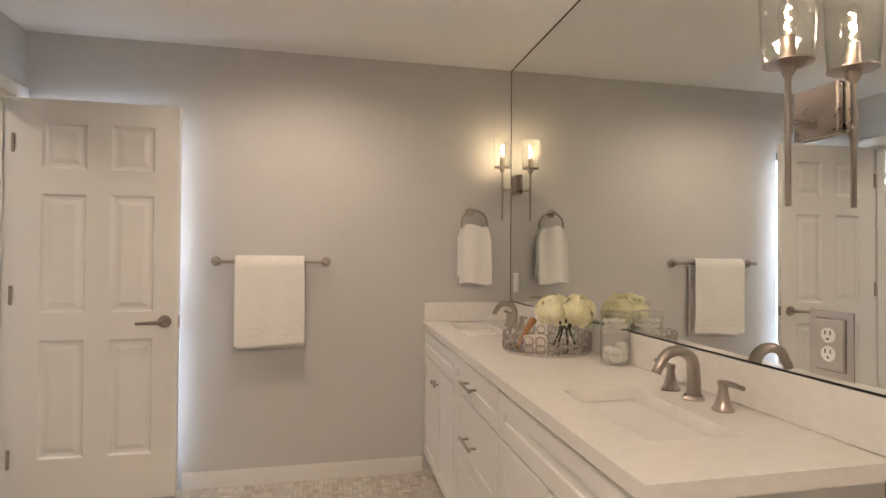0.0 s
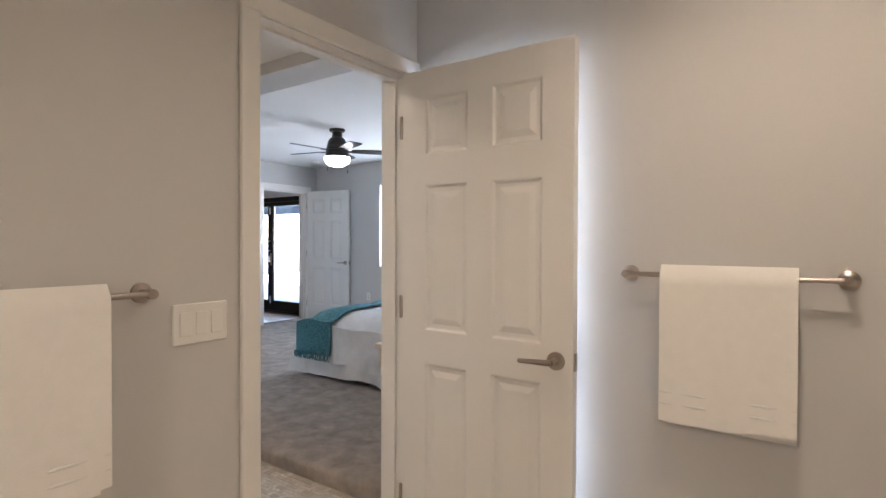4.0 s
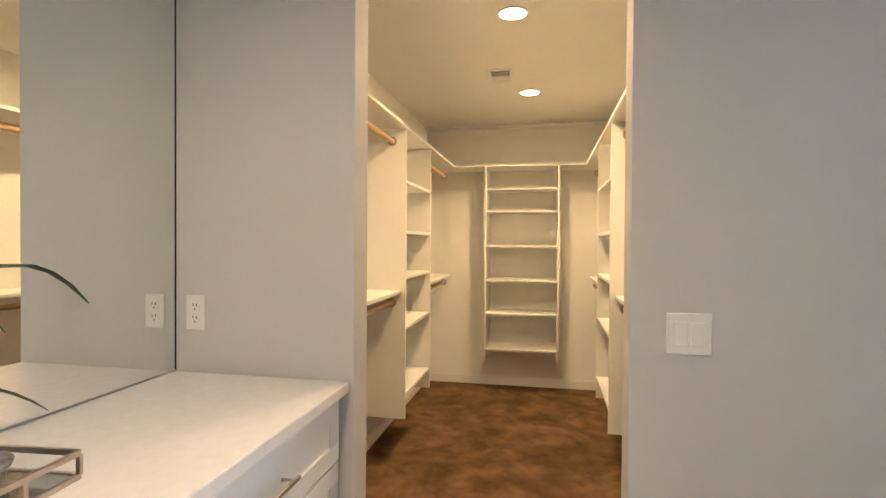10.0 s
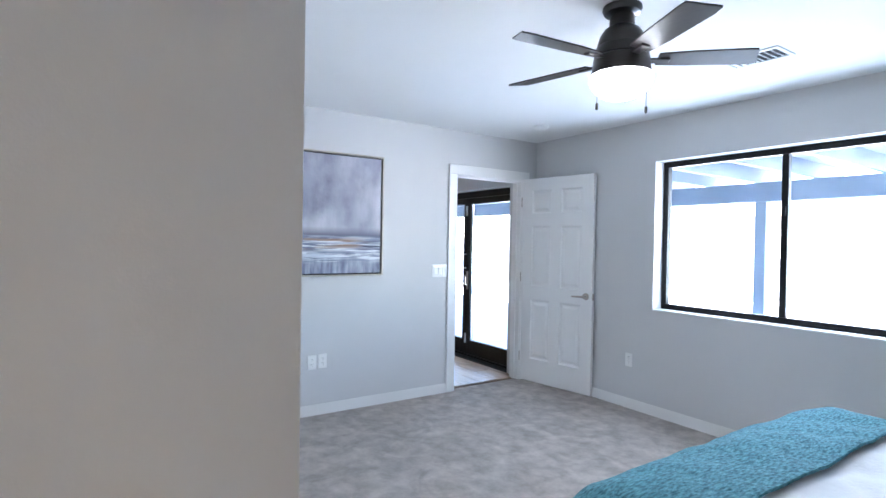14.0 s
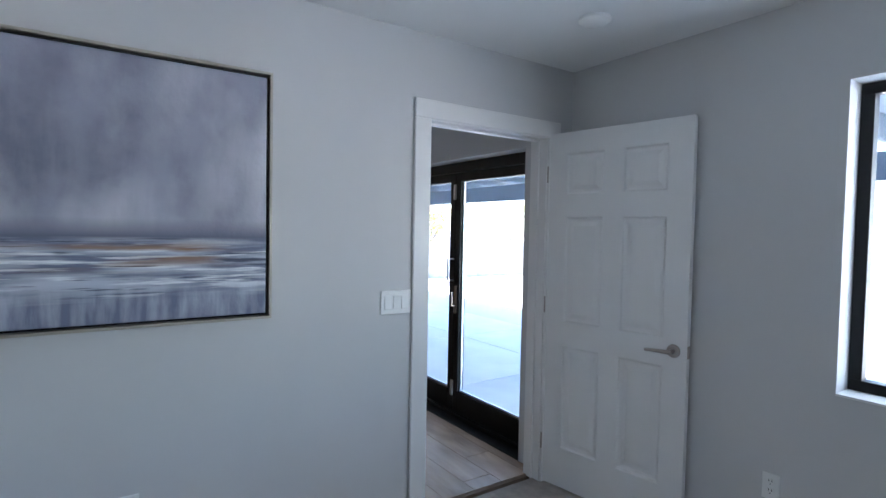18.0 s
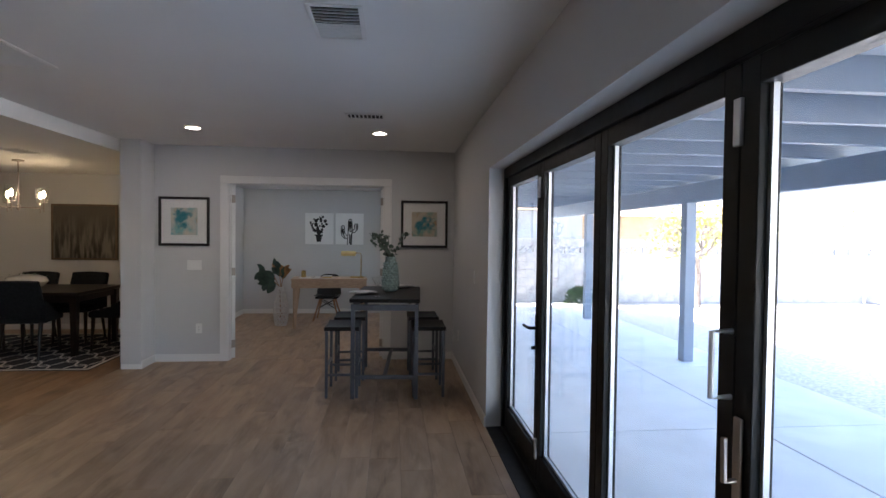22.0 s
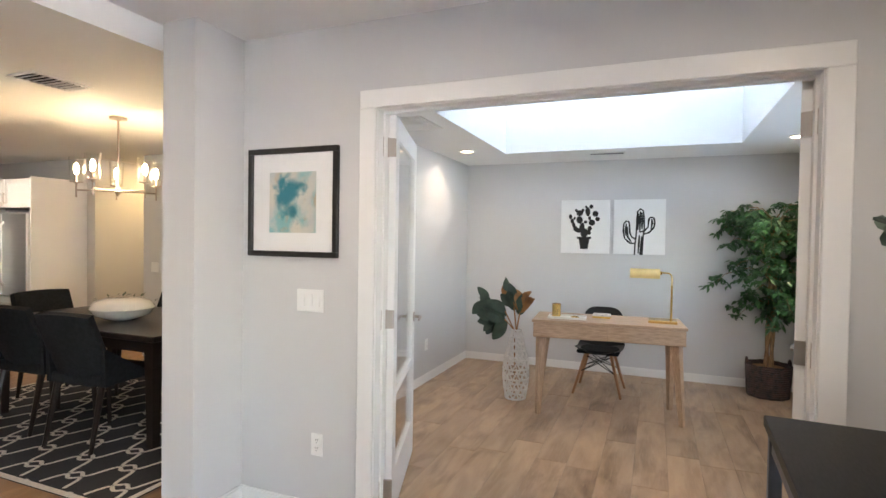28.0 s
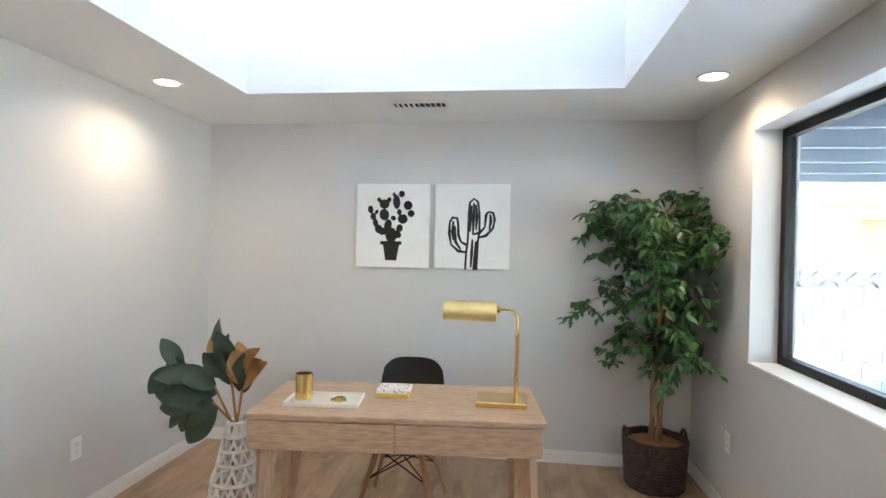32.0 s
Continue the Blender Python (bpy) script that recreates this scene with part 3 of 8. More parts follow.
def cabinet(name, loc, rz, u0, u1, depth, z0, z1, label, fronts, toe=True, group="vanity cabinets"):
    c = thing(name, loc, rz, label, "cabinet", group)
    bm = box(u0 + 0.001, u1 - 0.001, 0, depth, z0, z1)
    part("body", bm, CABM, c)
    if toe:
        part("plinth", box(u0 + 0.001, u1 - 0.001, 0.06, depth, 0, z0), CABM, c)
    for nm, a, b, p, q, h in fronts:
        shaker(nm, c, a, b, p, q, handle=h)
    return c


# vanity along the mirror wall
V1 = (1.10, 3.016, 0)
cabinet("vanity_cabinet", V1, -90, 0, 0.771, 0.515, 0.1, 0.835, "white shaker vanity cabinet with two doors and nickel knobs",
        [("false_front", 0.006, 0.765, 0.69, 0.828, None), ("door", 0.006, 0.383, 0.105, 0.682, (0.35, 0.60)), ("door", 0.389, 0.765, 0.105, 0.682, (0.42, 0.60))])
cabinet("vanity_cabinet", V1, -90, 0.773, 1.416, 0.515, 0.1, 0.835, "white shaker drawer cabinet with three drawers and bar handles",
        [("drawer", 0.778, 1.411, 0.682, 0.828, "bar"), ("drawer", 0.778, 1.411, 0.40, 0.674, "bar"), ("drawer", 0.778, 1.411, 0.105, 0.392, "bar")])
cabinet("vanity_cabinet", V1, -90, 1.418, 2.216, 0.515, 0.1, 0.835, "white shaker vanity cabinet with false drawer under the sink",
        [("false_front", 1.423, 2.211, 0.682, 0.828, None), ("door", 1.423, 1.814, 0.105, 0.674, (1.78, 0.60)), ("door", 1.82, 2.211, 0.105, 0.674, (1.85, 0.60))])


def slab_with_holes(x0, x1, y0, y1, z0, z1, holes):
    bm = bmesh.new()
    at = y0
    for a0, a1, b0, b1 in sorted(holes, key=lambda h: h[2]):
        bx(bm, x0, x1, at, b0, z0, z1)
        bx(bm, x0, a0, b0, b1, z0, z1)
        bx(bm, a1, x1, b0, b1, z0, z1)
        at = b1
    bx(bm, x0, x1, at, y1, z0, z1)
    bmesh.ops.remove_doubles(bm, verts=bm.verts, dist=1e-5)
    return bm


SINKS = [(1.20, 1.426, 0.948, 1.369), (1.20, 1.426, 2.45, 2.90)]
top = thing("vanity_countertop", label="white quartz vanity countertop with backsplash and two sinks", category="countertop")
part("slab", slab_with_holes(1.07, 1.615, 0.765, 3.016, 0.837, 0.872, SINKS), QUARTZ, top)
bm = box(1.597, 1.615, 0.765, 3.016, 0.873, 0.985, 0.002)
part("backsplash", bm, QUARTZ, top)
part("side_splash", box(1.075, 1.596, 2.998, 3.016, 0.873, 0.985, 0.002), QUARTZ, top)
PORC = mat("white_porcelain", (0.84, 0.83, 0.80), 0.08, 0, 0.01, 4, coat=0.5)
for a0, a1, b0, b1 in SINKS:
    s = thing("undermount_sink", ((a0 + a1) / 2, (b0 + b1) / 2, 0.837), label="white rectangular porcelain undermount sink", category="sink", group="bathroom sinks")
    hx, hy = (a1 - a0) / 2 + 0.004, (b1 - b0) / 2 + 0.004
    bm = bmesh.new()
    rings = []
    for k, (ix, iz) in enumerate(((0, 0), (0.006, -0.05), (0.018, -0.105), (0.05, -0.125), (0.10, -0.13))):
        ring = []
        for sx, sy in ((-1, -1), (1, -1), (1, 1), (-1, 1)):
            cx, cyy, rr = sx * (hx - ix), sy * (hy - ix), 0.02 + 0.2 * ix
            a = {(-1, -1): 180, (1, -1): 270, (1, 1): 0, (-1, 1): 90}[(sx, sy)]
            for q in range(5):
                ang = radians(a + 22.5 * q)
                ring.append(bm.verts.new((cx - sx * rr + rr * math.cos(ang), cyy - sy * rr + rr * math.sin(ang), iz)))
        rings.append(ring)
    for p, q in zip(rings, rings[1:]):
        for k in range(20):
            bm.faces.new((p[k], p[(k + 1) % 20], q[(k + 1) % 20], q[k]))
    bm.faces.new(rings[-1])
    part("basin", bm, PORC, s, smooth=True)
    bm = bmesh.new()
    lathe(bm, [(0.0, 0.003), (0.018, 0.004), (0.022, 0.0)], (0, 0, -0.13), 16)
    part("drain", bm, NICKEL, s, "nickel drain", True)


def faucet(y, z=0.872, x=1.512):
    f = thing("bathroom_faucet", (x, y, z), label="brushed nickel widespread faucet with arched spout", category="faucet", group="bathroom faucets")
    bm = bmesh.new()
    lathe(bm, [(0.028, 0), (0.03, 0.004), (0.024, 0.012)], seg=20)
    pts = [(0, 0, 0.01), (0.002, 0, 0.045), (0, 0, 0.08)] + [(-0.05 + 0.05 * math.cos(radians(a)), 0, 0.088 + 0.045 * math.sin(radians(a))) for a in range(10, 171, 20)] + [(-0.107, 0, 0.088), (-0.112, 0, 0.074)]
    n = len(pts)
    tube(bm, pts, [0.0185 - 0.007 * k / n for k in range(n - 1)] + [0.0125], 12)
    part("spout", bm, NICKEL, f, smooth=True)
    for s in (-1, 1):
        bm = bmesh.new()
        lathe(bm, [(0.026, 0), (0.027, 0.004), (0.02, 0.014), (0.013, 0.04), (0.011, 0.058), (0.014, 0.066), (0.012, 0.074), (0, 0.076)], (0.005, s * 0.105, 0), 18)
        tube(bm, [(0.005, s * 0.105, 0.068), (0.004, s * 0.14, 0.072), (0.003, s * 0.175, 0.071)], [0.008, 0.0075, 0.006], 8)
        part("handle", bm, NICKEL, f, smooth=True)


faucet(1.225)
faucet(2.67)

m1 = thing("wall_mirror", label="large frameless wall mirror over the vanity reaching the ceiling", category="mirror")
part("glass", box(1.609, 1.616, 0.765, 3.012, 0.990, 2.390), MIRROR, m1)
part("edge", box(1.6075, 1.6165, 3.012, 3.016, 0.987, 2.395), BLACKM, m1)
part("edge", box(1.6075, 1.6165, 0.765, 3.012, 2.390, 2.3965), BLACKM, m1)
part("edge", box(1.6075, 1.6165, 0.765, 3.012, 0.985, 0.990), BLACKM, m1)
m2 = thing("wall_mirror", label="large frameless wall mirror over the second vanity", category="mirror")
part("glass", box(-2.905, -1.14, 1.287, 1.294, 0.94, 2.395), MIRROR, m2)
part("edge", box(-2.909, -2.905, 1.2875, 1.2955, 0.94, 2.395), BLACKM, m2)


# ---- sconces on the mirror ----
FIL = mat("warm_filament", (1, 0.75, 0.4), 0.5, emit=30, ecol=(1, 0.72, 0.38))
FROST = mat("lamp_diffuser", (0.95, 0.95, 0.92), 0.5, emit=9, ecol=(1, 0.96, 0.9))


DARKN = mat("satin_dark_nickel", (0.30, 0.26, 0.23), 0.28, 1.0, 0.05, 12)


def sconce(y, z):
    s = thing("wall_sconce", (1.607, y, z), label="brushed nickel wall sconce with clear glass shade, lit", category="sconce", group="vanity sconces")
    part("backplate", box(-0.016, 0, -0.055, 0.055, -0.028, 0.084, 0.003), DARKN, s)
    bm = bmesh.new()
    cy(bm, (-0.016, 0, 0), (-0.08, 0, 0), 0.007, seg=10)
    lathe(bm, [(0.0065, -0.18), (0.0065, 0.105)], (-0.085, 0, 0), 10)
    lathe(bm, [(0.009, -0.02), (0.009, 0.02)], (-0.085, 0, 0), 10)
    lathe(bm, [(0.008, 0.1), (0.018, 0.12), (0.016, 0.128), (0.05, 0.13), (0.05, 0.134), (0.017, 0.136), (0.015, 0.19), (0.0, 0.19)], (-0.085, 0, 0), 16)
    part("arm", bm, NICKEL, s, smooth=True)
    bm = bmesh.new()
    lathe(bm, [(0.048, 0.135), (0.053, 0.20), (0.056, 0.30), (0.054, 0.30), (0.051, 0.20), (0.046, 0.137)], (-0.085, 0, 0), 24)
    g = part("shade", bm, THINGLASS, s, "clear glass shade", True)
    g.visible_shadow = False
    bm = bmesh.new()
    lathe(bm, [(0.0, 0.19), (0.012, 0.195), (0.021, 0.235), (0.015, 0.265), (0.006, 0.28), (0, 0.285)], (-0.085, 0, 0), 16)
    part("bulb", bm, THINGLASS, s, smooth=True).visible_shadow = False
    bm = bmesh.new()
    tube(bm, [(-0.085 + 0.006 * math.cos(k * 1.9), 0.006 * math.sin(k * 1.9), 0.205 + 0.008 * k) for k in range(8)], 0.0022, 6)
    part("filament", bm, FIL, s)


sconce(2.915, 1.65)
sconce(0.93, 1.55)

# ---- towels and bars ----
def towel_bar(loc, rz, length, tw, th, label, mid=0.0, towel_label=""):
    b = thing("towel_bar", loc, rz, label, "towel bar", "towel bars")
    for s in (-1, 1):
        bm = bmesh.new()
        lathe(bm, [(0.027, 0), (0.026, 0.008), (0.013, 0.016), (0.010, 0.045), (0.014, 0.052), (0.013, 0.068), (0, 0.07)], seg=18, m=pose(s * length / 2, 0, 0, 90))
        part("post", bm, NICKEL, b, smooth=True)
    bm = bmesh.new()
    cy(bm, (-length / 2, -0.06, 0), (length / 2, -0.06, 0), 0.008, seg=12)
    part("rail", bm, NICKEL, b, smooth=True)
    t = thing("towel", loc, rz, towel_label or "white terry bath towel folded over the bar", "towel", "bathroom towels")
    random.seed(7)

    def f(i, j):
        x = (i - 0.5) * tw + mid
        s = j * (2 * th - 0.03) - (th - 0.03) * 1.0
        wav = 0.004 * math.sin(i * 9) + 0.003 * math.sin(i * 17 + 2)
        if abs(s) < 0.022:
            a = s / 0.022 * math.pi / 2
            return (x, -0.06 - 0.020 * math.sin(-a) * 1.0, 0.016 * math.cos(a) + 0.004)
        side = -1 if s < 0 else 1
        d = abs(s) - 0.022
        flare = 0.012 * d
        return (x * (1 + flare * 0.4), -0.06 + side * (0.020 + 0.004) + wav * min(1, d * 5) * (1 if side < 0 else 0.3), 0.004 - d - (0.008 * math.sin(i * 3.3 + 1) if d > th - 0.1 and side < 0 else 0))
    bm = sheet(bmesh.new(), 14, 44, f)
    thick(bm, 0.014)
    part("cloth", bm, TOWEL, t, smooth=True)
    bm = bmesh.new()
    for zz in (0.10, 0.135):
        bx(bm, -tw / 2 * 1.005 + mid, tw / 2 * 1.005 + mid, -0.0965, -0.086, -th + zz, -th + zz + 0.008, 0.002)
    part("woven_band", bm, LINEN, t)
    return b


towel_bar((0.217, 3.016, 1.22), 0, 0.585, 0.358, 0.50, "brushed nickel towel bar on the wall")
towel_bar((-0.998, 1.546, 1.187), 90, 0.62, 0.40, 0.50, "brushed nickel towel bar beside the light switches")

r = thing("towel_ring", (1.347, 3.016, 1.525), 0, "brushed nickel towel ring on the wall", "towel ring")
bm = bmesh.new()
lathe(bm, [(0.026, 0), (0.025, 0.008), (0.012, 0.016), (0.011, 0.05), (0.014, 0.055), (0, 0.06)], seg=18, m=pose(0, 0, 0, 90))
part("post", bm, NICKEL, r, smooth=True)
bm = bmesh.new()
tube(bm, arc((0.02, -0.052, -0.075), 0.078, 0, 360, 36)[:-1], 0.006, 8, True)
part("ring", bm, NICKEL, r, smooth=True)
t = thing("hand_towel", (1.367, 2.965, 1.425), 0, "white terry hand towel hanging from the ring", "towel", "bathroom towels")
bm = bmesh.new()
for k, (dy, dz) in enumerate(((-0.016, 0), (0.014, 0.035))):
    def g(i, j):
        w = 0.070 + 0.028 * min(1, j * 4) ** 0.6
        return ((i - 0.5) * 2 * w, dy * (1 + j) + 0.010 * math.sin(i * 10 + k) * (1 - 0.3 * j), 0.012 - j * (0.34 - dz) + 0.008 * math.sin(i * 6))
    part_bm = sheet(bmesh.new(), 12, 16, g)
    thick(part_bm, 0.014)
    part("fold", part_bm, TOWEL, t, smooth=True)
bm.free()


# ---- switches and outlets: local x along the wall, front towards -y ----
def switch_plate(loc, rz, n, label="white rocker switch plate"):
    s = thing("light_switch", loc, rz, label, "light switch", "light switches")
    w = 0.070 + 0.046 * (n - 1)
    part("plate", box(-w / 2, w / 2, -0.006, 0, -0.057, 0.057, 0.0025), PLATE, s)
    for k in range(n):
        u = (k - (n - 1) / 2) * 0.046
        bm = bmesh.new()
        bx(bm, u - 0.0165, u + 0.0165, -0.0095, -0.004, -0.033, 0.033, 0.0015)
        bmesh.ops.rotate(bm, verts=bm.verts, cent=(u, -0.007, 0), matrix=Matrix.Rotation(radians(3 if k % 2 else -3), 3, "X"))
        part("rocker", bm, PLATE, s)


GLOSSP = mat("polished_plate", (0.66, 0.62, 0.58), 0.16, 1.0, 0.02, 4)


def outlet(loc, rz, label="white wall outlet", style="duplex"):
    s = thing("wall_outlet", loc, rz, label, "outlet", "wall outlets")
    part("plate", box(-0.035, 0.035, -0.006, 0, -0.057, 0.057, 0.0025), GLOSSP if style == "steel" else PLATE, s)
    for z in (-0.02, 0.02):
        bm = bmesh.new()
        cy(bm, (0, -0.005, z), (0, -0.0085, z), 0.0165, seg=18)
        part("socket", bm, PLATE, s)
        bm = bmesh.new()
        for dx in (-0.006, 0.006):
            bx(bm, dx - 0.0012, dx + 0.0012, -0.0092, -0.008, z + 0.001, z + 0.010)
        cy(bm, (0, -0.008, z - 0.008), (0, -0.0092, z - 0.008), 0.0025, seg=8)
        part("slots", bm, SLOT, s)


switch_plate((-0.999, 2.018, 1.09), 90, 3, "white triple rocker switch plate beside the bathroom door")
switch_plate((-2.909, 2.875, 1.12), 90, 2, "white double rocker switch plate beside the closet")
switch_plate((-6.199, 5.816, 1.212), 90, 3, "white triple rocker switch plate beside the bedroom door")
outlet((1.6085, 0.908, 1.07), -90, "white outlet on a steel plate set in the mirror", "steel")
outlet((-2.909, 1.37, 1.130), 90, "white outlet above the second vanity")
outlet((-6.199, 4.63, 0.510), 90, "white low wall outlet under the painting")
outlet((-6.199, 4.717, 0.513), 90, "white low data outlet under the painting")
outlet((-5.03, 6.999, 0.50), 0, "white low wall outlet beside the bedroom door")
outlet((1.6085, 2.917, 1.104), -90, "dark outlet at the far edge of the mirror")
part_plate = thing("steel_plate", (1.6088, 0.908, 1.07), -90, "brushed steel cover plate on the mirror", "plate")
part("plate", box(-0.052, 0.052, -0.0012, 0, -0.072, 0.072, 0.0005), GLOSSP, part_plate)

# ---- tray with flowers, jar and soap on the vanity ----
TX, TY, TZ = 1.415, 2.0, 0.873
GLOSS = mat("silver_mirror_tray", (0.70, 0.69, 0.66), 0.08, 1.0, 0.04, 8)
tray = thing("vanity_tray", (TX, TY, TZ), 0, "round silver mirrored tray with ring gallery", "tray")
bm = bmesh.new()
lathe(bm, [(0, 0.004), (0.172, 0.004), (0.177, 0.010), (0.18, 0.010), (0.18, 0.0), (0, 0.0)], seg=40)
part("base", bm, GLOSS, tray, smooth=True)
for k in range(24):
    a = 2 * math.pi * k / 24
    u = Vector((-math.sin(a), math.cos(a), 0))
    for z0 in (0.028, 0.058):
        part("gallery_ring", tube(bmesh.new(), arc((0.178 * math.cos(a), 0.178 * math.sin(a), z0), 0.0185, 0, 360, 12, u, (0, 0, 1))[:-1], 0.0028, 5, True), NICKEL, tray, smooth=True)

BLOOM = mat("hydrangea_petal", (0.86, 0.84, 0.62), 0.7, 0, 0.1, 20, second=(0.80, 0.76, 0.46))
STEM = mat("dark_stem", (0.02, 0.03, 0.015), 0.6, 0, 0.2, 20)
LEAFM = mat("plant_leaf", (0.018, 0.048, 0.018), 0.42, 0, 0.35, 9, second=(0.010, 0.028, 0.012))
fl = thing("flower_vase", (TX + 0.055, TY - 0.06, TZ + 0.006), 0, "round glass vase with pale green hydrangea", "flowers")
bm = bmesh.new()
lathe(bm, [(0, 0.003), (0.04, 0.003), (0.066, 0.03), (0.072, 0.055), (0.055, 0.09), (0.042, 0.10), (0.04, 0.10), (0.053, 0.088), (0.069, 0.055), (0.063, 0.032), (0.038, 0.006), (0, 0.006)], seg=24)
part("vase", bm, THINGLASS, fl, "clear round glass", True).visible_shadow = False
bm = bmesh.new()
random.seed(3)
for k in range(7):
    a = k * 0.9
    tube(bm, [(0.05 * math.cos(a), 0.05 * math.sin(a), 0.012), (0.02 * math.cos(a), 0.02 * math.sin(a), 0.08), (0.03 * math.cos(a + 1), 0.03 * math.sin(a + 1), 0.14)], 0.0035, 6)
part("stems", bm, STEM, fl, smooth=True)
for hx, hy, hr in ((-0.04, 0.035, 0.062), (0.045, -0.015, 0.066), (0.0, 0.06, 0.055)):
    bm = bmesh.new()
    for k in range(190):
        z = 1 - 2 * (k + 0.5) / 190
        if z < -0.75:
            continue
        a = k * 2.39996
        d = Vector((math.sqrt(1 - z * z) * math.cos(a), math.sqrt(1 - z * z) * math.sin(a), z))
        c = Vector((hx, hy, 0.155)) + d * hr * random.uniform(0.82, 1.14)
        t1 = d.orthogonal().normalized()
        t1 = (Matrix.Rotation(random.uniform(0, 6.3), 3, d) @ t1)
        t2 = d.cross(t1)
        r = 0.0165
        for q in range(2):
            aa, bb = (t1, t2) if q == 0 else (t2, t1)
            vs = [bm.verts.new(c + aa * r + d * 0.004), bm.verts.new(c + bb * r * 0.7), bm.verts.new(c - aa * r + d * 0.004), bm.verts.new(c - bb * r * 0.7)]
            bm.faces.new(vs)
    part("bloom", bm, BLOOM, fl)

jar = thing("glass_jar", (1.545, 1.685, 0.873), 0, "clear stacked glass jar holding cotton balls and swabs", "jar")
bm = bmesh.new()
lathe(bm, [(0, 0.002), (0.05, 0.002), (0.053, 0.01), (0.053, 0.085), (0.049, 0.09), (0.053, 0.095), (0.053, 0.175), (0.051, 0.175), (0.050, 0.10), (0.046, 0.09), (0.050, 0.083), (0.050, 0.012), (0, 0.006)], seg=28)
part("body", bm, THINGLASS, jar, smooth=True).visible_shadow = False
bm = bmesh.new()
lathe(bm, [(0.055, 0.176), (0.056, 0.184), (0.03, 0.19), (0.008, 0.192), (0.007, 0.202), (0.013, 0.212), (0.009, 0.222), (0, 0.224)], seg=24)
part("lid", bm, THINGLASS, jar, smooth=True).visible_shadow = False
COTTON = mat("white_cotton", (0.82, 0.80, 0.76), 0.95, 0, 0.05, 40, 0.6, 200)
bm = bmesh.new()
for k in range(7):
    blob(bm, (0.024 * math.cos(k * 2.1), 0.024 * math.sin(k * 2.1), 0.026 + 0.018 * (k // 3)), (0.023, 0.023, 0.019), 2)
part("cotton", bm, COTTON, jar, smooth=True)
bm = bmesh.new()
for k in range(60):
    a, q = k * 2.4, 0.04 * math.sqrt((k % 20 + 1) / 21)
    cy(bm, (q * math.cos(a) - 0.006, q * math.sin(a), 0.112 + 0.02 * (k // 20)), (q * math.cos(a) + 0.006, q * math.sin(a) + 0.004, 0.118 + 0.02 * (k // 20)), 0.0055, seg=5)
part("cotton_swabs", bm, COTTON, jar)

SOAPW = mat("soap_white_box", (0.78, 0.72, 0.66), 0.5, 0, 0.03, 20)
sb = thing("soap_box", (TX - 0.07, TY - 0.05, TZ + 0.006), 12, "small cream soap carton on the tray", "box")
part("carton", box(-0.04, 0.04, -0.025, 0.025, 0, 0.062, 0.002), SOAPW, sb)
BRUSHW = mat("brush_wood", (0.48, 0.24, 0.10), 0.5, 0, 0.12, 8, stretch=(2, 20, 20))
br = thing("wooden_brush", (TX - 0.085, TY + 0.03, TZ + 0.008), 40, "wooden bath brush leaning in the tray", "brush")
bm = bmesh.new()
tube(bm, [(-0.06, 0, 0.008), (-0.01, 0, 0.045), (0.03, 0, 0.075), (0.075, 0, 0.105)], [0.010, 0.009, 0.012, 0.017], 10)
part("handle", bm, BRUSHW, br, smooth=True)
sd = thing("soap_dispenser", (1.555, 2.42, 0.873), 0, "white square soap dispenser with nickel pump", "dispenser")
part("bottle", box(-0.032, 0.032, -0.032, 0.032, 0, 0.135, 0.005, 2), PORC, sd)
bm = bmesh.new()
lathe(bm, [(0.014, 0.135), (0.014, 0.15), (0.005, 0.152), (0.005, 0.175), (0.012, 0.176), (0.012, 0.19), (0, 0.19)], seg=14)
tube(bm, [(0, 0, 0.183), (-0.045, 0, 0.183), (-0.05, 0, 0.176)], 0.005, 8)
part("pump", bm, NICKEL, sd, smooth=True)

# ---- second vanity ----
VZ = 0.935
V2 = (-1.135, 1.855, 0)
cabinet("vanity_cabinet", V2, 180, 0.0, 0.905, 0.53, 0.1, VZ - 0.037, "white shaker cabinet with two doors under the makeup counter",
        [("drawer", 0.006, 0.90, 0.72, VZ - 0.045, None), ("door", 0.006, 0.45, 0.105, 0.712, (0.42, 0.62)), ("door", 0.456, 0.90, 0.105, 0.712, (0.49, 0.62))])
cabinet("vanity_cabinet", V2, 180, 0.925, 1.755, 0.53, 0.1, VZ - 0.037, "white shaker drawer cabinet with nickel bar handles",
        [("drawer", 0.93, 1.75, 0.70, VZ - 0.045, "bar"), ("drawer", 0.93, 1.75, 0.41, 0.692, "bar"), ("drawer", 0.93, 1.75, 0.105, 0.402, "bar")])
ct = thing("makeup_countertop", label="white quartz makeup counter under the mirror", category="countertop")
part("slab", box(-2.905, -1.135, 1.296, 1.90, VZ - 0.035, VZ, 0.003), QUARTZ, ct)

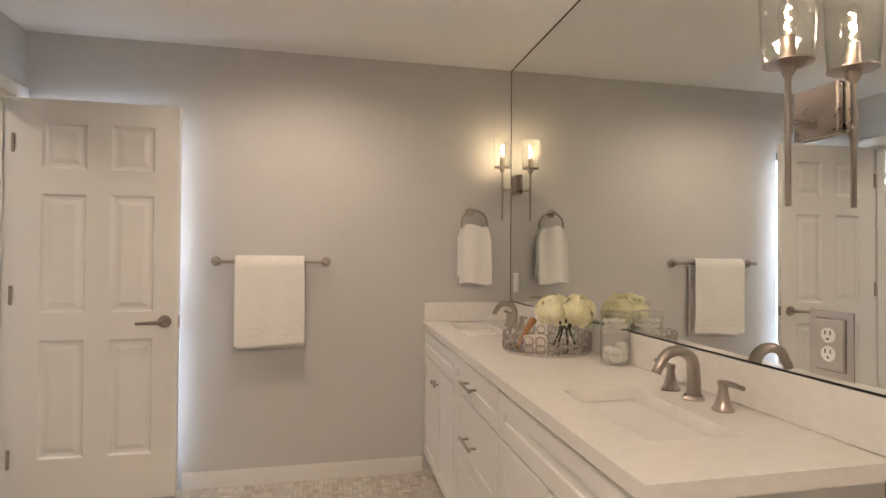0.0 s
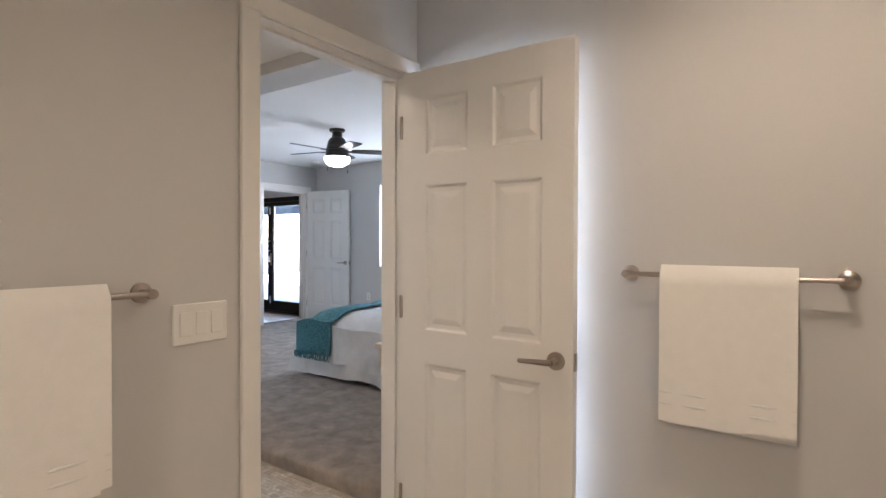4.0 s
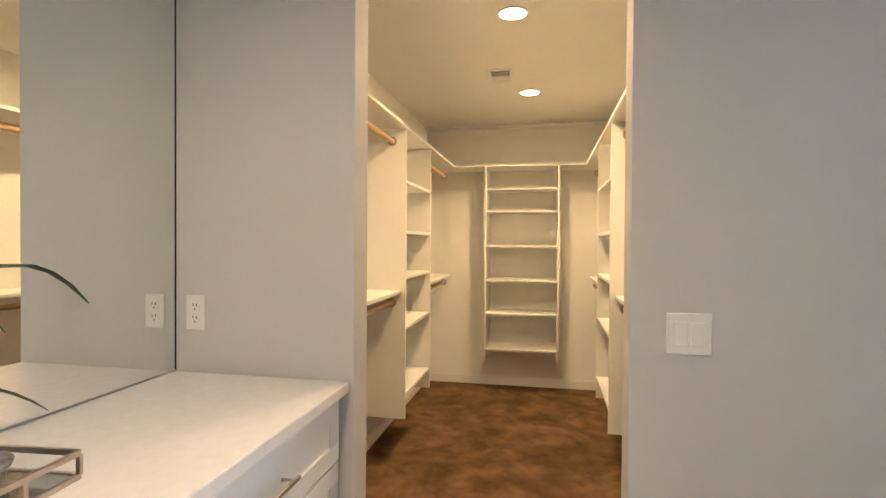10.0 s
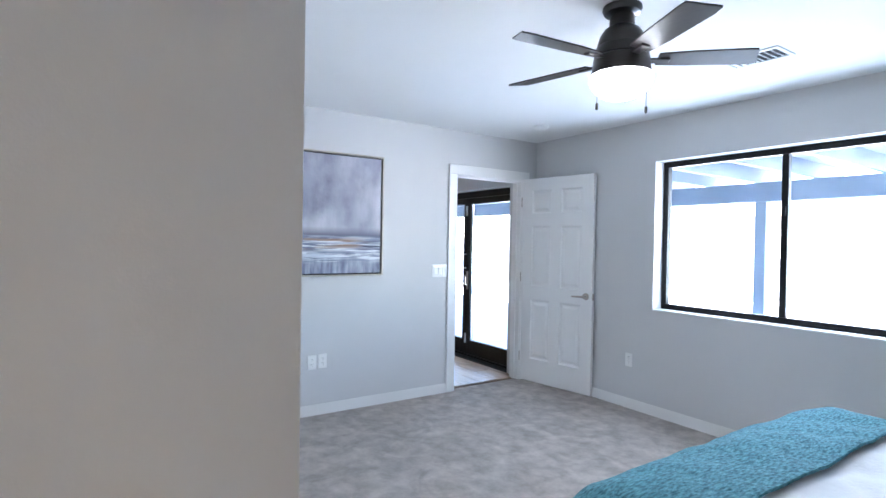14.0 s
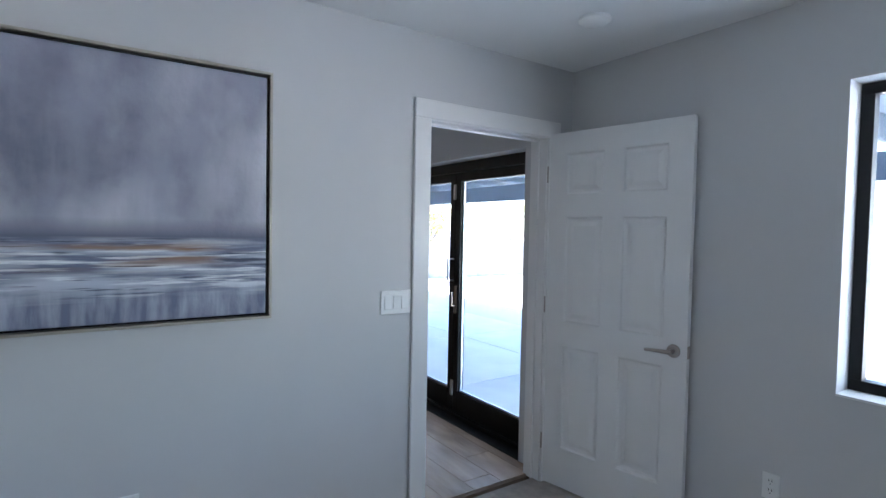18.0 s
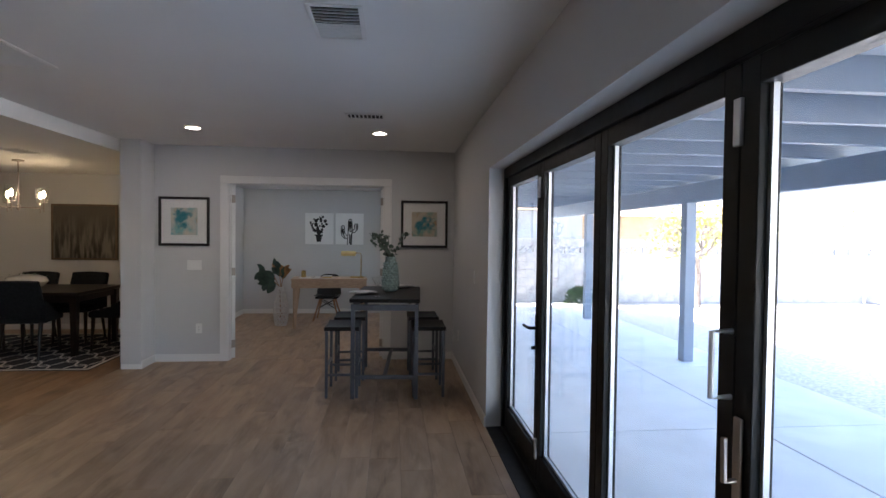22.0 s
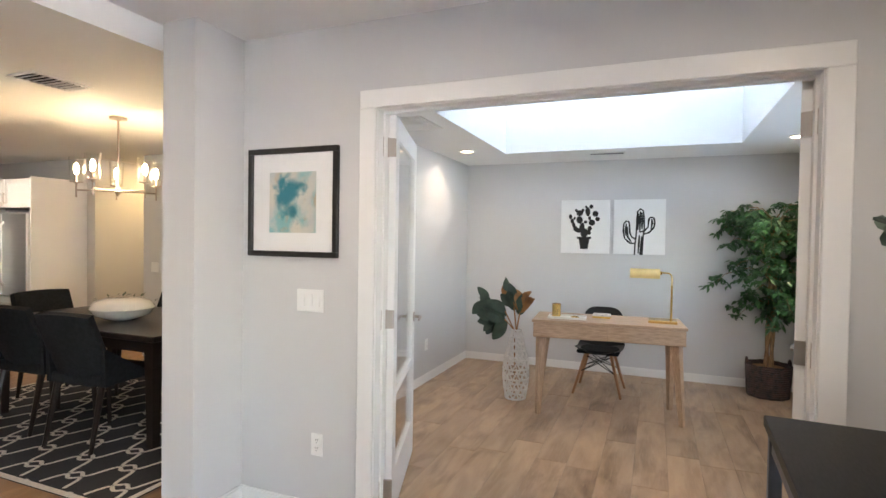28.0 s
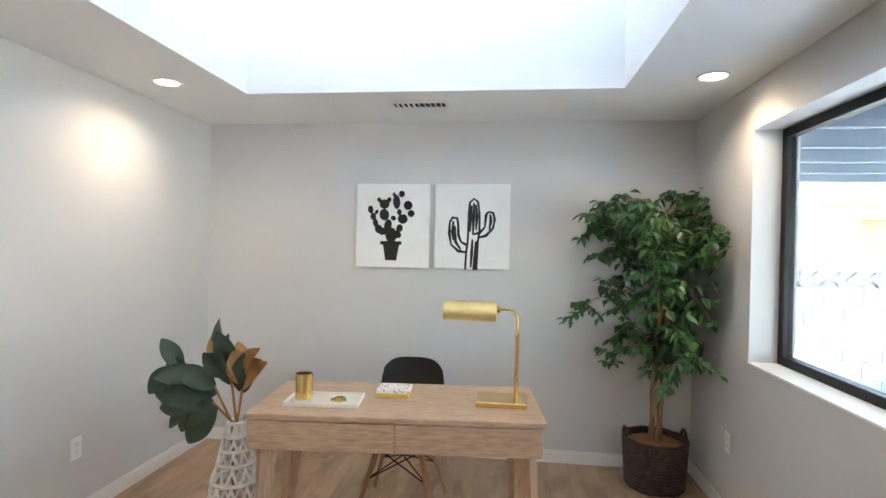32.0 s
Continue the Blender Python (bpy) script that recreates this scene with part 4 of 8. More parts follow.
tr = thing("mirrored_tray", (-1.95, 1.53, VZ), 4, "rectangular mirrored tray with nickel gallery rail", "tray")
part("base", box(-0.22, 0.22, -0.15, 0.15, 0.001, 0.008), GLOSS, tr)
bm = bmesh.new()
for s in (-1, 1):
    bx(bm, -0.22, 0.22, s * 0.15 - 0.004, s * 0.15 + 0.004, 0.042, 0.052)
    bx(bm, -0.22, 0.22, s * 0.15 - 0.004, s * 0.15 + 0.004, 0.0, 0.010)
    bx(bm, s * 0.22 - 0.004, s * 0.22 + 0.004, -0.15, 0.15, 0.042, 0.052)
    bx(bm, s * 0.22 - 0.004, s * 0.22 + 0.004, -0.15, 0.15, 0.0, 0.010)
    for k in range(5):
        bx(bm, -0.22 + 0.11 * k - 0.004, -0.22 + 0.11 * k + 0.004, s * 0.15 - 0.004, s * 0.15 + 0.004, 0.008, 0.044)
part("gallery", bm, NICKEL, tr)
POTM = mat("glazed_hammered_pot", (0.78, 0.76, 0.72), 0.22, 0, 0.05, 35, 0.5, 45, coat=0.4)
op = thing("orchid", (-1.895, 1.515, VZ + 0.008), 6, "dark pink orchid with long leaves in a square glazed pot", "plant")
bm = bmesh.new()
vs = []
for s, z in ((0.090, 0), (0.093, 0.01), (0.094, 0.165), (0.086, 0.166), (0.083, 0.14)):
    vs.append([bm.verts.new((s * a, s * b, z)) for a, b in ((-1, -0.93), (-0.93, -1), (0.93, -1), (1, -0.93), (1, 0.93), (0.93, 1), (-0.93, 1), (-1, 0.93))])
for p, q in zip(vs, vs[1:]):
    for k in range(8):
        bm.faces.new((p[k], p[(k + 1) % 8], q[(k + 1) % 8], q[k]))
bm.faces.new(vs[0]), bm.faces.new(vs[-1])
part("pot", bm, POTM, op, "square glazed ceramic pot")


def strap_leaf(bm, a, length, rise, droop, w, z0=0.14):
    u, s = Vector((math.cos(a), math.sin(a), 0)), Vector((-math.sin(a), math.cos(a), 0))
    n, rows = 10, []
    for k in range(n + 1):
        q = k / n
        c = u * (length * q) + Vector((0, 0, z0 + rise * (math.sin(q * 2.2) if droop else 0.82 * q) - droop * q * q))
        ww = w * math.sin(math.pi * (0.12 + 0.86 * q)) ** 0.7
        rows.append([bm.verts.new(c - s * ww + Vector((0, 0, ww * 0.35))), bm.verts.new(c), bm.verts.new(c + s * ww + Vector((0, 0, ww * 0.35)))])
    for p, q in zip(rows, rows[1:]):
        for k in range(2):
            bm.faces.new((p[k], p[k + 1], q[k + 1], q[k]))


for a, L, ri, dr, w in ((172, 0.44, 0.25, 0.07, 0.020), (186, 0.30, 0.13, 0.07, 0.019), (200, 0.10, 0.38, 0.0, 0.026), (150, 0.16, 0.42, 0.0, 0.015), (195, 0.20, 0.20, 0.03, 0.030), (168, 0.33, 0.06, 0.11, 0.018), (120, 0.22, 0.22, 0.05, 0.022), (60, 0.25, 0.2, 0.1, 0.022), (10, 0.28, 0.15, 0.1, 0.022), (330, 0.25, 0.25, 0.05, 0.020), (240, 0.16, 0.16, 0.06, 0.026), (285, 0.15, 0.14, 0.05, 0.026)):
    bm = bmesh.new()
    strap_leaf(bm, radians(a), L, ri, dr, w, 0.155)
    part("leaf", bm, LEAFM, op, smooth=True)
PETAL = mat("orchid_petal", (0.20, 0.03, 0.06), 0.6, 0, 0.3, 40, second=(0.09, 0.014, 0.03))
random.seed(11)
for sx, sy in ((0.010, 0.014), (-0.010, -0.012)):
    bm = bmesh.new()
    tube(bm, [(0, 0, 0.13), (sx, sy, 0.25), (sx * 2.2, sy * 2.2, 0.40), (sx * 4, sy * 4, 0.50)], 0.003, 6)
    part("stem", bm, STEM, op, smooth=True)
    bm = bmesh.new()
    for k in range(34):
        q = k / 34
        c = Vector((sx * (1.4 + 2.6 * q), sy * (1.4 + 2.6 * q), 0.24 + 0.27 * q)) + Vector((random.uniform(-0.03, 0.03), random.uniform(-0.03, 0.03), 0))
        for m in range(5):
            a = m * 1.2566 + k
            e = Vector((math.cos(a), 0.5 * math.sin(2 * a), math.sin(a))) * 0.011
            o = Vector((-e.z, 0.003, e.x)) * 0.45
            bm.faces.new([bm.verts.new(c), bm.verts.new(c + e * 0.6 + o), bm.verts.new(c + e), bm.verts.new(c + e * 0.6 - o)])
    part("blossoms", bm, PETAL, op)
dish = thing("trinket_dish", (-2.075, 1.535, VZ + 0.008), 0, "small glass dish with a grey agate lid", "dish")
bm = bmesh.new()
lathe(bm, [(0, 0), (0.045, 0), (0.0650, 0.0096), (0.0675, 0.0360), (0.0625, 0.0360), (0.0600, 0.0120), (0, 0.008)], seg=24)
part("bowl", bm, THINGLASS, dish, smooth=True)
AGATE = mat("grey_agate", (0.20, 0.19, 0.185), 0.2, 0, 0.5, 30, second=(0.05, 0.05, 0.05))
bm = bmesh.new()
lathe(bm, [(0.0713, 0.0372), (0.0737, 0.0444), (0.0625, 0.0516), (0.0125, 0.0552), (0.0075, 0.0660), (0, 0.057)], seg=20)
part("lid", bm, AGATE, dish, smooth=True)

# ---- closet shelving ----
SHELF = mat("closet_shelf_white", (0.78, 0.76, 0.71), 0.4, 0, 0.012, 2)


def slabthing(name, lab, a, m=SHELF, bev=0.002, cat="shelf", group=""):
    o = obj(name, box(*a, bev), m)
    return tagged(o, lab, cat, group)


def cubby(y_wall, sgn, x0, x1):
    """A hung tower of open shelves on a side wall; sgn: the way out of the wall."""
    c = thing("shelf_tower", label="white open shelf tower hung on the closet wall", category="shelf", group="closet towers")
    d = 0.32
    lo, hi = sorted((y_wall, y_wall + sgn * d))
    for x in (x0, x1 - 0.018):
        part("side_panel", box(x, x + 0.018, lo, hi, 0.305, 2.032, 0.001), SHELF, c)
    for z in (0.435, 0.838, 1.138, 1.412, 1.715):
        part("shelf", box(x0 + 0.018, x1 - 0.018, lo, hi - 0.004 if sgn > 0 else hi, z, z + 0.018, 0.001), SHELF, c)
    return c


for y_wall, sgn in ((1.36, 1), (3.165, -1)):
    cubby(y_wall, sgn, -5.10, -4.395)
    lo, hi = sorted((y_wall, y_wall + sgn * 0.335))
    for s, (x0, x1) in enumerate(((-4.394, -3.04), (-6.05, -5.102))):
        slabthing("closet_shelf", "white closet shelf above a wooden rod", (x0, x1, min(y_wall, y_wall + sgn * 0.29), max(y_wall, y_wall + sgn * 0.29), 1.055, 1.075), group="closet shelves")
        for z in (1.0, 1.96):
            rod = thing("hanging_rod", label="round pine hanging rod under a closet shelf", category="closet rod", group="closet rods")
            bm = bmesh.new()
            yy = y_wall + sgn * 0.235
            cy(bm, (x0, yy, z), (x1, yy, z), 0.016, seg=12)
            part("rod", bm, RODW, rod, smooth=True)
            for xe in (x0, x1):
                d = 0.006 if xe == x0 else -0.006
                bm = bmesh.new()
                cy(bm, (xe, yy, z), (xe + d, yy, z), 0.028, seg=14)
                part("socket", bm, NICKEL, rod)
    lo2, hi2 = sorted((y_wall, y_wall + sgn * 0.33))
    slabthing("closet_shelf", "long white top shelf round the closet", (-6.025, -3.035, lo2, hi2, 2.033, 2.053), group="closet shelves")
    cl0, cl1 = sorted((y_wall, y_wall + sgn * 0.018))
    for z in (1.005, 2.02):
        slabthing("shelf_cleat", "white shelf cleat on the closet wall", (-4.394, -3.04, cl0, cl1, z - 0.045, z + 0.04 if z < 1.5 else 2.032), group="closet cleats")
    bm = bmesh.new()
    p, q = Vector((-5.9, y_wall + sgn * 0.27, 1.03)), Vector((-5.9, y_wall + sgn * 0.02, 0.72))
    tube(bm, [p, q], 0.008, 6)
    tagged(obj("shelf_bracket", bm, SHELF), "white diagonal shelf bracket on the closet wall", "bracket")
slabthing("closet_shelf", "white top shelf along the closet's back wall", (-6.378, -6.026, 1.362, 3.163, 2.033, 2.053), group="closet shelves")
lad = thing("shelf_tower", label="white narrow shelf tower on the closet's back wall", category="shelf", group="closet towers")
for y in (1.963, 2.602):
    part("side_panel", box(-6.378, -6.045, y, y + 0.018, 0.31, 2.032, 0.001), SHELF, lad)
for z in (0.396, 0.714, 1.013, 1.32, 1.632, 1.831):
    part("shelf", box(-6.378, -6.048, 1.981, 2.602, z, z + 0.018, 0.001), SHELF, lad)


# ---- ceiling fittings ----
def downlight(x, y, z, power, warm=(1, 0.80, 0.58), cone=155, glow=14, r=0.064):
    d = thing("ceiling_downlight", (x, y, z), 0, "round white recessed ceiling downlight, lit", "downlight", "recessed downlights")
    bm = bmesh.new()
    lathe(bm, [(r + 0.014, 0.0), (r + 0.013, -0.006), (r, -0.007), (r - 0.004, -0.002)], seg=28)
    part("trim", bm, TRIM, d, smooth=True)
    bm = bmesh.new()
    lathe(bm, [(0, -0.003), (r, -0.003)], seg=28)
    m = LENS.get(warm) or LENS.setdefault(warm, mat("downlight_lens", (0.9, 0.88, 0.82), 0.5, emit=glow, ecol=warm))
    part("lens", bm, m, d)
    spot("downlight_lamp", (x, y, z - 0.02), power, warm, cone)


LENS = {}


VENTD = mat("vent_duct_shade", (0.03, 0.03, 0.03), 0.8, 0, 0.1)


def vent(x, y, z, w, h, rz=0, slats=8, label="white ceiling air vent with slats", deep=VENTD):
    v = thing("ceiling_vent", (x, y, z), rz, label, "vent", "ceiling vents")
    bm = bmesh.new()
    for a in ((-w / 2, w / 2, -h / 2, -h / 2 + 0.022), (-w / 2, w / 2, h / 2 - 0.022, h / 2), (-w / 2, -w / 2 + 0.022, -h / 2 + 0.022, h / 2 - 0.022), (w / 2 - 0.022, w / 2, -h / 2 + 0.022, h / 2 - 0.022)):
        bx(bm, *a, -0.008, 0, 0.002)
    part("frame", bm, TRIM, v)
    # a flat dark sheet stands for the shade in the duct behind the slats
    part("shade_backing", box(-w / 2 + 0.02, w / 2 - 0.02, -h / 2 + 0.02, h / 2 - 0.02, -0.0015, -0.0005), deep, v)
    for k in range(slats):
        u = -w / 2 + 0.03 + (w - 0.06) * (k + 0.5) / slats
        bm = bmesh.new()
        bx(bm, -0.0016, 0.0016, -h / 2 + 0.022, h / 2 - 0.022, -0.006, 0.006)
        bmesh.ops.rotate(bm, verts=bm.verts, cent=(0, 0, 0), matrix=Matrix.Rotation(radians(40 if u < 0 else -40), 3, "Y"))
        bmesh.ops.translate(bm, verts=bm.verts, vec=(u, 0, -0.0065))
        part("slat", bm, TRIM, v)


WARM = (1.0, 0.72, 0.38)
SOFT = (1.0, 0.78, 0.56)
downlight(-3.90, 2.33, 2.455, 6.6, WARM)
downlight(-5.25, 2.375, 2.455, 6.6, WARM)
vent(-4.83, 2.20, 2.455, 0.26, 0.16, 0, 6)
downlight(0.35, 2.28, 2.397, 4.2, SOFT, 168, 2)
# the next two are out of view, added to brighten bath and hall
downlight(0.2, -0.3, 2.397, 13.0, SOFT, 172)
downlight(-1.7, 2.1, 2.397, 3.6, SOFT, 168)
bulb("sconce_lamp", (1.522, 2.915, 1.88), 0.014, (1, 0.76, 0.50), 0.006)
bulb("sconce_lamp", (1.522, 0.93, 1.78), 0.4, (1, 0.76, 0.50), 0.006)

# ---- bedroom ----
def art_nodes(name, build):
    m = bpy.data.materials.new(name)
    m.use_nodes = True
    nt = m.node_tree
    build(nt, nt.nodes["Principled BSDF"], nt.nodes.new("ShaderNodeTexCoord"))
    return m


def mixc(nt, fac, a, b):
    n = nt.nodes.new("ShaderNodeMix")
    n.data_type = "RGBA"
    if isinstance(fac, float):
        n.inputs[0].default_value = fac
    else:
        nt.links.new(fac, n.inputs[0])
    for k, v in ((6, a), (7, b)):
        if isinstance(v, tuple):
            n.inputs[k].default_value = (*v, 1)
        else:
            nt.links.new(v, n.inputs[k])
    return n.outputs[2]


def noise_fac(nt, tc, scale, stretch, lo, hi, detail=6, out="Object"):
    mp = nt.nodes.new("ShaderNodeMapping")
    mp.inputs["Scale"].default_value = stretch
    nt.links.new(tc.outputs[out], mp.inputs["Vector"])
    n = nt.nodes.new("ShaderNodeTexNoise")
    n.inputs["Scale"].default_value, n.inputs["Detail"].default_value = scale, detail
    nt.links.new(mp.outputs["Vector"], n.inputs["Vector"])
    r = nt.nodes.new("ShaderNodeMapRange")
    r.inputs["From Min"].default_value, r.inputs["From Max"].default_value = lo, hi
    nt.links.new(n.outputs["Fac"], r.inputs["Value"])
    return r.outputs["Result"]


def height_fac(nt, tc, lo, hi, axis="Z"):
    s = nt.nodes.new("ShaderNodeSeparateXYZ")
    nt.links.new(tc.outputs["Object"], s.inputs["Vector"])
    r = nt.nodes.new("ShaderNodeMapRange")
    r.inputs["From Min"].default_value, r.inputs["From Max"].default_value = lo, hi
    nt.links.new(s.outputs[axis], r.inputs["Value"])
    return r.outputs["Result"]


def sea_paint(nt, b, tc):
    cloud = mixc(nt, noise_fac(nt, tc, 2.6, (1, 1, 1), 0.34, 0.66), (0.135, 0.14, 0.195), (0.42, 0.42, 0.50))
    cloud = mixc(nt, noise_fac(nt, tc, 1.7, (1.9, 1, 0.9), 0.46, 0.74), cloud, (0.60, 0.60, 0.64))
    cloud = mixc(nt, noise_fac(nt, tc, 7, (2.2, 1, 0.35), 0.45, 0.90), cloud, (0.33, 0.34, 0.41))
    water = mixc(nt, noise_fac(nt, tc, 5, (0.55, 1, 5), 0.40, 0.62, 10), (0.15, 0.17, 0.25), (0.52, 0.55, 0.62))
    water = mixc(nt, noise_fac(nt, tc, 11, (0.35, 1, 6), 0.55, 0.66, 10), water, (0.80, 0.82, 0.84))
    water = mixc(nt, noise_fac(nt, tc, 13, (0.3, 1, 7), 0.60, 0.68, 10), water, (0.06, 0.07, 0.11))
    # brown sandbank: a band under the horizon that breaks up towards its ends
    sand = nt.nodes.new("ShaderNodeMath")
    sand.operation = "MULTIPLY"
    nt.links.new(noise_fac(nt, tc, 4.5, (0.5, 1, 6), 0.44, 0.58, 8), sand.inputs[0])
    near = nt.nodes.new("ShaderNodeMath")
    near.operation = "MULTIPLY"
    nt.links.new(height_fac(nt, tc, -0.30, -0.24), near.inputs[0])
    nt.links.new(height_fac(nt, tc, -0.17, -0.21), near.inputs[1])
    ends = nt.nodes.new("ShaderNodeMath")
    ends.operation = "MULTIPLY"
    nt.links.new(height_fac(nt, tc, -0.46, -0.20, "X"), ends.inputs[0])
    nt.links.new(height_fac(nt, tc, 0.42, 0.20, "X"), ends.inputs[1])
    both = nt.nodes.new("ShaderNodeMath")
    both.operation = "MULTIPLY"
    nt.links.new(near.outputs[0], both.inputs[0])
    nt.links.new(ends.outputs[0], both.inputs[1])
    nt.links.new(both.outputs[0], sand.inputs[1])
    water = mixc(nt, sand.outputs[0], water, (0.27, 0.165, 0.105))
    low = mixc(nt, noise_fac(nt, tc, 9, (2.6, 1, 0.5), 0.38, 0.64, 9), (0.16, 0.175, 0.25), (0.40, 0.42, 0.50))
    c = mixc(nt, height_fac(nt, tc, -0.40, -0.33), low, water)
    dark = mixc(nt, height_fac(nt, tc, -0.185, -0.165), c, (0.13, 0.135, 0.19))
    c = mixc(nt, height_fac(nt, tc, -0.165, -0.10), dark, cloud)
    nt.links.new(c, b.inputs["Base Color"])
    b.inputs["Roughness"].default_value = 0.55
    n = nt.nodes.new("ShaderNodeTexNoise")
    n.inputs["Scale"].default_value = 45
    bp = nt.nodes.new("ShaderNodeBump")
    bp.inputs["Strength"].default_value, bp.inputs["Distance"].default_value = 0.4, 0.004
    nt.links.new(n.outputs["Fac"], bp.inputs["Height"])
    nt.links.new(bp.outputs["Normal"], b.inputs["Normal"])


SEA = art_nodes("seascape_canvas", sea_paint)
CHAMP = mat("champagne_frame", (0.50, 0.46, 0.38), 0.35, 0.7, 0.05, 10)
pa = thing("painting", (-6.2, 4.737, 1.682), 90, "large abstract seascape canvas in a thin champagne frame", "painting")
W, H = 0.48, 0.493
part("canvas", box(-W + 0.022, W - 0.022, -0.040, -0.01, -H + 0.022, H - 0.022, 0.003), SEA, pa, "grey and blue painted canvas")
bm = bmesh.new()
for a in ((-W, W, -H, -H + 0.011), (-W, W, H - 0.011, H), (-W, -W + 0.011, -H + 0.011, H - 0.011), (W - 0.011, W, -H + 0.011, H - 0.011)):
    bx(bm, a[0], a[1], -0.048, -0.004, a[2], a[3], 0.0015)
part("frame", bm, CHAMP, pa)
part("shadow_gap", box(-W + 0.011, W - 0.011, -0.012, -0.005, -H + 0.011, H - 0.011), BLACKM, pa)


# sliding window with black frame
def slider_window(name, x0, x1, y0, z0, z1, label, mull=None, glazing=None):
    w = thing(name, label=label, category="window", kind="structure")
    t, d = 0.045, 0.05
    bm = bmesh.new()
    for a in ((x0, x1, z0, z0 + t), (x0, x1, z1 - t, z1), (x0, x0 + t, z0 + t, z1 - t), (x1 - t, x1, z0 + t, z1 - t)):
        bx(bm, a[0], a[1], y0, y0 + d, a[2], a[3], 0.002)
    part("frame", bm, BLACKM, w)
    if mull is not None:
        part("meeting_stile", box(mull - 0.022, mull + 0.022, y0 + 0.004, y0 + d - 0.004, z0 + t, z1 - t, 0.002), BLACKM, w)
        part("latch", box(mull - 0.01, mull + 0.012, y0 - 0.012, y0 + 0.004, (z0 + z1) / 2 + 0.14, (z0 + z1) / 2 + 0.2, 0.002), BLACKM, w)
    spans = [(x0 + t, mull - 0.022), (mull + 0.022, x1 - t)] if mull is not None else [(x0 + t, x1 - t)]
    for a, b in spans:
        g = part("pane", box(a, b, y0 + 0.022, y0 + 0.028, z0 + t, z1 - t), glazing or GLASS, w)
        g.visible_shadow = False
    return w


slider_window("window_bedroom", -4.815, -2.9, 7.11, 0.955, 2.162, "black aluminium sliding window", -3.90)
slider_window("window_bath", -0.90, -0.30, 3.06, 0.12, 1.99, "tall black aluminium window behind the bathroom door")
SILL = mat("reveal_white", (0.80, 0.80, 0.79), 0.5, 0, 0.01, 2)
bm = bmesh.new()
bx(bm, -4.815, -2.9, 6.994, 7.11, 0.948, 0.957)
structure("window_sill", bm, SILL, "white window sill of the bedroom window")

# ceiling fan
BRONZE = mat("dark_bronze", (0.055, 0.05, 0.047), 0.32, 0.8, 0.1, 12)
BLADE = mat("walnut_fan_blade", (0.022, 0.016, 0.013), 0.35, 0, 0.2, 6, stretch=(3, 30, 30), spec=0.3)
fan = thing("ceiling_fan", (-3.70, 5.10, 2.512), 0, "dark bronze five-blade ceiling fan with lit globe", "ceiling fan")
bm = bmesh.new()
lathe(bm, [(0.0, 0), (0.082, 0), (0.084, -0.012), (0.076, -0.028), (0.05, -0.036), (0.052, -0.045), (0.054, -0.085), (0.075, -0.10), (0.092, -0.125), (0.104, -0.165), (0.104, -0.172), (0.108, -0.176), (0.116, -0.215), (0.112, -0.219), (0.118, -0.224), (0.124, -0.275), (0.128, -0.295), (0.122, -0.30), (0, -0.30)], seg=40)
part("motor", bm, BRONZE, fan, smooth=True)
bm = bmesh.new()
lathe(bm, [(0.131, -0.298), (0.134, -0.303)] + [(0.134 * math.cos(radians(a)) ** 0.8, -0.303 - 0.095 * math.sin(radians(a))) for a in range(0, 90, 10)] + [(0, -0.398)], seg=40)
GLOBE = mat("frosted_globe", (0.95, 0.95, 0.95), 0.4, emit=2, ecol=(1, 0.98, 0.95))
part("globe", bm, GLOBE, fan, "frosted glass globe, lit", True)
for k in range(5):
    a = radians(48 + 72 * k)
    m = pose(0, 0, -0.232, 0, 0, math.degrees(a)) @ pose(0, 0, 0, -10, 0, 0)
    bm = bmesh.new()
    vs = [(0.15, -0.045), (0.28, -0.056), (0.50, -0.062), (0.535, -0.060), (0.57, 0.054), (0.52, 0.062), (0.28, 0.056), (0.15, 0.045)]
    f = bm.faces.new([bm.verts.new(m @ Vector((x, y, 0))) for x, y in vs])
    r = bmesh.ops.extrude_face_region(bm, geom=[f])
    bmesh.ops.translate(bm, verts=[v for v in r["geom"] if isinstance(v, bmesh.types.BMVert)], vec=(0, 0, 0.007))
    blade = part("blade", bm, BLADE, fan)
    bm = bmesh.new()
    bx(bm, 0.085, 0.2, -0.018, 0.018, -0.008, 0.002, 0.003, 1, m)
    part("bracket", bm, BRONZE, blade)
for dx, dz in ((0.075, -0.44), (-0.07, -0.42)):
    bm = bmesh.new()
    tube(bm, [(dx, dx, -0.31), (dx, dx, dz)], 0.0015, 5)
    lathe(bm, [(0, 0.012), (0.006, 0.006), (0.006, -0.02), (0, -0.024)], (dx, dx, dz), 8)
    part("pull_chain", bm, BRONZE, fan)
bulb("fan_lamp", (-3.70, 5.10, 2.03), 0.21, (1, 0.93, 0.85), 0.09)
vent(-3.67, 6.19, 2.512, 0.32, 0.2, 0, 8)
sm = thing("smoke_detector", (-5.60, 6.47, 2.512), 0, "round white smoke detector on the ceiling", "smoke detector")
bm = bmesh.new()
lathe(bm, [(0.07, 0), (0.07, -0.012), (0.05, -0.028), (0, -0.03)], seg=24)
part("cover", bm, PLATE, sm, smooth=True)

# bed
bed = thing("bed", (-2.41, 5.38, F2), 0, "large bed with white duvet and teal throw over the foot", "bed")
bx0, bx1, by0, by1, bz = -1.02, 1.05, -0.94, 0.96, 0.555
part("base", box(bx0 + 0.08, bx1, by0 + 0.08, by1 - 0.08, 0.0, 0.22, 0.01), CHARCOAL, bed)
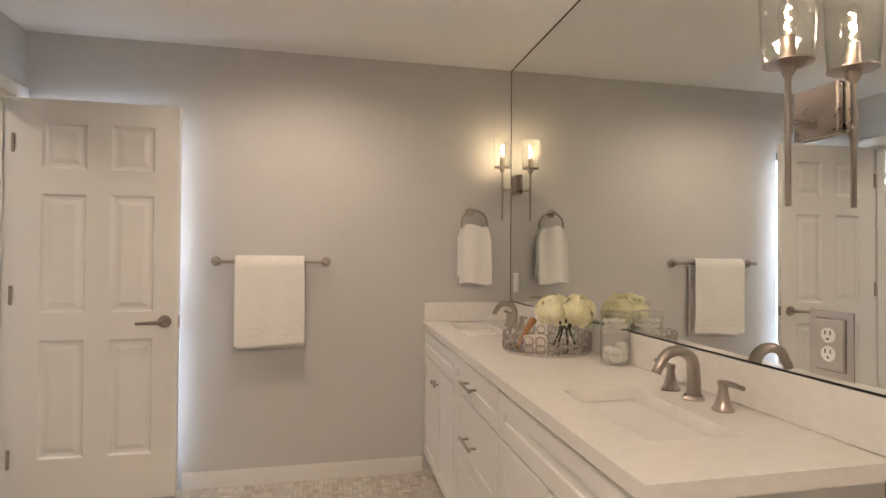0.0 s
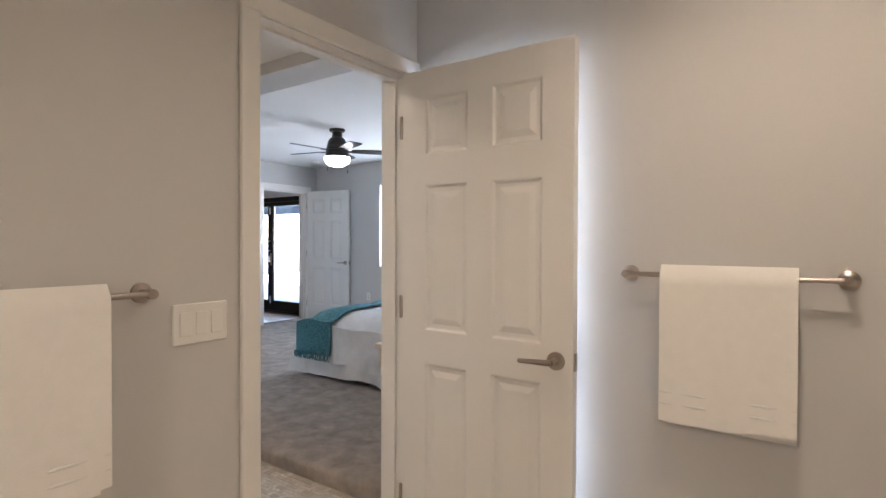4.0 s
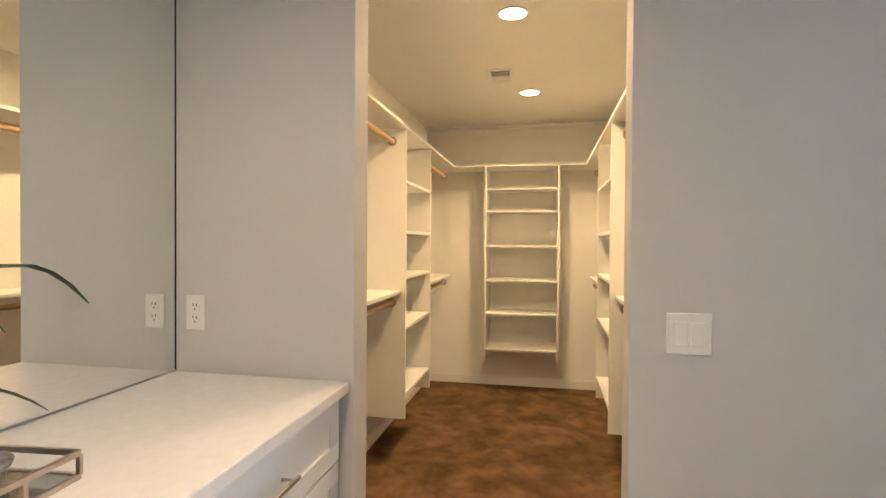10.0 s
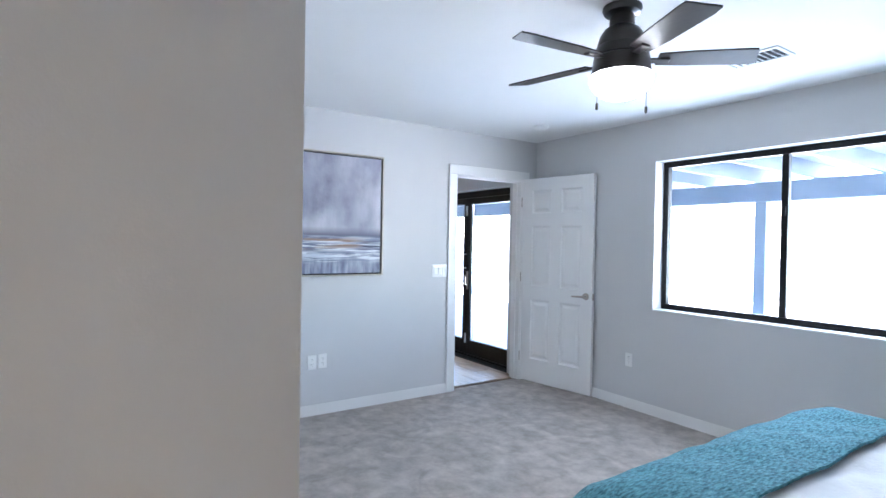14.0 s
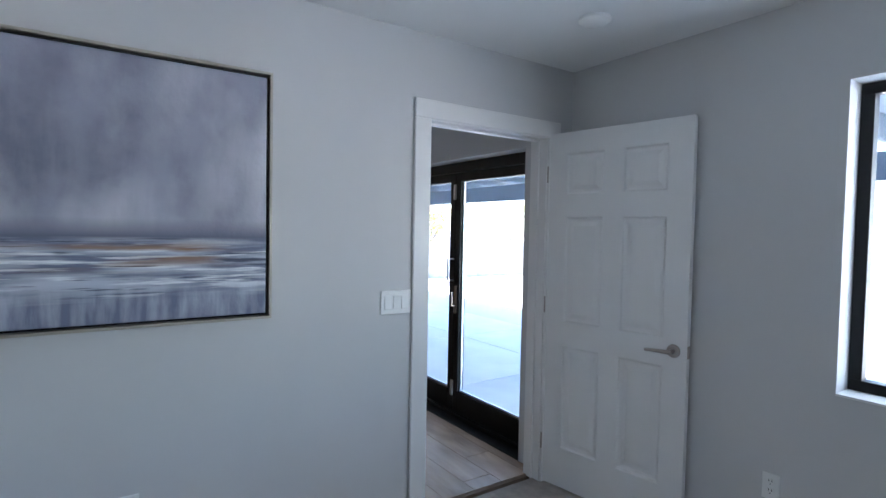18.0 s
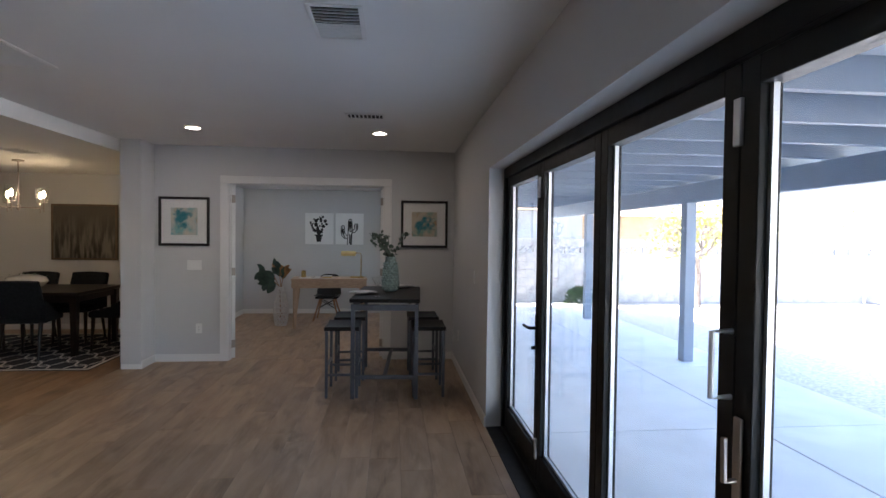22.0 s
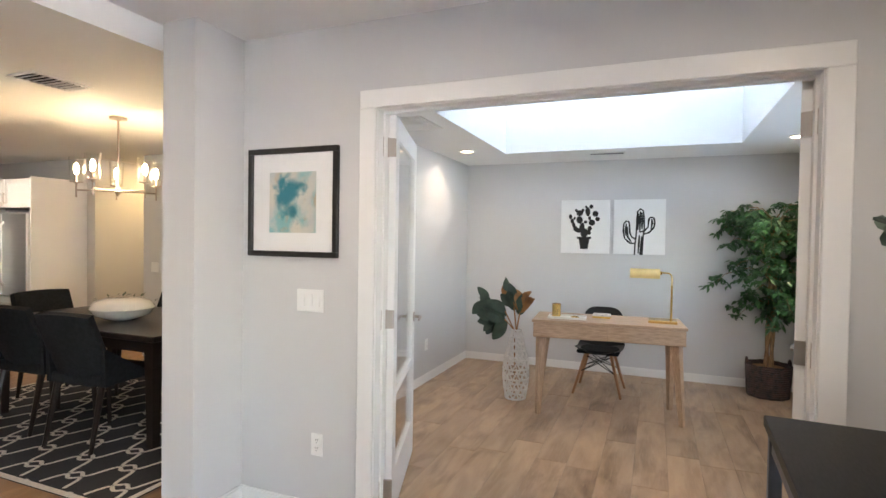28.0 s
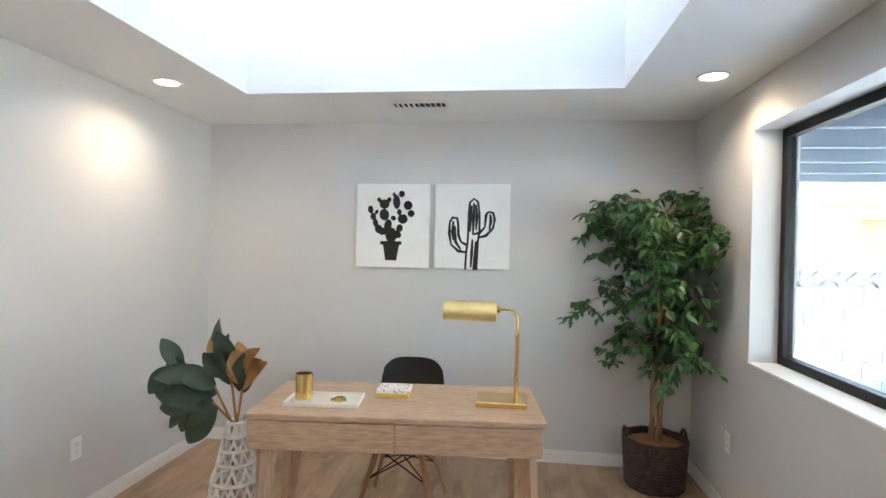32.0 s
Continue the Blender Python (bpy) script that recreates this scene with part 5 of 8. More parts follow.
part("mattress", box(bx0 + 0.07, bx1, by0 + 0.07, by1 - 0.07, 0.22, bz - 0.07, 0.08, 4), LINEN, bed)


def drape(x0, x1, lift, drop, wave, seed, foot=True, nx=40, ny=60, droop=0.03):
    """Cloth over the bed from x0 to x1: hangs over both sides and, where it reaches the foot, over the end."""
    wy = by1 - by0
    total = wy + 2 * drop

    def across(s):
        # profile round the bed's side: returns y and z
        if s < drop:
            return by0 - lift - 0.02, bz + lift - 0.08 - (drop - s)
        if s > drop + wy:
            return by1 + lift + 0.02, bz + lift - 0.08 - (s - drop - wy)
        e = min(s - drop, drop + wy - s)
        return by0 + (s - drop), bz + lift - 0.08 * max(0, 1 - e / 0.24) ** 2

    def f(i, j):
        s = j * total
        y, z = across(s)
        length = (x1 - x0) + (drop if foot else 0)
        d = i * length
        if foot and d < drop:
            x = x0 - lift - 0.02
            zz = bz + lift - 0.08 - (drop - d)
            z = min(z, zz)
            if min(s, total - s) < drop:
                k = min(s, total - s) / drop
                x = x0 - 0.02 + 0.05 * (1 - k)
        else:
            x = x0 + (d - (drop if foot else 0))
        if d >= (drop if foot else 0):
            z -= 0.07 * max(0, 1 - (x - bx0) / 0.24) ** 2 * (1 if abs(y) < by1 else 0.6)
        side = max(0.0, (bz - 0.08 - z) / max(drop, 0.01))
        n = noise.noise(Vector((x * 4.1 + seed, y * 4.1, z * 2)))
        n2 = noise.noise(Vector((x * 11 + seed, y * 11, z * 3)))
        out = wave * side * (math.sin(x * 14 + seed) * 0.6 + math.sin(x * 31 + 2 * seed) * 0.3 + n)
        yy = y + (out if y > 0 else -out) * (1 if abs(y) > 0.8 else 0)
        xx = x + (-wave * side * math.sin(y * 15 + seed) if foot and d < drop else 0)
        return (xx, yy, max(0.03, z + 0.018 * n + 0.006 * n2 - droop * side * (0.5 + 0.5 * math.sin(x * 9 + seed))))
    return sheet(bmesh.new(), nx, ny, f)


bm = drape(bx0, bx1, 0.02, 0.44, 0.03, 1.0, True, 60, 90)
part("bed_skirt", thick(bm, 0.006), LINEN, bed, "white ruffled sheet hanging to the floor", True)
bm = drape(bx0 + 0.16, bx1, 0.035, 0.34, 0.035, 9.0, False, 60, 90)
part("duvet", thick(bm, 0.03), LINEN, bed, "thick white duvet", True)
thr = thing("throw_blanket", (-2.41, 5.38, F2), 0, "teal knitted throw blanket across the foot of the bed", "blanket")
bm = drape(bx0 - 0.01, bx0 + 0.44, 0.068, 0.30, 0.035, 9.0, False, 40, 110)
part("cloth", thick(bm, 0.012), TEAL, thr, smooth=True)
bm = bmesh.new()
random.seed(5)
for k in range(60):
    x = bx0 - 0.01 + 0.45 * k / 59
    z = bz + 0.068 - 0.38
    tube(bm, [(x, by0 - 0.11, z), (x + random.uniform(-0.01, 0.01), by0 - 0.115, z - 0.03), (x + random.uniform(-0.015, 0.015), by0 - 0.11, z - 0.06)], 0.003, 4)
part("fringe", bm, TEAL, thr)

ns = thing("nightstand", (-1.55, 3.85, F2), 0, "cream nightstand with crossed legs beside the bed", "nightstand")
CREAMW = mat("cream_lacquer", (0.62, 0.55, 0.42), 0.4, 0, 0.05, 5)
part("top", box(-0.28, 0.28, -0.2, 0.2, 0.56, 0.59, 0.004), CREAMW, ns)
part("drawer", box(-0.26, 0.26, -0.18, 0.18, 0.44, 0.56, 0.004), CREAMW, ns)
for s in (-1, 1):
    bm = bmesh.new()
    for q in (-1, 1):
        tube(bm, [(q * 0.23, s * 0.15, 0.0), (-q * 0.23, s * 0.15, 0.44)], 0.016, 6)
    part("crossed_leg", bm, DARKW, ns)

ZONE.xy = FAMILY

# ---- folding glass door ----
fd = thing("door_folding", label="black folding glass door of four panels to the patio", category="door", kind="structure")
X0, X1, Z0, Z1 = -9.97, -6.302, F2 - 0.008, 2.088
YF = 6.985
bm = bmesh.new()
for a in ((X0, X1, Z0, Z0 + 0.03), (X0, X1, Z1 - 0.075, Z1), (X0, X0 + 0.05, Z0 + 0.03, Z1 - 0.075), (X1 - 0.05, X1, Z0 + 0.03, Z1 - 0.075)):
    bx(bm, a[0], a[1], YF, YF + 0.1, a[2], a[3], 0.002)
part("frame", bm, BLACKM, fd)
EDGES = [X0 + 0.05, -9.03, -8.13, -7.24, X1 - 0.05]
for k in range(4):
    a, b = EDGES[k], EDGES[k + 1]
    z0, z1, s = Z0 + 0.032, Z1 - 0.077, 0.068
    pnl = part("panel", box(a + 0.002, a + s, YF + 0.02, YF + 0.08, z0, z1, 0.002), BLACKM, fd)
    bm = bmesh.new()
    for q in ((b - s, b - 0.002, z0, z1), (a + s, b - s, z0, z0 + 0.165), (a + s, b - s, z1 - 0.07, z1)):
        bx(bm, q[0], q[1], YF + 0.02, YF + 0.08, q[2], q[3], 0.002)
    part("rails", bm, BLACKM, pnl)
    bm = bmesh.new()
    for q in ((a + s, a + s + 0.012), (b - s - 0.012, b - s)):
        bx(bm, q[0], q[1], YF + 0.046, YF + 0.062, z0 + 0.165, z1 - 0.07)
    bx(bm, a + s + 0.012, b - s - 0.012, YF + 0.046, YF + 0.062, z0 + 0.165, z0 + 0.177)
    part("spacer", bm, SILVER, pnl)
    g = part("pane", box(a + s, b - s, YF + 0.048, YF + 0.054, z0 + 0.165, z1 - 0.07), GLASS, pnl)
    g.visible_shadow = False
for k, z in ((1, 1.05), (3, 1.02)):
    xm = EDGES[k]
    bm = bmesh.new()
    if k == 1:
        cy(bm, (xm - 0.03, YF + 0.02, 1.02), (xm - 0.03, YF - 0.03, 1.02), 0.01, seg=10)
        tube(bm, [(xm - 0.03, YF - 0.03, 1.02), (xm - 0.09, YF - 0.035, 1.022), (xm - 0.15, YF - 0.03, 1.02)], 0.009, 8)
        bx(bm, xm - 0.05, xm - 0.012, YF + 0.012, YF + 0.02, 0.86, 1.10, 0.003)
        cy(bm, (xm - 0.03, YF + 0.02, 0.90), (xm - 0.03, YF - 0.012, 0.90), 0.012, seg=10)
        part("lever", bm, BLACKM, fd, "black lever handle", True)
    else:
        tube(bm, [(xm - 0.012, YF + 0.02, 1.33), (xm - 0.012, YF - 0.035, 1.33), (xm - 0.012, YF - 0.035, 1.16), (xm - 0.012, YF + 0.02, 1.16)], 0.008, 8)
        part("pull_handle", bm, SILVER, fd, "satin steel pull handle", True)
        bm = bmesh.new()
        bx(bm, xm + 0.012, xm + 0.044, YF + 0.01, YF + 0.02, 0.90, 1.12, 0.003)
        tube(bm, [(xm + 0.028, YF + 0.01, 0.96), (xm + 0.028, YF - 0.02, 0.96), (xm + 0.028, YF - 0.022, 1.07)], 0.008, 8)
        part("lock_handle", bm, NICKEL, fd, smooth=True)
    for zz in (0.3, 1.86):
        part("hinge", box(xm - 0.014, xm + 0.014, YF + 0.008, YF + 0.02, zz - 0.06, zz + 0.06, 0.002), SILVER, fd)
bm = bmesh.new()
bx(bm, X0, X1, 6.872, YF, Z0 - 0.01, F2 + 0.002)
structure("threshold", bm, BLACKM, "black aluminium door threshold")

# ---- french doors of the office ----
def french_door(hinge, rz, w, flip, label):
    d = thing("french_door", (*hinge, F2), rz, label, "door", kind="structure")
    s, t, h = 0.105, 0.036, 2.045
    bm = bmesh.new()
    for a in ((0, s, 0.012, h), (w - s, w, 0.012, h), (s, w - s, 0.012, 0.24), (s, w - s, h - 0.11, h), (s, w - s, 0.62, 0.66)):
        bx(bm, a[0], a[1], -t / 2, t / 2, a[2], a[3], 0.002)
    part("leaf", bm, DOORM, d)
    for a, b in ((0.24, 0.62), (0.66, h - 0.11)):
        g = part("pane", box(s, w - s, -0.003, 0.003, a, b), GLASS, d)
        g.visible_shadow = False
    for sg in (-1, 1):
        bm = bmesh.new()
        xc, zc, y = w - 0.055, 0.92, sg * t / 2
        cy(bm, (xc, y, zc), (xc, y + sg * 0.008, zc), 0.031, seg=20)
        cy(bm, (xc, y, zc), (xc, y + sg * 0.045, zc), 0.010, seg=10)
        tube(bm, [(xc, y + sg * 0.045, zc), (xc - 0.05, y + sg * 0.05, zc), (xc - 0.115, y + sg * 0.047, zc - 0.003)], [0.010, 0.009, 0.007], 8)
        part("handle", bm, NICKEL, d, "brushed nickel lever", True)
    for z in (0.18, 1.03, 1.88):
        bm = bmesh.new()
        bx(bm, -0.004, 0.0, -t / 2, t / 2, z - 0.045, z + 0.045)
        bx(bm, -0.012, -0.004, flip * 0.018 - 0.03, flip * 0.018 + 0.03, z - 0.045, z + 0.045)
        cy(bm, (-0.006, flip * (t / 2 + 0.004), z - 0.048), (-0.006, flip * (t / 2 + 0.004), z + 0.048), 0.007, seg=10)
        part("hinge", bm, NICKEL, d)
    return d


french_door((-12.345, 4.285), 198.5, 0.885, 1, "white glazed french door standing open into the office")
french_door((-12.345, 6.008), 165, 0.885, -1, "white glazed french door standing open into the office")

# ---- framed prints beside the office door ----
BLACKF = mat("black_picture_frame", (0.014, 0.012, 0.011), 0.35, 0, 0.1, 10)
MATB = mat("picture_mount_white", (0.80, 0.79, 0.77), 0.7, 0, 0.01, 5)


def wash(seed, cols, pools):
    def build(nt, b, tc):
        a = mixc(nt, noise_fac(nt, tc, 6 + seed, (1, 1, 1.2), 0.40, 0.62), cols[0], cols[1])
        a = mixc(nt, noise_fac(nt, tc, 4.2 + seed * 0.3, (1.3, 1, 1), 0.50, 0.60, 8), a, cols[2])
        a = mixc(nt, noise_fac(nt, tc, 9 + seed, (1, 1, 1), 0.56, 0.68, 8), a, cols[3])
        for cx, cz, reach in pools:
            far = nt.nodes.new("ShaderNodeVectorMath")
            far.operation = "DISTANCE"
            far.inputs[1].default_value = (cx, -0.0135, cz)
            nt.links.new(tc.outputs["Object"], far.inputs[0])
            edge = nt.nodes.new("ShaderNodeMath")
            edge.operation = "MULTIPLY_ADD"
            nt.links.new(noise_fac(nt, tc, 17 + seed, (1, 1, 1), 0.3, 0.7, 6), edge.inputs[0])
            edge.inputs[1].default_value = 0.09
            nt.links.new(far.outputs["Value"], edge.inputs[2])
            fall = nt.nodes.new("ShaderNodeMapRange")
            fall.inputs["From Min"].default_value, fall.inputs["From Max"].default_value = reach + 0.05, reach
            nt.links.new(edge.outputs["Value"], fall.inputs["Value"])
            a = mixc(nt, fall.outputs["Result"], a, (0.03, 0.22, 0.27))
        nt.links.new(a, b.inputs["Base Color"])
        b.inputs["Roughness"].default_value = 0.7
    return build


PR1 = art_nodes("teal_watercolour", wash(1.0, ((0.62, 0.58, 0.48), (0.50, 0.52, 0.50), (0.22, 0.46, 0.46), (0.47, 0.38, 0.26)), ((-0.035, 0.06, 0.095), (-0.015, -0.03, 0.06), (0.03, 0.07, 0.05))))
PR2 = art_nodes("green_watercolour", wash(2.7, ((0.60, 0.52, 0.40), (0.50, 0.44, 0.34), (0.22, 0.40, 0.34), (0.46, 0.30, 0.18)), ((-0.05, -0.02, 0.075), (0.05, 0.0, 0.07), (0.0, 0.06, 0.05))))


def framed(loc, rz, w, h, art, aw, ah, label, rim=0.028, frm=BLACKF):
    p = thing("framed_print", loc, rz, label, "picture", "framed prints")
    bm = bmesh.new()
    for a in ((-w / 2, w / 2, -h / 2, -h / 2 + rim), (-w / 2, w / 2, h / 2 - rim, h / 2), (-w / 2, -w / 2 + rim, -h / 2 + rim, h / 2 - rim), (w / 2 - rim, w / 2, -h / 2 + rim, h / 2 - rim)):
        bx(bm, a[0], a[1], -0.028, -0.002, a[2], a[3], 0.003)
    part("frame", bm, frm, p)
    part("mount", box(-w / 2 + rim, w / 2 - rim, -0.012, -0.003, -h / 2 + rim, h / 2 - rim), MATB, p)
    part("print", box(-aw / 2, aw / 2, -0.0135, -0.0125, -ah / 2, ah / 2), art, p)
    g = part("glazing", box(-w / 2 + rim, w / 2 - rim, -0.021, -0.019, -h / 2 + rim, h / 2 - rim), GLASS, p)
    g.visible_shadow = False
    return p


framed((-12.244, 3.771, 1.698), 90, 0.555, 0.557, PR1, 0.29, 0.31, "teal abstract watercolour in a black frame with white mount")
framed((-12.244, 6.513, 1.703), 90, 0.555, 0.557, PR2, 0.30, 0.29, "green abstract watercolour in a black frame with white mount")
switch_plate((-12.244, 3.88, 1.20), 90, 3, "white triple rocker switch plate beside the office door")
outlet((-12.244, 3.93, 0.47), 90, "white low wall outlet beside the office door")
switch_plate((-10.60, 6.869, 1.20), 0, 1, "white single rocker switch plate beside the folding door")
outlet((-11.69, 6.869, 0.47), 0, "white low wall outlet behind the bar table")

DAYL = (1.0, 0.86, 0.70)
downlight(-11.19, 4.244, 2.565, 0.8, DAYL)
downlight(-11.19, 6.0, 2.565, 0.8, DAYL)
downlight(-10.48, 2.46, 2.435, 1.1, DAYL)
downlight(-13.2, -1.15, 2.435, 1.9, DAYL)
downlight(-15.0, -0.45, 2.435, 0.9, (1.0, 0.68, 0.30))
vent(-8.52, 5.87, 2.565, 0.40, 0.25, 0, 10)
vent(-10.46, 5.90, 2.565, 0.33, 0.18, 90, 8)
# paler tone for the shade behind the grilles' slats
RETG = mat("return_grille_shade", (0.16, 0.16, 0.16), 0.7, 0, 0.05, 10)
vent(-9.05, 3.72, 2.565, 0.75, 0.75, 0, 30, "large white return air grille in the ceiling", RETG)
vent(-12.09, 2.10, 2.435, 0.36, 0.24, 0, 8)

# ---- bar table with stools ----
GUN = mat("gunmetal_steel", (0.115, 0.125, 0.15), 0.38, 0.6, 0.06, 10)
TOPB = mat("black_wood_top", (0.014, 0.012, 0.011), 0.42, 0, 0.2, 7, 0.03, 60, stretch=(2, 20, 20), spec=0.22)
bt = thing("bar_table", (-11.29, 6.105, F2), -3, "bar table with black wood top on gunmetal steel legs", "table")
part("tabletop", box(-0.60, 0.60, -0.315, 0.315, 0.872, 0.905, 0.003), TOPB, bt)
for sx in (-1, 1):
    for sy in (-1, 1):
        part("leg", box(sx * 0.575 - 0.018, sx * 0.575 + 0.018, sy * 0.285 - 0.018, sy * 0.285 + 0.018, 0.0, 0.855, 0.002), GUN, bt)
        bm = bmesh.new()
        cy(bm, (sx * 0.5, sy * 0.22, 0.853), (sx * 0.5, sy * 0.22, 0.873), 0.012, seg=10)
        part("spacer", bm, BLACKM, bt)
    part("apron", box(sx * 0.575 - 0.012, sx * 0.575 + 0.012, -0.267, 0.267, 0.80, 0.853, 0.002), GUN, bt)
    part("stretcher", box(sx * 0.575 - 0.016, sx * 0.575 + 0.016, -0.267, 0.267, 0.18, 0.216, 0.002), GUN, bt)
for sy in (-1, 1):
    part("apron", box(-0.557, 0.557, sy * 0.285 - 0.012, sy * 0.285 + 0.012, 0.80, 0.853, 0.002), GUN, bt)
part("footrest", box(-0.559, 0.559, -0.016, 0.016, 0.18, 0.214, 0.002), GUN, bt)


def stool(loc, rz):
    s = thing("bar_stool", loc, rz, "backless bar stool with black saddle seat and steel legs", "stool", "stools at the bar table")
    bm = sheet(bmesh.new(), 10, 6, lambda i, j: ((i - 0.5) * 0.42, (j - 0.5) * 0.31, 0.60 + 0.012 * (2 * i - 1) ** 2))
    r = bmesh.ops.extrude_face_region(bm, geom=bm.faces[:])
    bmesh.ops.translate(bm, verts=[v for v in r["geom"] if isinstance(v, bmesh.types.BMVert)], vec=(0, 0, 0.035))
    part("seat", bm, TOPB, s, "black saddle seat")
    for sx in (-1, 1):
        for sy in (-1, 1):
            part("leg", box(sx * 0.19 - 0.013, sx * 0.19 + 0.013, sy * 0.135 - 0.013, sy * 0.135 + 0.013, 0, 0.605, 0.002), GUN, s)
        part("stretcher", box(sx * 0.19 - 0.010, sx * 0.19 + 0.010, -0.122, 0.122, 0.20, 0.222, 0.002), GUN, s)
    for sy in (-1, 1):
        part("stretcher", box(-0.177, 0.177, sy * 0.135 - 0.010, sy * 0.135 + 0.010, 0.27, 0.292, 0.002), GUN, s)
    return s


st = stool((-10.95, 5.69, F2), 0)
for x, y, a in ((-11.52, 5.71, 2), (-10.94, 6.48, -1), (-11.52, 6.46, 1)):
    copy_thing(st, pose(x + ZONE.x, y + ZONE.y, F2, 0, 0, a))

# things on the bar table
TEALG = glass_mat("aqua_glass", (0.62, 0.80, 0.77), 0.05, 1.5)
TEALP = mat("aqua_bubble_glass", (0.34, 0.46, 0.44), 0.12, 0, 0.2, 40, 0.3, 60, coat=0.8)
BT = F2 + 0.905
vs = thing("glass_vase", (-11.33, 6.12, BT), 0, "tall aqua bubble-glass vase with eucalyptus stems", "vase")
bm = bmesh.new()
prof = [(0.0, 0.004), (0.06, 0.004), (0.078, 0.02), (0.085, 0.07), (0.083, 0.13), (0.074, 0.21), (0.061, 0.29), (0.052, 0.335), (0.055, 0.355), (0.050, 0.355), (0.047, 0.335), (0.055, 0.29)]
lathe(bm, prof, seg=28)
part("body", bm, TEALP, vs, smooth=True)
bm = bmesh.new()
for r in range(12):
    z = 0.03 + 0.0235 * r
    rad = 0.086 - 0.10 * max(0, z - 0.09) ** 1.05 - 0.008 * max(0, 0.07 - z) / 0.05
    n = 15
    for k in range(n):
        a = 2 * math.pi * (k + 0.5 * (r % 2)) / n
        blob(bm, (rad * math.cos(a), rad * math.sin(a), z), (0.011, 0.011, 0.0105), 1)
part("beading", bm, TEALP, vs, "rows of raised glass beads", True)
EUC = mat("eucalyptus_leaf", (0.11, 0.15, 0.12), 0.6, 0, 0.3, 12, second=(0.05, 0.08, 0.06))
random.seed(21)
for k in range(7):
    a, ln, up = random.uniform(0, 6.28), random.uniform(0.12, 0.24), random.uniform(0.22, 0.34)
    if k < 3:
        a, ln = math.pi * 1.35 + 0.3 * k, 0.18
    pts = [Vector((0.01 * math.cos(a), 0.01 * math.sin(a), 0.26)), Vector((0.05 * math.cos(a), 0.05 * math.sin(a), 0.40)), Vector((ln * 0.6 * math.cos(a), ln * 0.6 * math.sin(a), 0.27 + up * 0.85)), Vector((ln * math.cos(a), ln * math.sin(a), 0.27 + up))]
    bm = bmesh.new()
    tube(bm, pts, 0.0025, 5)
    stem = part("stem", bm, STEM, vs, smooth=True)
    bm = bmesh.new()
    for q in range(16):
        f = 0.25 + 0.75 * q / 15
        seg = min(2, int(f * 3))
        c = pts[seg].lerp(pts[seg + 1], f * 3 - seg)
        d = Vector((random.uniform(-1, 1), random.uniform(-1, 1), random.uniform(-0.4, 0.6))).normalized()
        c2 = c + d * 0.028
        nrm = Vector((random.uniform(-1, 1), random.uniform(-1, 1), random.uniform(-0.3, 1))).normalized()
        u = (d - nrm * d.dot(nrm)).normalized()
        v = nrm.cross(u)
        r = random.uniform(0.016, 0.026)
        bm.faces.new([bm.verts.new(c2 + r * (math.cos(w * 0.7854) * u + 0.9 * math.sin(w * 0.7854) * v) + nrm * 0.003 * math.cos(w * 1.57)) for w in range(8)])
    part("leaves", bm, EUC, stem)
DISHW = mat("stoneware_white", (0.70, 0.69, 0.66), 0.25, 0, 0.03, 10, coat=0.3)
RIM = mat("stoneware_rim_grey", (0.28, 0.27, 0.26), 0.35, 0, 0.1, 20)
for x, y in ((-11.13, 5.86), (-11.76, 6.24)):
    pl = thing("dinner_plate", (x, y, BT), 0, "white plate stacked on a grey-rimmed plate", "plate", "plates on the bar table")
    bm = bmesh.new()
    lathe(bm, [(0, 0.002), (0.08, 0.002), (0.135, 0.016), (0.136, 0.019), (0.08, 0.008), (0, 0.008)], seg=36)
    part("charger", bm, RIM, pl, smooth=True)
    bm = bmesh.new()
    lathe(bm, [(0, 0.009), (0.075, 0.009), (0.115, 0.022), (0.116, 0.025), (0.075, 0.014), (0, 0.014)], seg=36)
    part("plate", bm, DISHW, pl, smooth=True)
gl = thing("wine_glass", (-10.92, 6.0, BT), 0, "clear stemmed wine glass", "glass")
bm = bmesh.new()
lathe(bm, [(0, 0.001), (0.034, 0.001), (0.034, 0.004), (0.005, 0.012), (0.004, 0.08), (0.02, 0.10), (0.048, 0.155), (0.053, 0.185), (0.0515, 0.185), (0.046, 0.156), (0.018, 0.103), (0, 0.096)], seg=24)
part("glass", bm, THINGLASS, gl, smooth=True).visible_shadow = False

# ---- dining group ----
def rug_build(nt, b, tc):
    mp = nt.nodes.new("ShaderNodeMapping")
    mp.inputs["Scale"].default_value = (1, 1, 1)
    nt.links.new(tc.outputs["Object"], mp.inputs["Vector"])
    n = nt.nodes.new("ShaderNodeTexNoise")
    n.inputs["Scale"].default_value = 180
    nt.links.new(mp.outputs["Vector"], n.inputs["Vector"])
    c = mixc(nt, n.outputs["Fac"], (0.020, 0.020, 0.026), (0.042, 0.042, 0.050))
    nt.links.new(c, b.inputs["Base Color"])
    b.inputs["Roughness"].default_value = 1.0
    bp = nt.nodes.new("ShaderNodeBump")
    bp.inputs["Strength"].default_value, bp.inputs["Distance"].default_value = 0.6, 0.004
    nt.links.new(n.outputs["Fac"], bp.inputs["Height"])
    nt.links.new(bp.outputs["Normal"], b.inputs["Normal"])


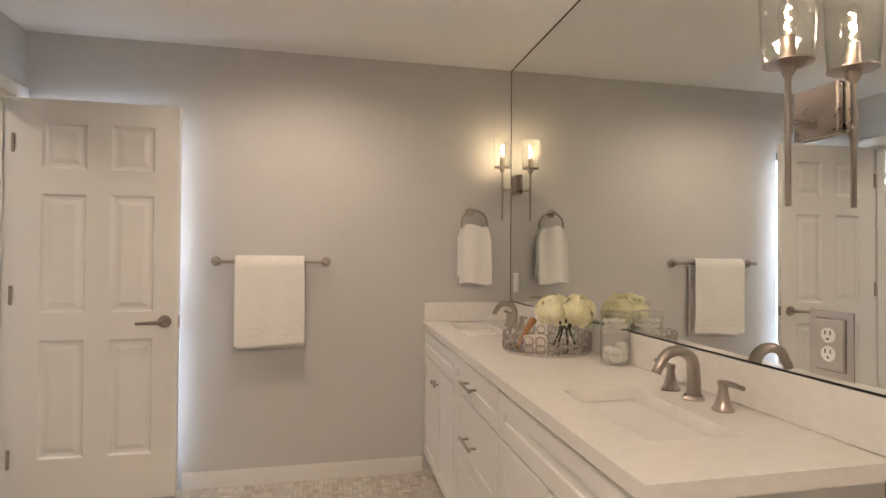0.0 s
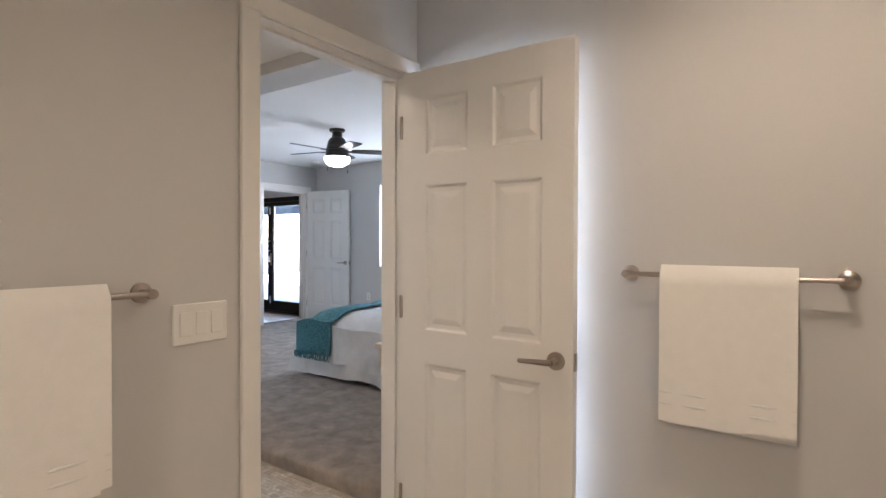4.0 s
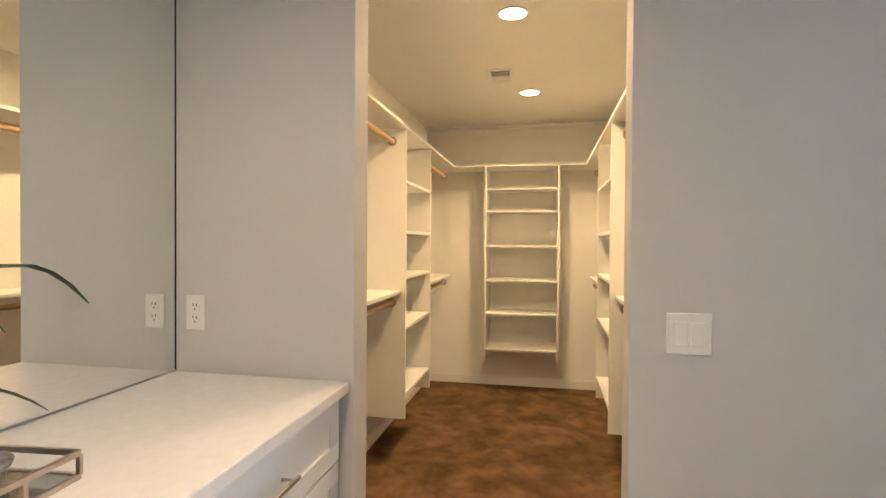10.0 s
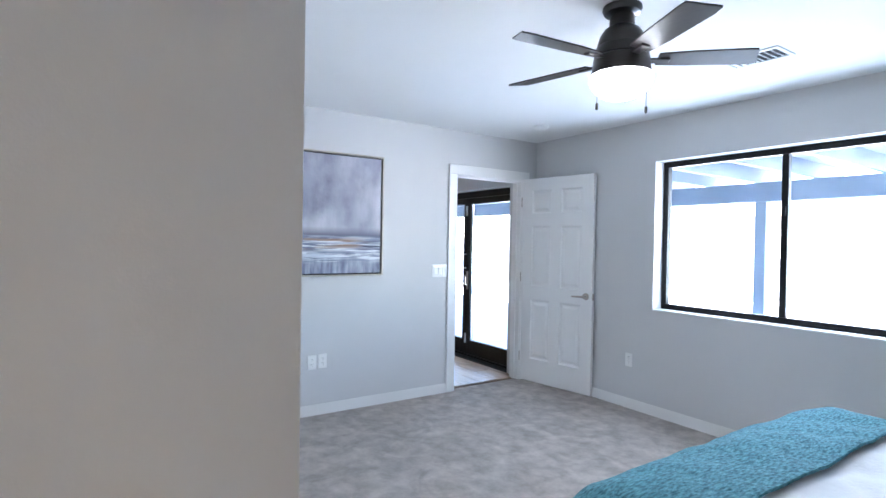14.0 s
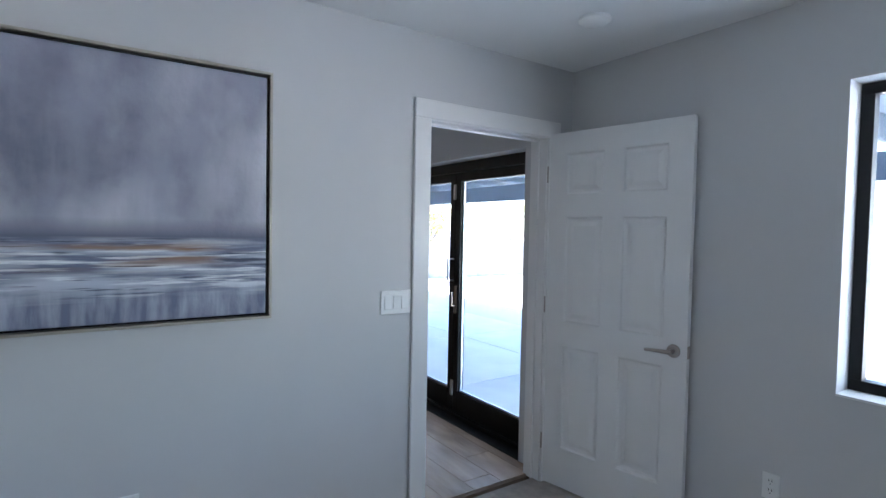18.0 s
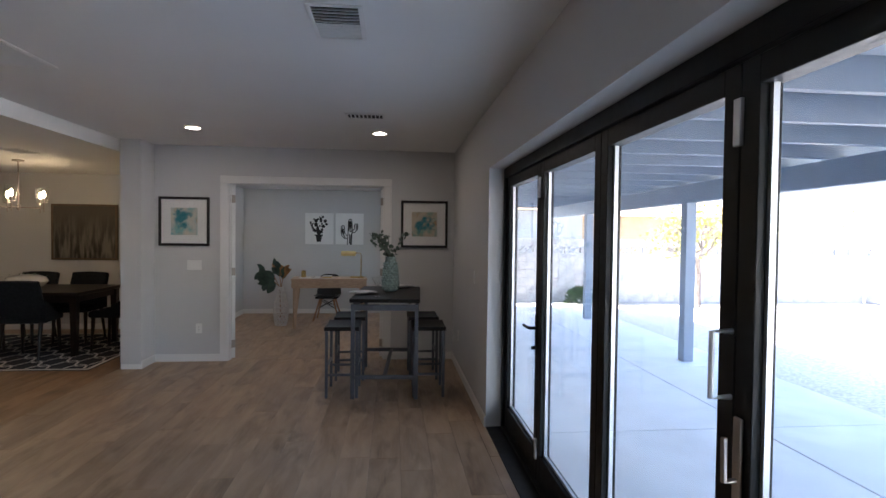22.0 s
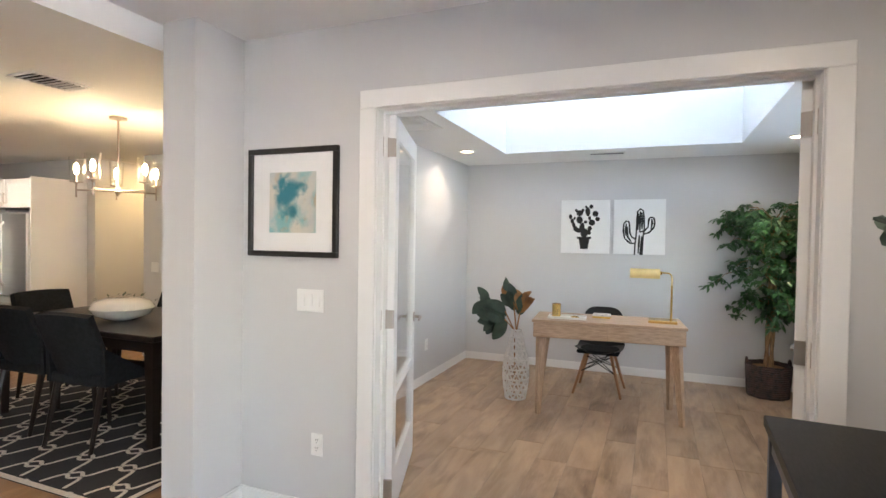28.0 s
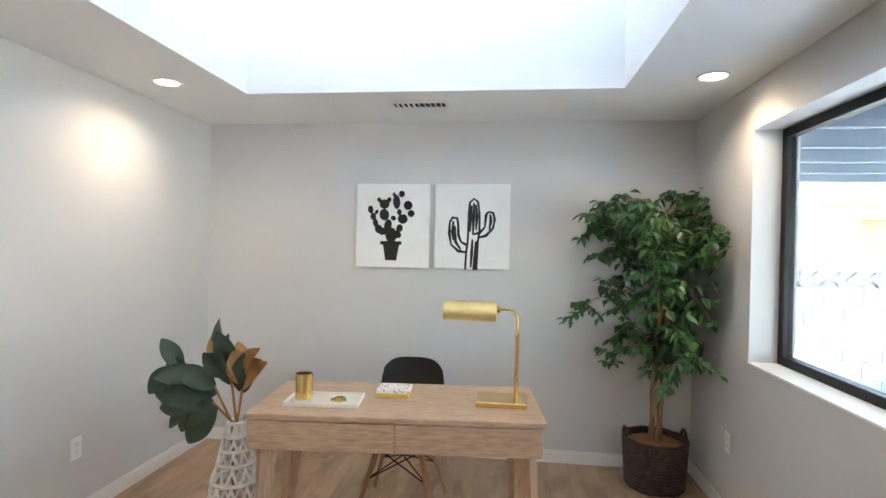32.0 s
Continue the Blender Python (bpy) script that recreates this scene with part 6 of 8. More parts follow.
RUGM = art_nodes("charcoal_rug_pile", rug_build)
RUGL = mat("cream_rug_line", (0.74, 0.70, 0.63), 1.0, 0, 0.08, 60, 0.5, 200)
RX0, RX1, RY0, RY1 = -13.95, -11.87, 0.10, 2.93
rug = thing("area_rug", ((RX0 + RX1) / 2, (RY0 + RY1) / 2, F2), 0, "charcoal rug with cream trellis pattern and border", "rug")
hx, hy = (RX1 - RX0) / 2, (RY1 - RY0) / 2
part("rug_field", box(-hx, hx, -hy, hy, 0.001, 0.010, 0.003), RUGM, rug)
bm = bmesh.new()
for a in ((-hx, hx, -hy, -hy + 0.035), (-hx, hx, hy - 0.035, hy), (-hx, -hx + 0.035, -hy + 0.035, hy - 0.035), (hx - 0.035, hx, -hy + 0.035, hy - 0.035)):
    bx(bm, *a, 0.0095, 0.0125)
part("border", bm, RUGL, rug, "cream border")
bm = bmesh.new()


def ribbon(bm, pts, w, z):
    for p, q in zip(pts, pts[1:]):
        if max(abs(p[0]), abs(q[0])) > hx - 0.03 or max(abs(p[1]), abs(q[1])) > hy - 0.03:
            continue
        d = Vector((q[0] - p[0], q[1] - p[1]))
        if d.length < 1e-6:
            continue
        n = Vector((-d.y, d.x)).normalized() * w / 2
        bm.faces.new([bm.verts.new((p[0] + n.x, p[1] + n.y, z)), bm.verts.new((p[0] - n.x, p[1] - n.y, z)), bm.verts.new((q[0] - n.x, q[1] - n.y, z)), bm.verts.new((q[0] + n.x, q[1] + n.y, z))])


# neighbouring lines swing in opposite phase, so that they meet in necks and open into ogee cells
for k in range(-6, 7):
    pts = []
    for q in range(-145, 146):
        y = q * 0.01
        ph = 2 * math.pi * y / 0.38
        swing = 0.074 * math.tanh(2.6 * math.sin(ph)) + 0.018 * math.sin(3 * ph)
        pts.append((k * 0.19 + (-1) ** k * swing, y))
    ribbon(bm, pts, 0.024, 0.0115 + 0.0004 * (k % 2))
part("trellis", bm, RUGL, rug, "cream trellis lines")

dt = thing("dining_table", (-12.98, 1.60, F2 + 0.010), 0, "dark espresso rectangular dining table", "table")
part("tabletop", box(-0.52, 0.52, -0.90, 0.90, 0.715, 0.755, 0.006), DARKW, dt)
bm = bmesh.new()
for s in (-1, 1):
    bx(bm, s * 0.45 - 0.011, s * 0.45 + 0.011, -0.81, 0.81, 0.63, 0.715)
    bx(bm, -0.44, 0.44, s * 0.82 - 0.011, s * 0.82 + 0.011, 0.63, 0.715)
part("apron", bm, DARKW, dt)
for sx in (-1, 1):
    for sy in (-1, 1):
        bm = bmesh.new()
        cx, cyy = sx * 0.45, sy * 0.82
        cy(bm, (cx, cyy, 0), (cx, cyy, 0.715), 0.038, 0.056, 4)
        bmesh.ops.rotate(bm, verts=bm.verts, cent=(cx, cyy, 0), matrix=Matrix.Rotation(radians(45), 3, "Z"))
        part("leg", bm, DARKW, dt)


def dining_chair(loc, rz):
    c = thing("dining_chair", loc, rz, "charcoal upholstered dining chair with dark wood legs", "chair", "chairs round the dining table")
    part("seat", box(-0.23, 0.23, -0.24, 0.22, 0.41, 0.49, 0.025, 3), CHARCOAL, c)

    def f(i, j):
        x = (i - 0.5) * (0.46 + 0.02 * math.sin(j * 3.1))
        return (x, 0.20 + 0.13 * j + 0.03 * (1 - (2 * i - 1) ** 2) * math.sin(j * 2) - 0.06 * (2 * i - 1) ** 2 * (1 - j), 0.42 + 0.48 * j - 0.015 * (2 * i - 1) ** 2 * j)
    bm = sheet(bmesh.new(), 12, 12, f)
    thick(bm, 0.05)
    part("backrest", bm, CHARCOAL, c, smooth=True)
    for s in (-1, 1):
        bm = bmesh.new()
        g = [bm.verts.new(p) for p in ((s * 0.225, 0.22, 0.42), (s * 0.225, -0.10, 0.47), (s * 0.225, 0.05, 0.56), (s * 0.225, 0.23, 0.68))]
        bm.faces.new(g)
        part("wing", thick(bm, 0.03), CHARCOAL, c)
    for sx in (-1, 1):
        for y, dy in ((-0.19, -0.02), (0.19, 0.09)):
            bm = bmesh.new()
            cy(bm, (sx * 0.20, y + dy, 0), (sx * 0.19, y, 0.43), 0.014, 0.024, 8)
            part("leg", bm, DARKW, c)
    return c


Z = F2 + 0.010
ch = dining_chair((-12.58, 1.27, Z), 274)
for x, y, a in ((-12.54, 1.94, 276), (-13.44, 1.30, 90), (-13.44, 1.95, 91), (-13.0, 0.74, 178), (-12.98, 2.68, 0)):
    copy_thing(ch, pose(x + ZONE.x, y + ZONE.y, Z, 0, 0, a))
POTW = mat("white_glazed_bowl", (0.78, 0.76, 0.72), 0.12, 0, 0.02, 6, coat=0.6)
bo = thing("planter_bowl", (-12.86, 1.68, Z + 0.755), 0, "white oval ceramic bowl with trailing greenery", "vase")
bm = bmesh.new()
lathe(bm, [(0, 0), (0.09, 0.0), (0.19, 0.045), (0.225, 0.095), (0.195, 0.145), (0.12, 0.172), (0.07, 0.175), (0.07, 0.165), (0.11, 0.158)], seg=32)
part("bowl", bm, POTW, bo, smooth=True)
random.seed(33)
bm = bmesh.new()
for k in range(90):
    a, r, z = random.uniform(2.6, 5.2), random.uniform(0.03, 0.24), random.uniform(0.10, 0.22)
    c = Vector((r * math.cos(a), r * math.sin(a), z - 0.25 * r))
    d = Vector((math.cos(a), math.sin(a), random.uniform(-0.5, 0.8))).normalized()
    s = d.cross(Vector((0, 0, 1))).normalized()
    bm.faces.new([bm.verts.new(c), bm.verts.new(c + d * 0.02 + s * 0.008), bm.verts.new(c + d * 0.045), bm.verts.new(c + d * 0.02 - s * 0.008)])
part("foliage", bm, EUC, bo)

cd = thing("chandelier", (-12.90, 1.57, 2.435), 0, "brushed nickel five-arm chandelier with glass shades, lit", "chandelier")
bm = bmesh.new()
lathe(bm, [(0.0, 0), (0.062, 0), (0.062, -0.018), (0.02, -0.024), (0.0075, -0.03), (0.0075, -0.535), (0.018, -0.545), (0.022, -0.575), (0.022, -0.595), (0.006, -0.615), (0, -0.625)], seg=20)
part("stem", bm, NICKEL, cd, smooth=True)
for k in range(5):
    a = radians(20 + 72 * k)
    u = Vector((math.cos(a), math.sin(a), 0))
    bm = bmesh.new()
    tube(bm, [u * 0.02 + Vector((0, 0, -0.580)), u * 0.285 + Vector((0, 0, -0.580))], 0.006, 8)
    lathe(bm, [(0.006, -0.635), (0.006, -0.535), (0.012, -0.525), (0.045, -0.520), (0.045, -0.515), (0.013, -0.510), (0.013, -0.455), (0, -0.455)], u * 0.285, 14)
    arm = part("arm", bm, NICKEL, cd, smooth=True)
    bm = bmesh.new()
    lathe(bm, [(0.046, -0.515), (0.052, -0.325), (0.050, -0.335), (0.040, -0.513)], u * 0.285, 20)
    part("shade", bm, THINGLASS, arm, "clear glass shade", True).visible_shadow = False
    bm = bmesh.new()
    lathe(bm, [(0, -0.455), (0.013, -0.450), (0.018, -0.415), (0.012, -0.385), (0, -0.370)], u * 0.285, 12)
    part("bulb", bm, CHB if k else (CHB := mat("warm_bulb", (1, 0.85, 0.6), 0.4, emit=18, ecol=(1, 0.74, 0.42))), arm, smooth=True)
bulb("chandelier_lamp", (-12.90, 1.57, 2.02), 0.24, (1, 0.72, 0.42), 0.2)


def forest(nt, b, tc):
    a = mixc(nt, noise_fac(nt, tc, 5, (3.5, 1, 0.5), 0.42, 0.60), (0.028, 0.024, 0.02), (0.20, 0.18, 0.15))
    a = mixc(nt, height_fac(nt, tc, -0.3, 0.3), a, (0.10, 0.085, 0.065))
    nt.links.new(a, b.inputs["Base Color"])
    b.inputs["Roughness"].default_value = 0.6


DP = art_nodes("forest_canvas", forest)
pd = thing("painting", (-14.4, 1.52, 1.56), 90, "dark abstract forest painting in a bronze frame", "painting")
part("canvas", box(-0.44, 0.44, -0.03, -0.01, -0.39, 0.39), DP, pd)
bm = bmesh.new()
BRZ = mat("bronze_frame", (0.16, 0.11, 0.07), 0.4, 0.3, 0.1, 10)
for a in ((-0.47, 0.47, -0.42, -0.39), (-0.47, 0.47, 0.39, 0.42), (-0.47, -0.44, -0.39, 0.39), (0.44, 0.47, -0.39, 0.39)):
    bx(bm, a[0], a[1], -0.035, -0.002, a[2], a[3], 0.003)
part("frame", bm, BRZ, pd)
switch_plate((-14.399, 0.14, 1.14), 90, 2, "white double rocker switch plate in the dining room")

# ---- kitchen ----
KX = -13.77
fr = thing("refrigerator", (KX + 0.02, -1.49, F2), 90, "stainless steel french-door refrigerator with dispenser", "refrigerator")
part("body", box(-0.455, 0.455, 0.05, 0.63, 0.03, 1.65, 0.004), GUN, fr)
for s, a, b in ((-1, -0.453, -0.003), (1, 0.003, 0.453)):
    d = part("door", box(a, b, -0.03, 0.046, 0.70, 1.65, 0.012, 2), STEEL, fr)
    bm = bmesh.new()
    xh = s * 0.045
    tube(bm, [(xh, -0.03, 0.82), (xh + s * 0.012, -0.075, 0.86), (xh + s * 0.014, -0.085, 1.16), (xh + s * 0.012, -0.075, 1.50), (xh, -0.03, 1.54)], 0.013, 10)
    part("handle", bm, STEEL, d, smooth=True)
    if s < 0:
        part("dispenser", box(-0.36, -0.16, -0.034, -0.028, 1.0, 1.32, 0.003), BLACKM, d, "black water dispenser")
dr = part("drawer", box(-0.453, 0.453, -0.03, 0.046, 0.06, 0.69, 0.012, 2), STEEL, fr)
bm = bmesh.new()
tube(bm, [(-0.38, -0.03, 0.60), (-0.34, -0.075, 0.61), (0.34, -0.075, 0.61), (0.38, -0.03, 0.60)], 0.013, 10)
part("handle", bm, STEEL, dr, smooth=True)


def kcab(y0, y1, z0, z1, depth, fronts, label, x=KX, toe=False):
    """Kitchen unit facing +x; local u runs from y0 to y1."""
    c = thing("kitchen_cabinet", (x, y0, F2), 90, label, "cabinet", "kitchen cabinets")
    part("body", box(0.001, y1 - y0 - 0.001, 0.0, depth, z0 - F2, z1 - F2), CABM, c)
    if toe:
        part("plinth", box(0.001, y1 - y0 - 0.001, 0.06, depth, 0, z0 - F2), CABM, c)
    for nm, a, b, p, q, h in fronts:
        shaker(nm, c, a, b, p - F2, q - F2, 0.05, handle=h)
    return c


def pulls(c, spots):
    for u, z0, z1 in spots:
        bm = bmesh.new()
        for z in (z0 + 0.015, z1 - 0.015):
            cy(bm, (u, -0.02, z), (u, -0.05, z), 0.004, seg=8)
        cy(bm, (u, -0.05, z0), (u, -0.05, z1), 0.006, seg=8)
        part("handle", bm, NICKEL, c, smooth=True)


c = kcab(-1.955, -1.022, 1.80, 2.13, 0.6, [("door", 0.004, 0.463, 1.803, 2.127, None), ("door", 0.469, 0.929, 1.803, 2.127, None)], "white shaker cabinet above the refrigerator")
pulls(c, ((0.415, 1.75, 1.88), (0.503, 1.75, 1.88)))
o = obj("end_panel", box(-14.379, -13.75, -1.02, -1.0, F2, 2.15), CABM)
tagged(o, "tall white end panel beside the refrigerator", "panel")
kcab(-2.48, -1.96, F2 + 0.1, 0.93, 0.6, [("drawer", 0.004, 0.516, 0.775, 0.925, "bar"), ("door", 0.004, 0.516, F2 + 0.105, 0.767, (0.06, 0.62))], "white shaker base cabinet with a drawer", toe=True)
kcab(-4.88, -3.235, F2 + 0.1, 0.93, 0.6, [("door", 0.004 + 0.41 * k, 0.406 + 0.41 * k, F2 + 0.105, 0.925, None) for k in range(4)], "white shaker base cabinets beside the range", toe=True)
c = kcab(-2.40, -1.96, 1.37, 2.13, 0.35, [("door", 0.004, 0.436, 1.373, 2.127, None)], "white shaker upper cabinet", x=KX - 0.27)
c = kcab(-3.165, -2.405, 1.80, 2.13, 0.35, [("door", 0.004, 0.374, 1.803, 2.127, None), ("door", 0.38, 0.75, 1.803, 2.127, None)], "white shaker upper cabinet above the microwave", x=KX - 0.27)
pulls(c, ((0.34, 1.75, 1.88), (0.415, 1.75, 1.88)))
c = kcab(-4.865, -3.17, 1.37, 2.13, 0.35, [("door", 0.004 + 0.423 * k, 0.42 + 0.423 * k, 1.373, 2.127, None) for k in range(4)], "white shaker upper cabinets", x=KX - 0.27)
pulls(c, ((1.24, 1.33, 1.46), (1.31, 1.33, 1.46), (0.39, 1.33, 1.46)))
GRAN = mat("speckled_granite", (0.38, 0.35, 0.32), 0.2, 0, 0.5, 90, second=(0.12, 0.11, 0.10))
for y0, y1 in ((-2.485, -1.958), (-4.98, -3.23)):
    o = obj("kitchen_countertop", box(-14.379, KX + 0.03, y0, y1, 0.932, 0.965, 0.003), GRAN)
    tagged(o, "speckled granite kitchen countertop", "countertop", "kitchen countertops")
rg = thing("kitchen_range", (KX + 0.01, -2.855, F2), 90, "stainless steel range with black glass oven door", "range")
part("body", box(-0.36, 0.36, 0.02, 0.62, 0.02, 0.86), STEEL, rg)
part("cooktop", box(-0.365, 0.365, -0.01, 0.62, 0.862, 0.885, 0.003), BLACKM, rg, "black glass cooktop")
d = part("oven_door", box(-0.36, 0.36, -0.02, 0.018, 0.22, 0.80, 0.004), BLACKM, rg, "black glass oven door")
part("control_strip", box(-0.36, 0.36, -0.02, 0.018, 0.805, 0.858, 0.004), STEEL, rg)
part("drawer", box(-0.36, 0.36, -0.02, 0.018, 0.03, 0.212, 0.004), STEEL, rg)
bm = bmesh.new()
tube(bm, [(-0.33, -0.02, 0.75), (-0.32, -0.06, 0.755), (0.32, -0.06, 0.755), (0.33, -0.02, 0.75)], 0.012, 8)
part("handle", bm, STEEL, d, smooth=True)
part("backguard", box(-0.365, 0.365, 0.57, 0.62, 0.886, 1.08, 0.01), STEEL, rg)
part("display", box(-0.12, 0.12, 0.563, 0.571, 0.96, 1.04, 0.002), BLACKM, rg)
for u in (-0.3, -0.22, 0.22, 0.3):
    bm = bmesh.new()
    cy(bm, (u, 0.57, 1.0), (u, 0.545, 1.0), 0.022, 0.019, 14)
    part("knob", bm, STEEL, rg)
mw = thing("microwave", (KX - 0.20, -2.79, F2 + 1.33), 90, "stainless over-the-range microwave with black door", "microwave")
part("body", box(-0.375, 0.375, 0.03, 0.40, 0, 0.378), STEEL, mw)
part("door", box(-0.375, 0.20, 0.0, 0.029, 0.002, 0.376, 0.004), BLACKM, mw, "black glass microwave door")
part("control_panel", box(0.205, 0.375, 0.0, 0.029, 0.002, 0.376, 0.004), STEEL, mw)
bm = bmesh.new()
tube(bm, [(0.165, 0.0, 0.05), (0.165, -0.04, 0.07), (0.165, -0.04, 0.31), (0.165, 0.0, 0.33)], 0.010, 8)
part("handle", bm, STEEL, mw, smooth=True)
uc = thing("utensil_crock", (-14.05, -3.42, 0.965), 0, "white crock of wooden kitchen utensils", "crock")
bm = bmesh.new()
lathe(bm, [(0, 0), (0.05, 0), (0.055, 0.01), (0.055, 0.13), (0.05, 0.13), (0.048, 0.02), (0, 0.015)], seg=20)
part("crock", bm, DISHW, uc, smooth=True)
bm = bmesh.new()
for k in range(5):
    a = k * 1.25
    cy(bm, (0.02 * math.cos(a), 0.02 * math.sin(a), 0.02), (0.06 * math.cos(a), 0.06 * math.sin(a), 0.25), 0.006, 0.014, 8)
part("utensils", bm, BRUSHW, uc, smooth=True)

# ---- office ----
slider_window("window_office", -15.18, -13.2, 6.935, 0.985, 2.16, "black aluminium picture window in the office", glazing=GREYGLASS)
structure("window_sill", box(-15.18, -13.2, 6.796, 6.935, 0.978, 0.987), SILL, "white window sill of the office window")
for x, y in ((-15.01, 3.726), (-15.07, 6.56), (-13.25, 3.75), (-13.25, 6.5)):
    downlight(x, y, 2.40, 1.6, (1.0, 0.80, 0.56), 155, 1.0)
vent(-15.52, 5.03, 2.40, 0.36, 0.14, 90, 9)
vent(-13.68, 3.70, 2.40, 0.44, 0.44, 0, 22, "white return air grille in the office ceiling", RETG)
outlet((-14.80, 3.401, 0.463), 180, "white low wall outlet in the office")
outlet((-15.39, 6.799, 0.50), 0, "white low wall outlet under the office window")

dk = thing("desk", (-14.61, 5.135, F2), 95, "light oak writing desk with drawers and tapered legs", "desk")
part("top", box(-0.59, 0.59, -0.26, 0.26, 0.757, 0.78, 0.003), OAK, dk)
part("case", box(-0.58, 0.58, -0.245, 0.25, 0.635, 0.757, 0.002), OAK, dk)
for a, b in ((-0.575, 0.0), (0.004, 0.575)):
    part("drawer_front", box(a + 0.002, b - 0.002, -0.256, -0.2455, 0.64, 0.753, 0.002), OAK, dk)
for sx in (-1, 1):
    for sy in (-1, 1):
        bm = bmesh.new()
        cx, cyy = sx * 0.52, sy * 0.19
        cy(bm, (cx + sx * 0.045, cyy + sy * 0.03, 0), (cx, cyy, 0.635), 0.024, 0.045, 4)
        bmesh.ops.rotate(bm, verts=bm.verts, cent=(cx, cyy, 0), matrix=Matrix.Rotation(radians(45), 3, "Z"))
        part("leg", bm, OAKLEG, dk)
    part("side_rail", box(sx * 0.53 - 0.012, sx * 0.53 + 0.012, -0.18, 0.18, 0.6, 0.635, 0.002), OAK, dk)
DZ = F2 + 0.78

BLACKP = mat("black_plastic", (0.012, 0.012, 0.013), 0.4, 0, 0.06, 10)
BEECH = mat("beech_dowel", (0.42, 0.22, 0.11), 0.45, 0, 0.12, 8, stretch=(20, 20, 2))
oc = thing("desk_chair", (-15.22, 5.03, F2), 88, "black moulded shell chair on wooden dowel legs", "chair")


def shell(i, j):
    u = 2 * i - 1
    w = 0.215 - 0.06 * max(0, j - 0.5)
    if j < 0.5:
        q = j / 0.5
        y, z = -0.22 + 0.40 * q, 0.395 - 0.03 * math.sin(q * 3.0)
    else:
        q = (j - 0.5) / 0.5
        y, z = 0.18 + 0.10 * math.sin(q * 1.5), 0.39 + 0.385 * q
    edge = 1 - 0.10 * max(0, q - 0.6) ** 1.2 if j > 0.5 else 1 - 0.18 * max(0, 0.35 - q)
    return (u * w * edge, y - (0.06 * u * u if j > 0.5 else 0), z + (0.055 * u * u if j <= 0.5 else 0.03 * u * u * (1 - q)) - (0.06 * abs(u) ** 5 * q if j > 0.5 else 0))


bm = sheet(bmesh.new(), 16, 24, shell)
part("seat_shell", thick(bm, 0.009), BLACKP, oc, smooth=True)
part("cushion", box(-0.19, 0.19, -0.19, 0.15, 0.382, 0.412, 0.014, 2), CHARCOAL, oc)
for sx in (-1, 1):
    for sy in (-1, 1):
        bm = bmesh.new()
        cy(bm, (sx * 0.215, sy * 0.20, 0), (sx * 0.115, sy * 0.10, 0.366), 0.011, 0.017, 10)
        part("leg", bm, BEECH, oc, smooth=True)
bm = bmesh.new()
for a, b in (((-1, -1), (1, 1)), ((-1, 1), (1, -1)), ((-1, -1), (1, -1)), ((-1, 1), (1, 1))):
    tube(bm, [(a[0] * 0.165, a[1] * 0.15, 0.20), (b[0] * 0.115, b[1] * 0.10, 0.35)], 0.004, 5)
    tube(bm, [(b[0] * 0.165, b[1] * 0.15, 0.20), (a[0] * 0.115, a[1] * 0.10, 0.35)], 0.004, 5)
part("wire_brace", bm, BLACKM, oc)

dl = thing("desk_lamp", (-14.65, 5.585, DZ), 0, "brass pharmacy desk lamp on a square base", "lamp")
part("base", box(-0.065, 0.10, -0.125, 0.09, 0.001, 0.024, 0.004), BRASS, dl)
bm = bmesh.new()
lathe(bm, [(0.012, 0.024), (0.012, 0.03), (0.0085, 0.034), (0.0085, 0.28), (0.0105, 0.285), (0.0105, 0.30), (0.006, 0.303), (0.006, 0.365)], (0, 0.045, 0), 14)
tube(bm, [(0, 0.045, 0.36), (0, 0.04, 0.385), (0, 0.022, 0.40), (0, -0.02, 0.402), (0, -0.035, 0.402)], 0.006, 8)
cy(bm, (0, -0.03, 0.40), (0, -0.045, 0.40), 0.014, seg=12)
part("pole", bm, BRASS, dl, smooth=True)
bm = bmesh.new()
pts = [(0.058 * math.cos(radians(a)), 0.058 * math.sin(radians(a))) for a in range(-20, 201, 20)]
v0 = [bm.verts.new((x, -0.275, 0.375 + z)) for x, z in pts]
v1 = [bm.verts.new((x, -0.045, 0.375 + z)) for x, z in pts]
for k in range(len(pts) - 1):
    bm.faces.new((v0[k], v0[k + 1], v1[k + 1], v1[k]))
bm.faces.new(v0), bm.faces.new(v1)
part("shade", bm, mat("brushed_gold", (0.86, 0.66, 0.30), 0.42, 1.0, 0.04, 12), dl, "brushed gold trough shade", True)

cu = thing("brass_cup", (-14.50, 4.735, DZ + 0.014), 0, "polished brass pencil cup on the desk tray", "cup")
bm = bmesh.new()
lathe(bm, [(0, 0.0), (0.036, 0.0), (0.036, 0.105), (0.033, 0.105), (0.033, 0.004), (0, 0.004)], seg=28)
part("cup", bm, BRASS, cu, smooth=True)
WDISH = mat("white_enamel", (0.78, 0.76, 0.70), 0.3, 0, 0.02, 8)
dtray = thing("desk_tray", (-14.51, 4.825, DZ), 95, "white rectangular desk tray with gold charm", "tray")
bm = box(-0.155, 0.155, -0.085, 0.085, 0.001, 0.007, 0.002)
for a in ((-0.155, 0.155, -0.085, -0.078), (-0.155, 0.155, 0.078, 0.085), (-0.155, -0.148, -0.078, 0.078), (0.148, 0.155, -0.078, 0.078)):
    bx(bm, *a, 0.006, 0.018, 0.001)
part("tray", bm, WDISH, dtray)
bm = bmesh.new()
random.seed(4)
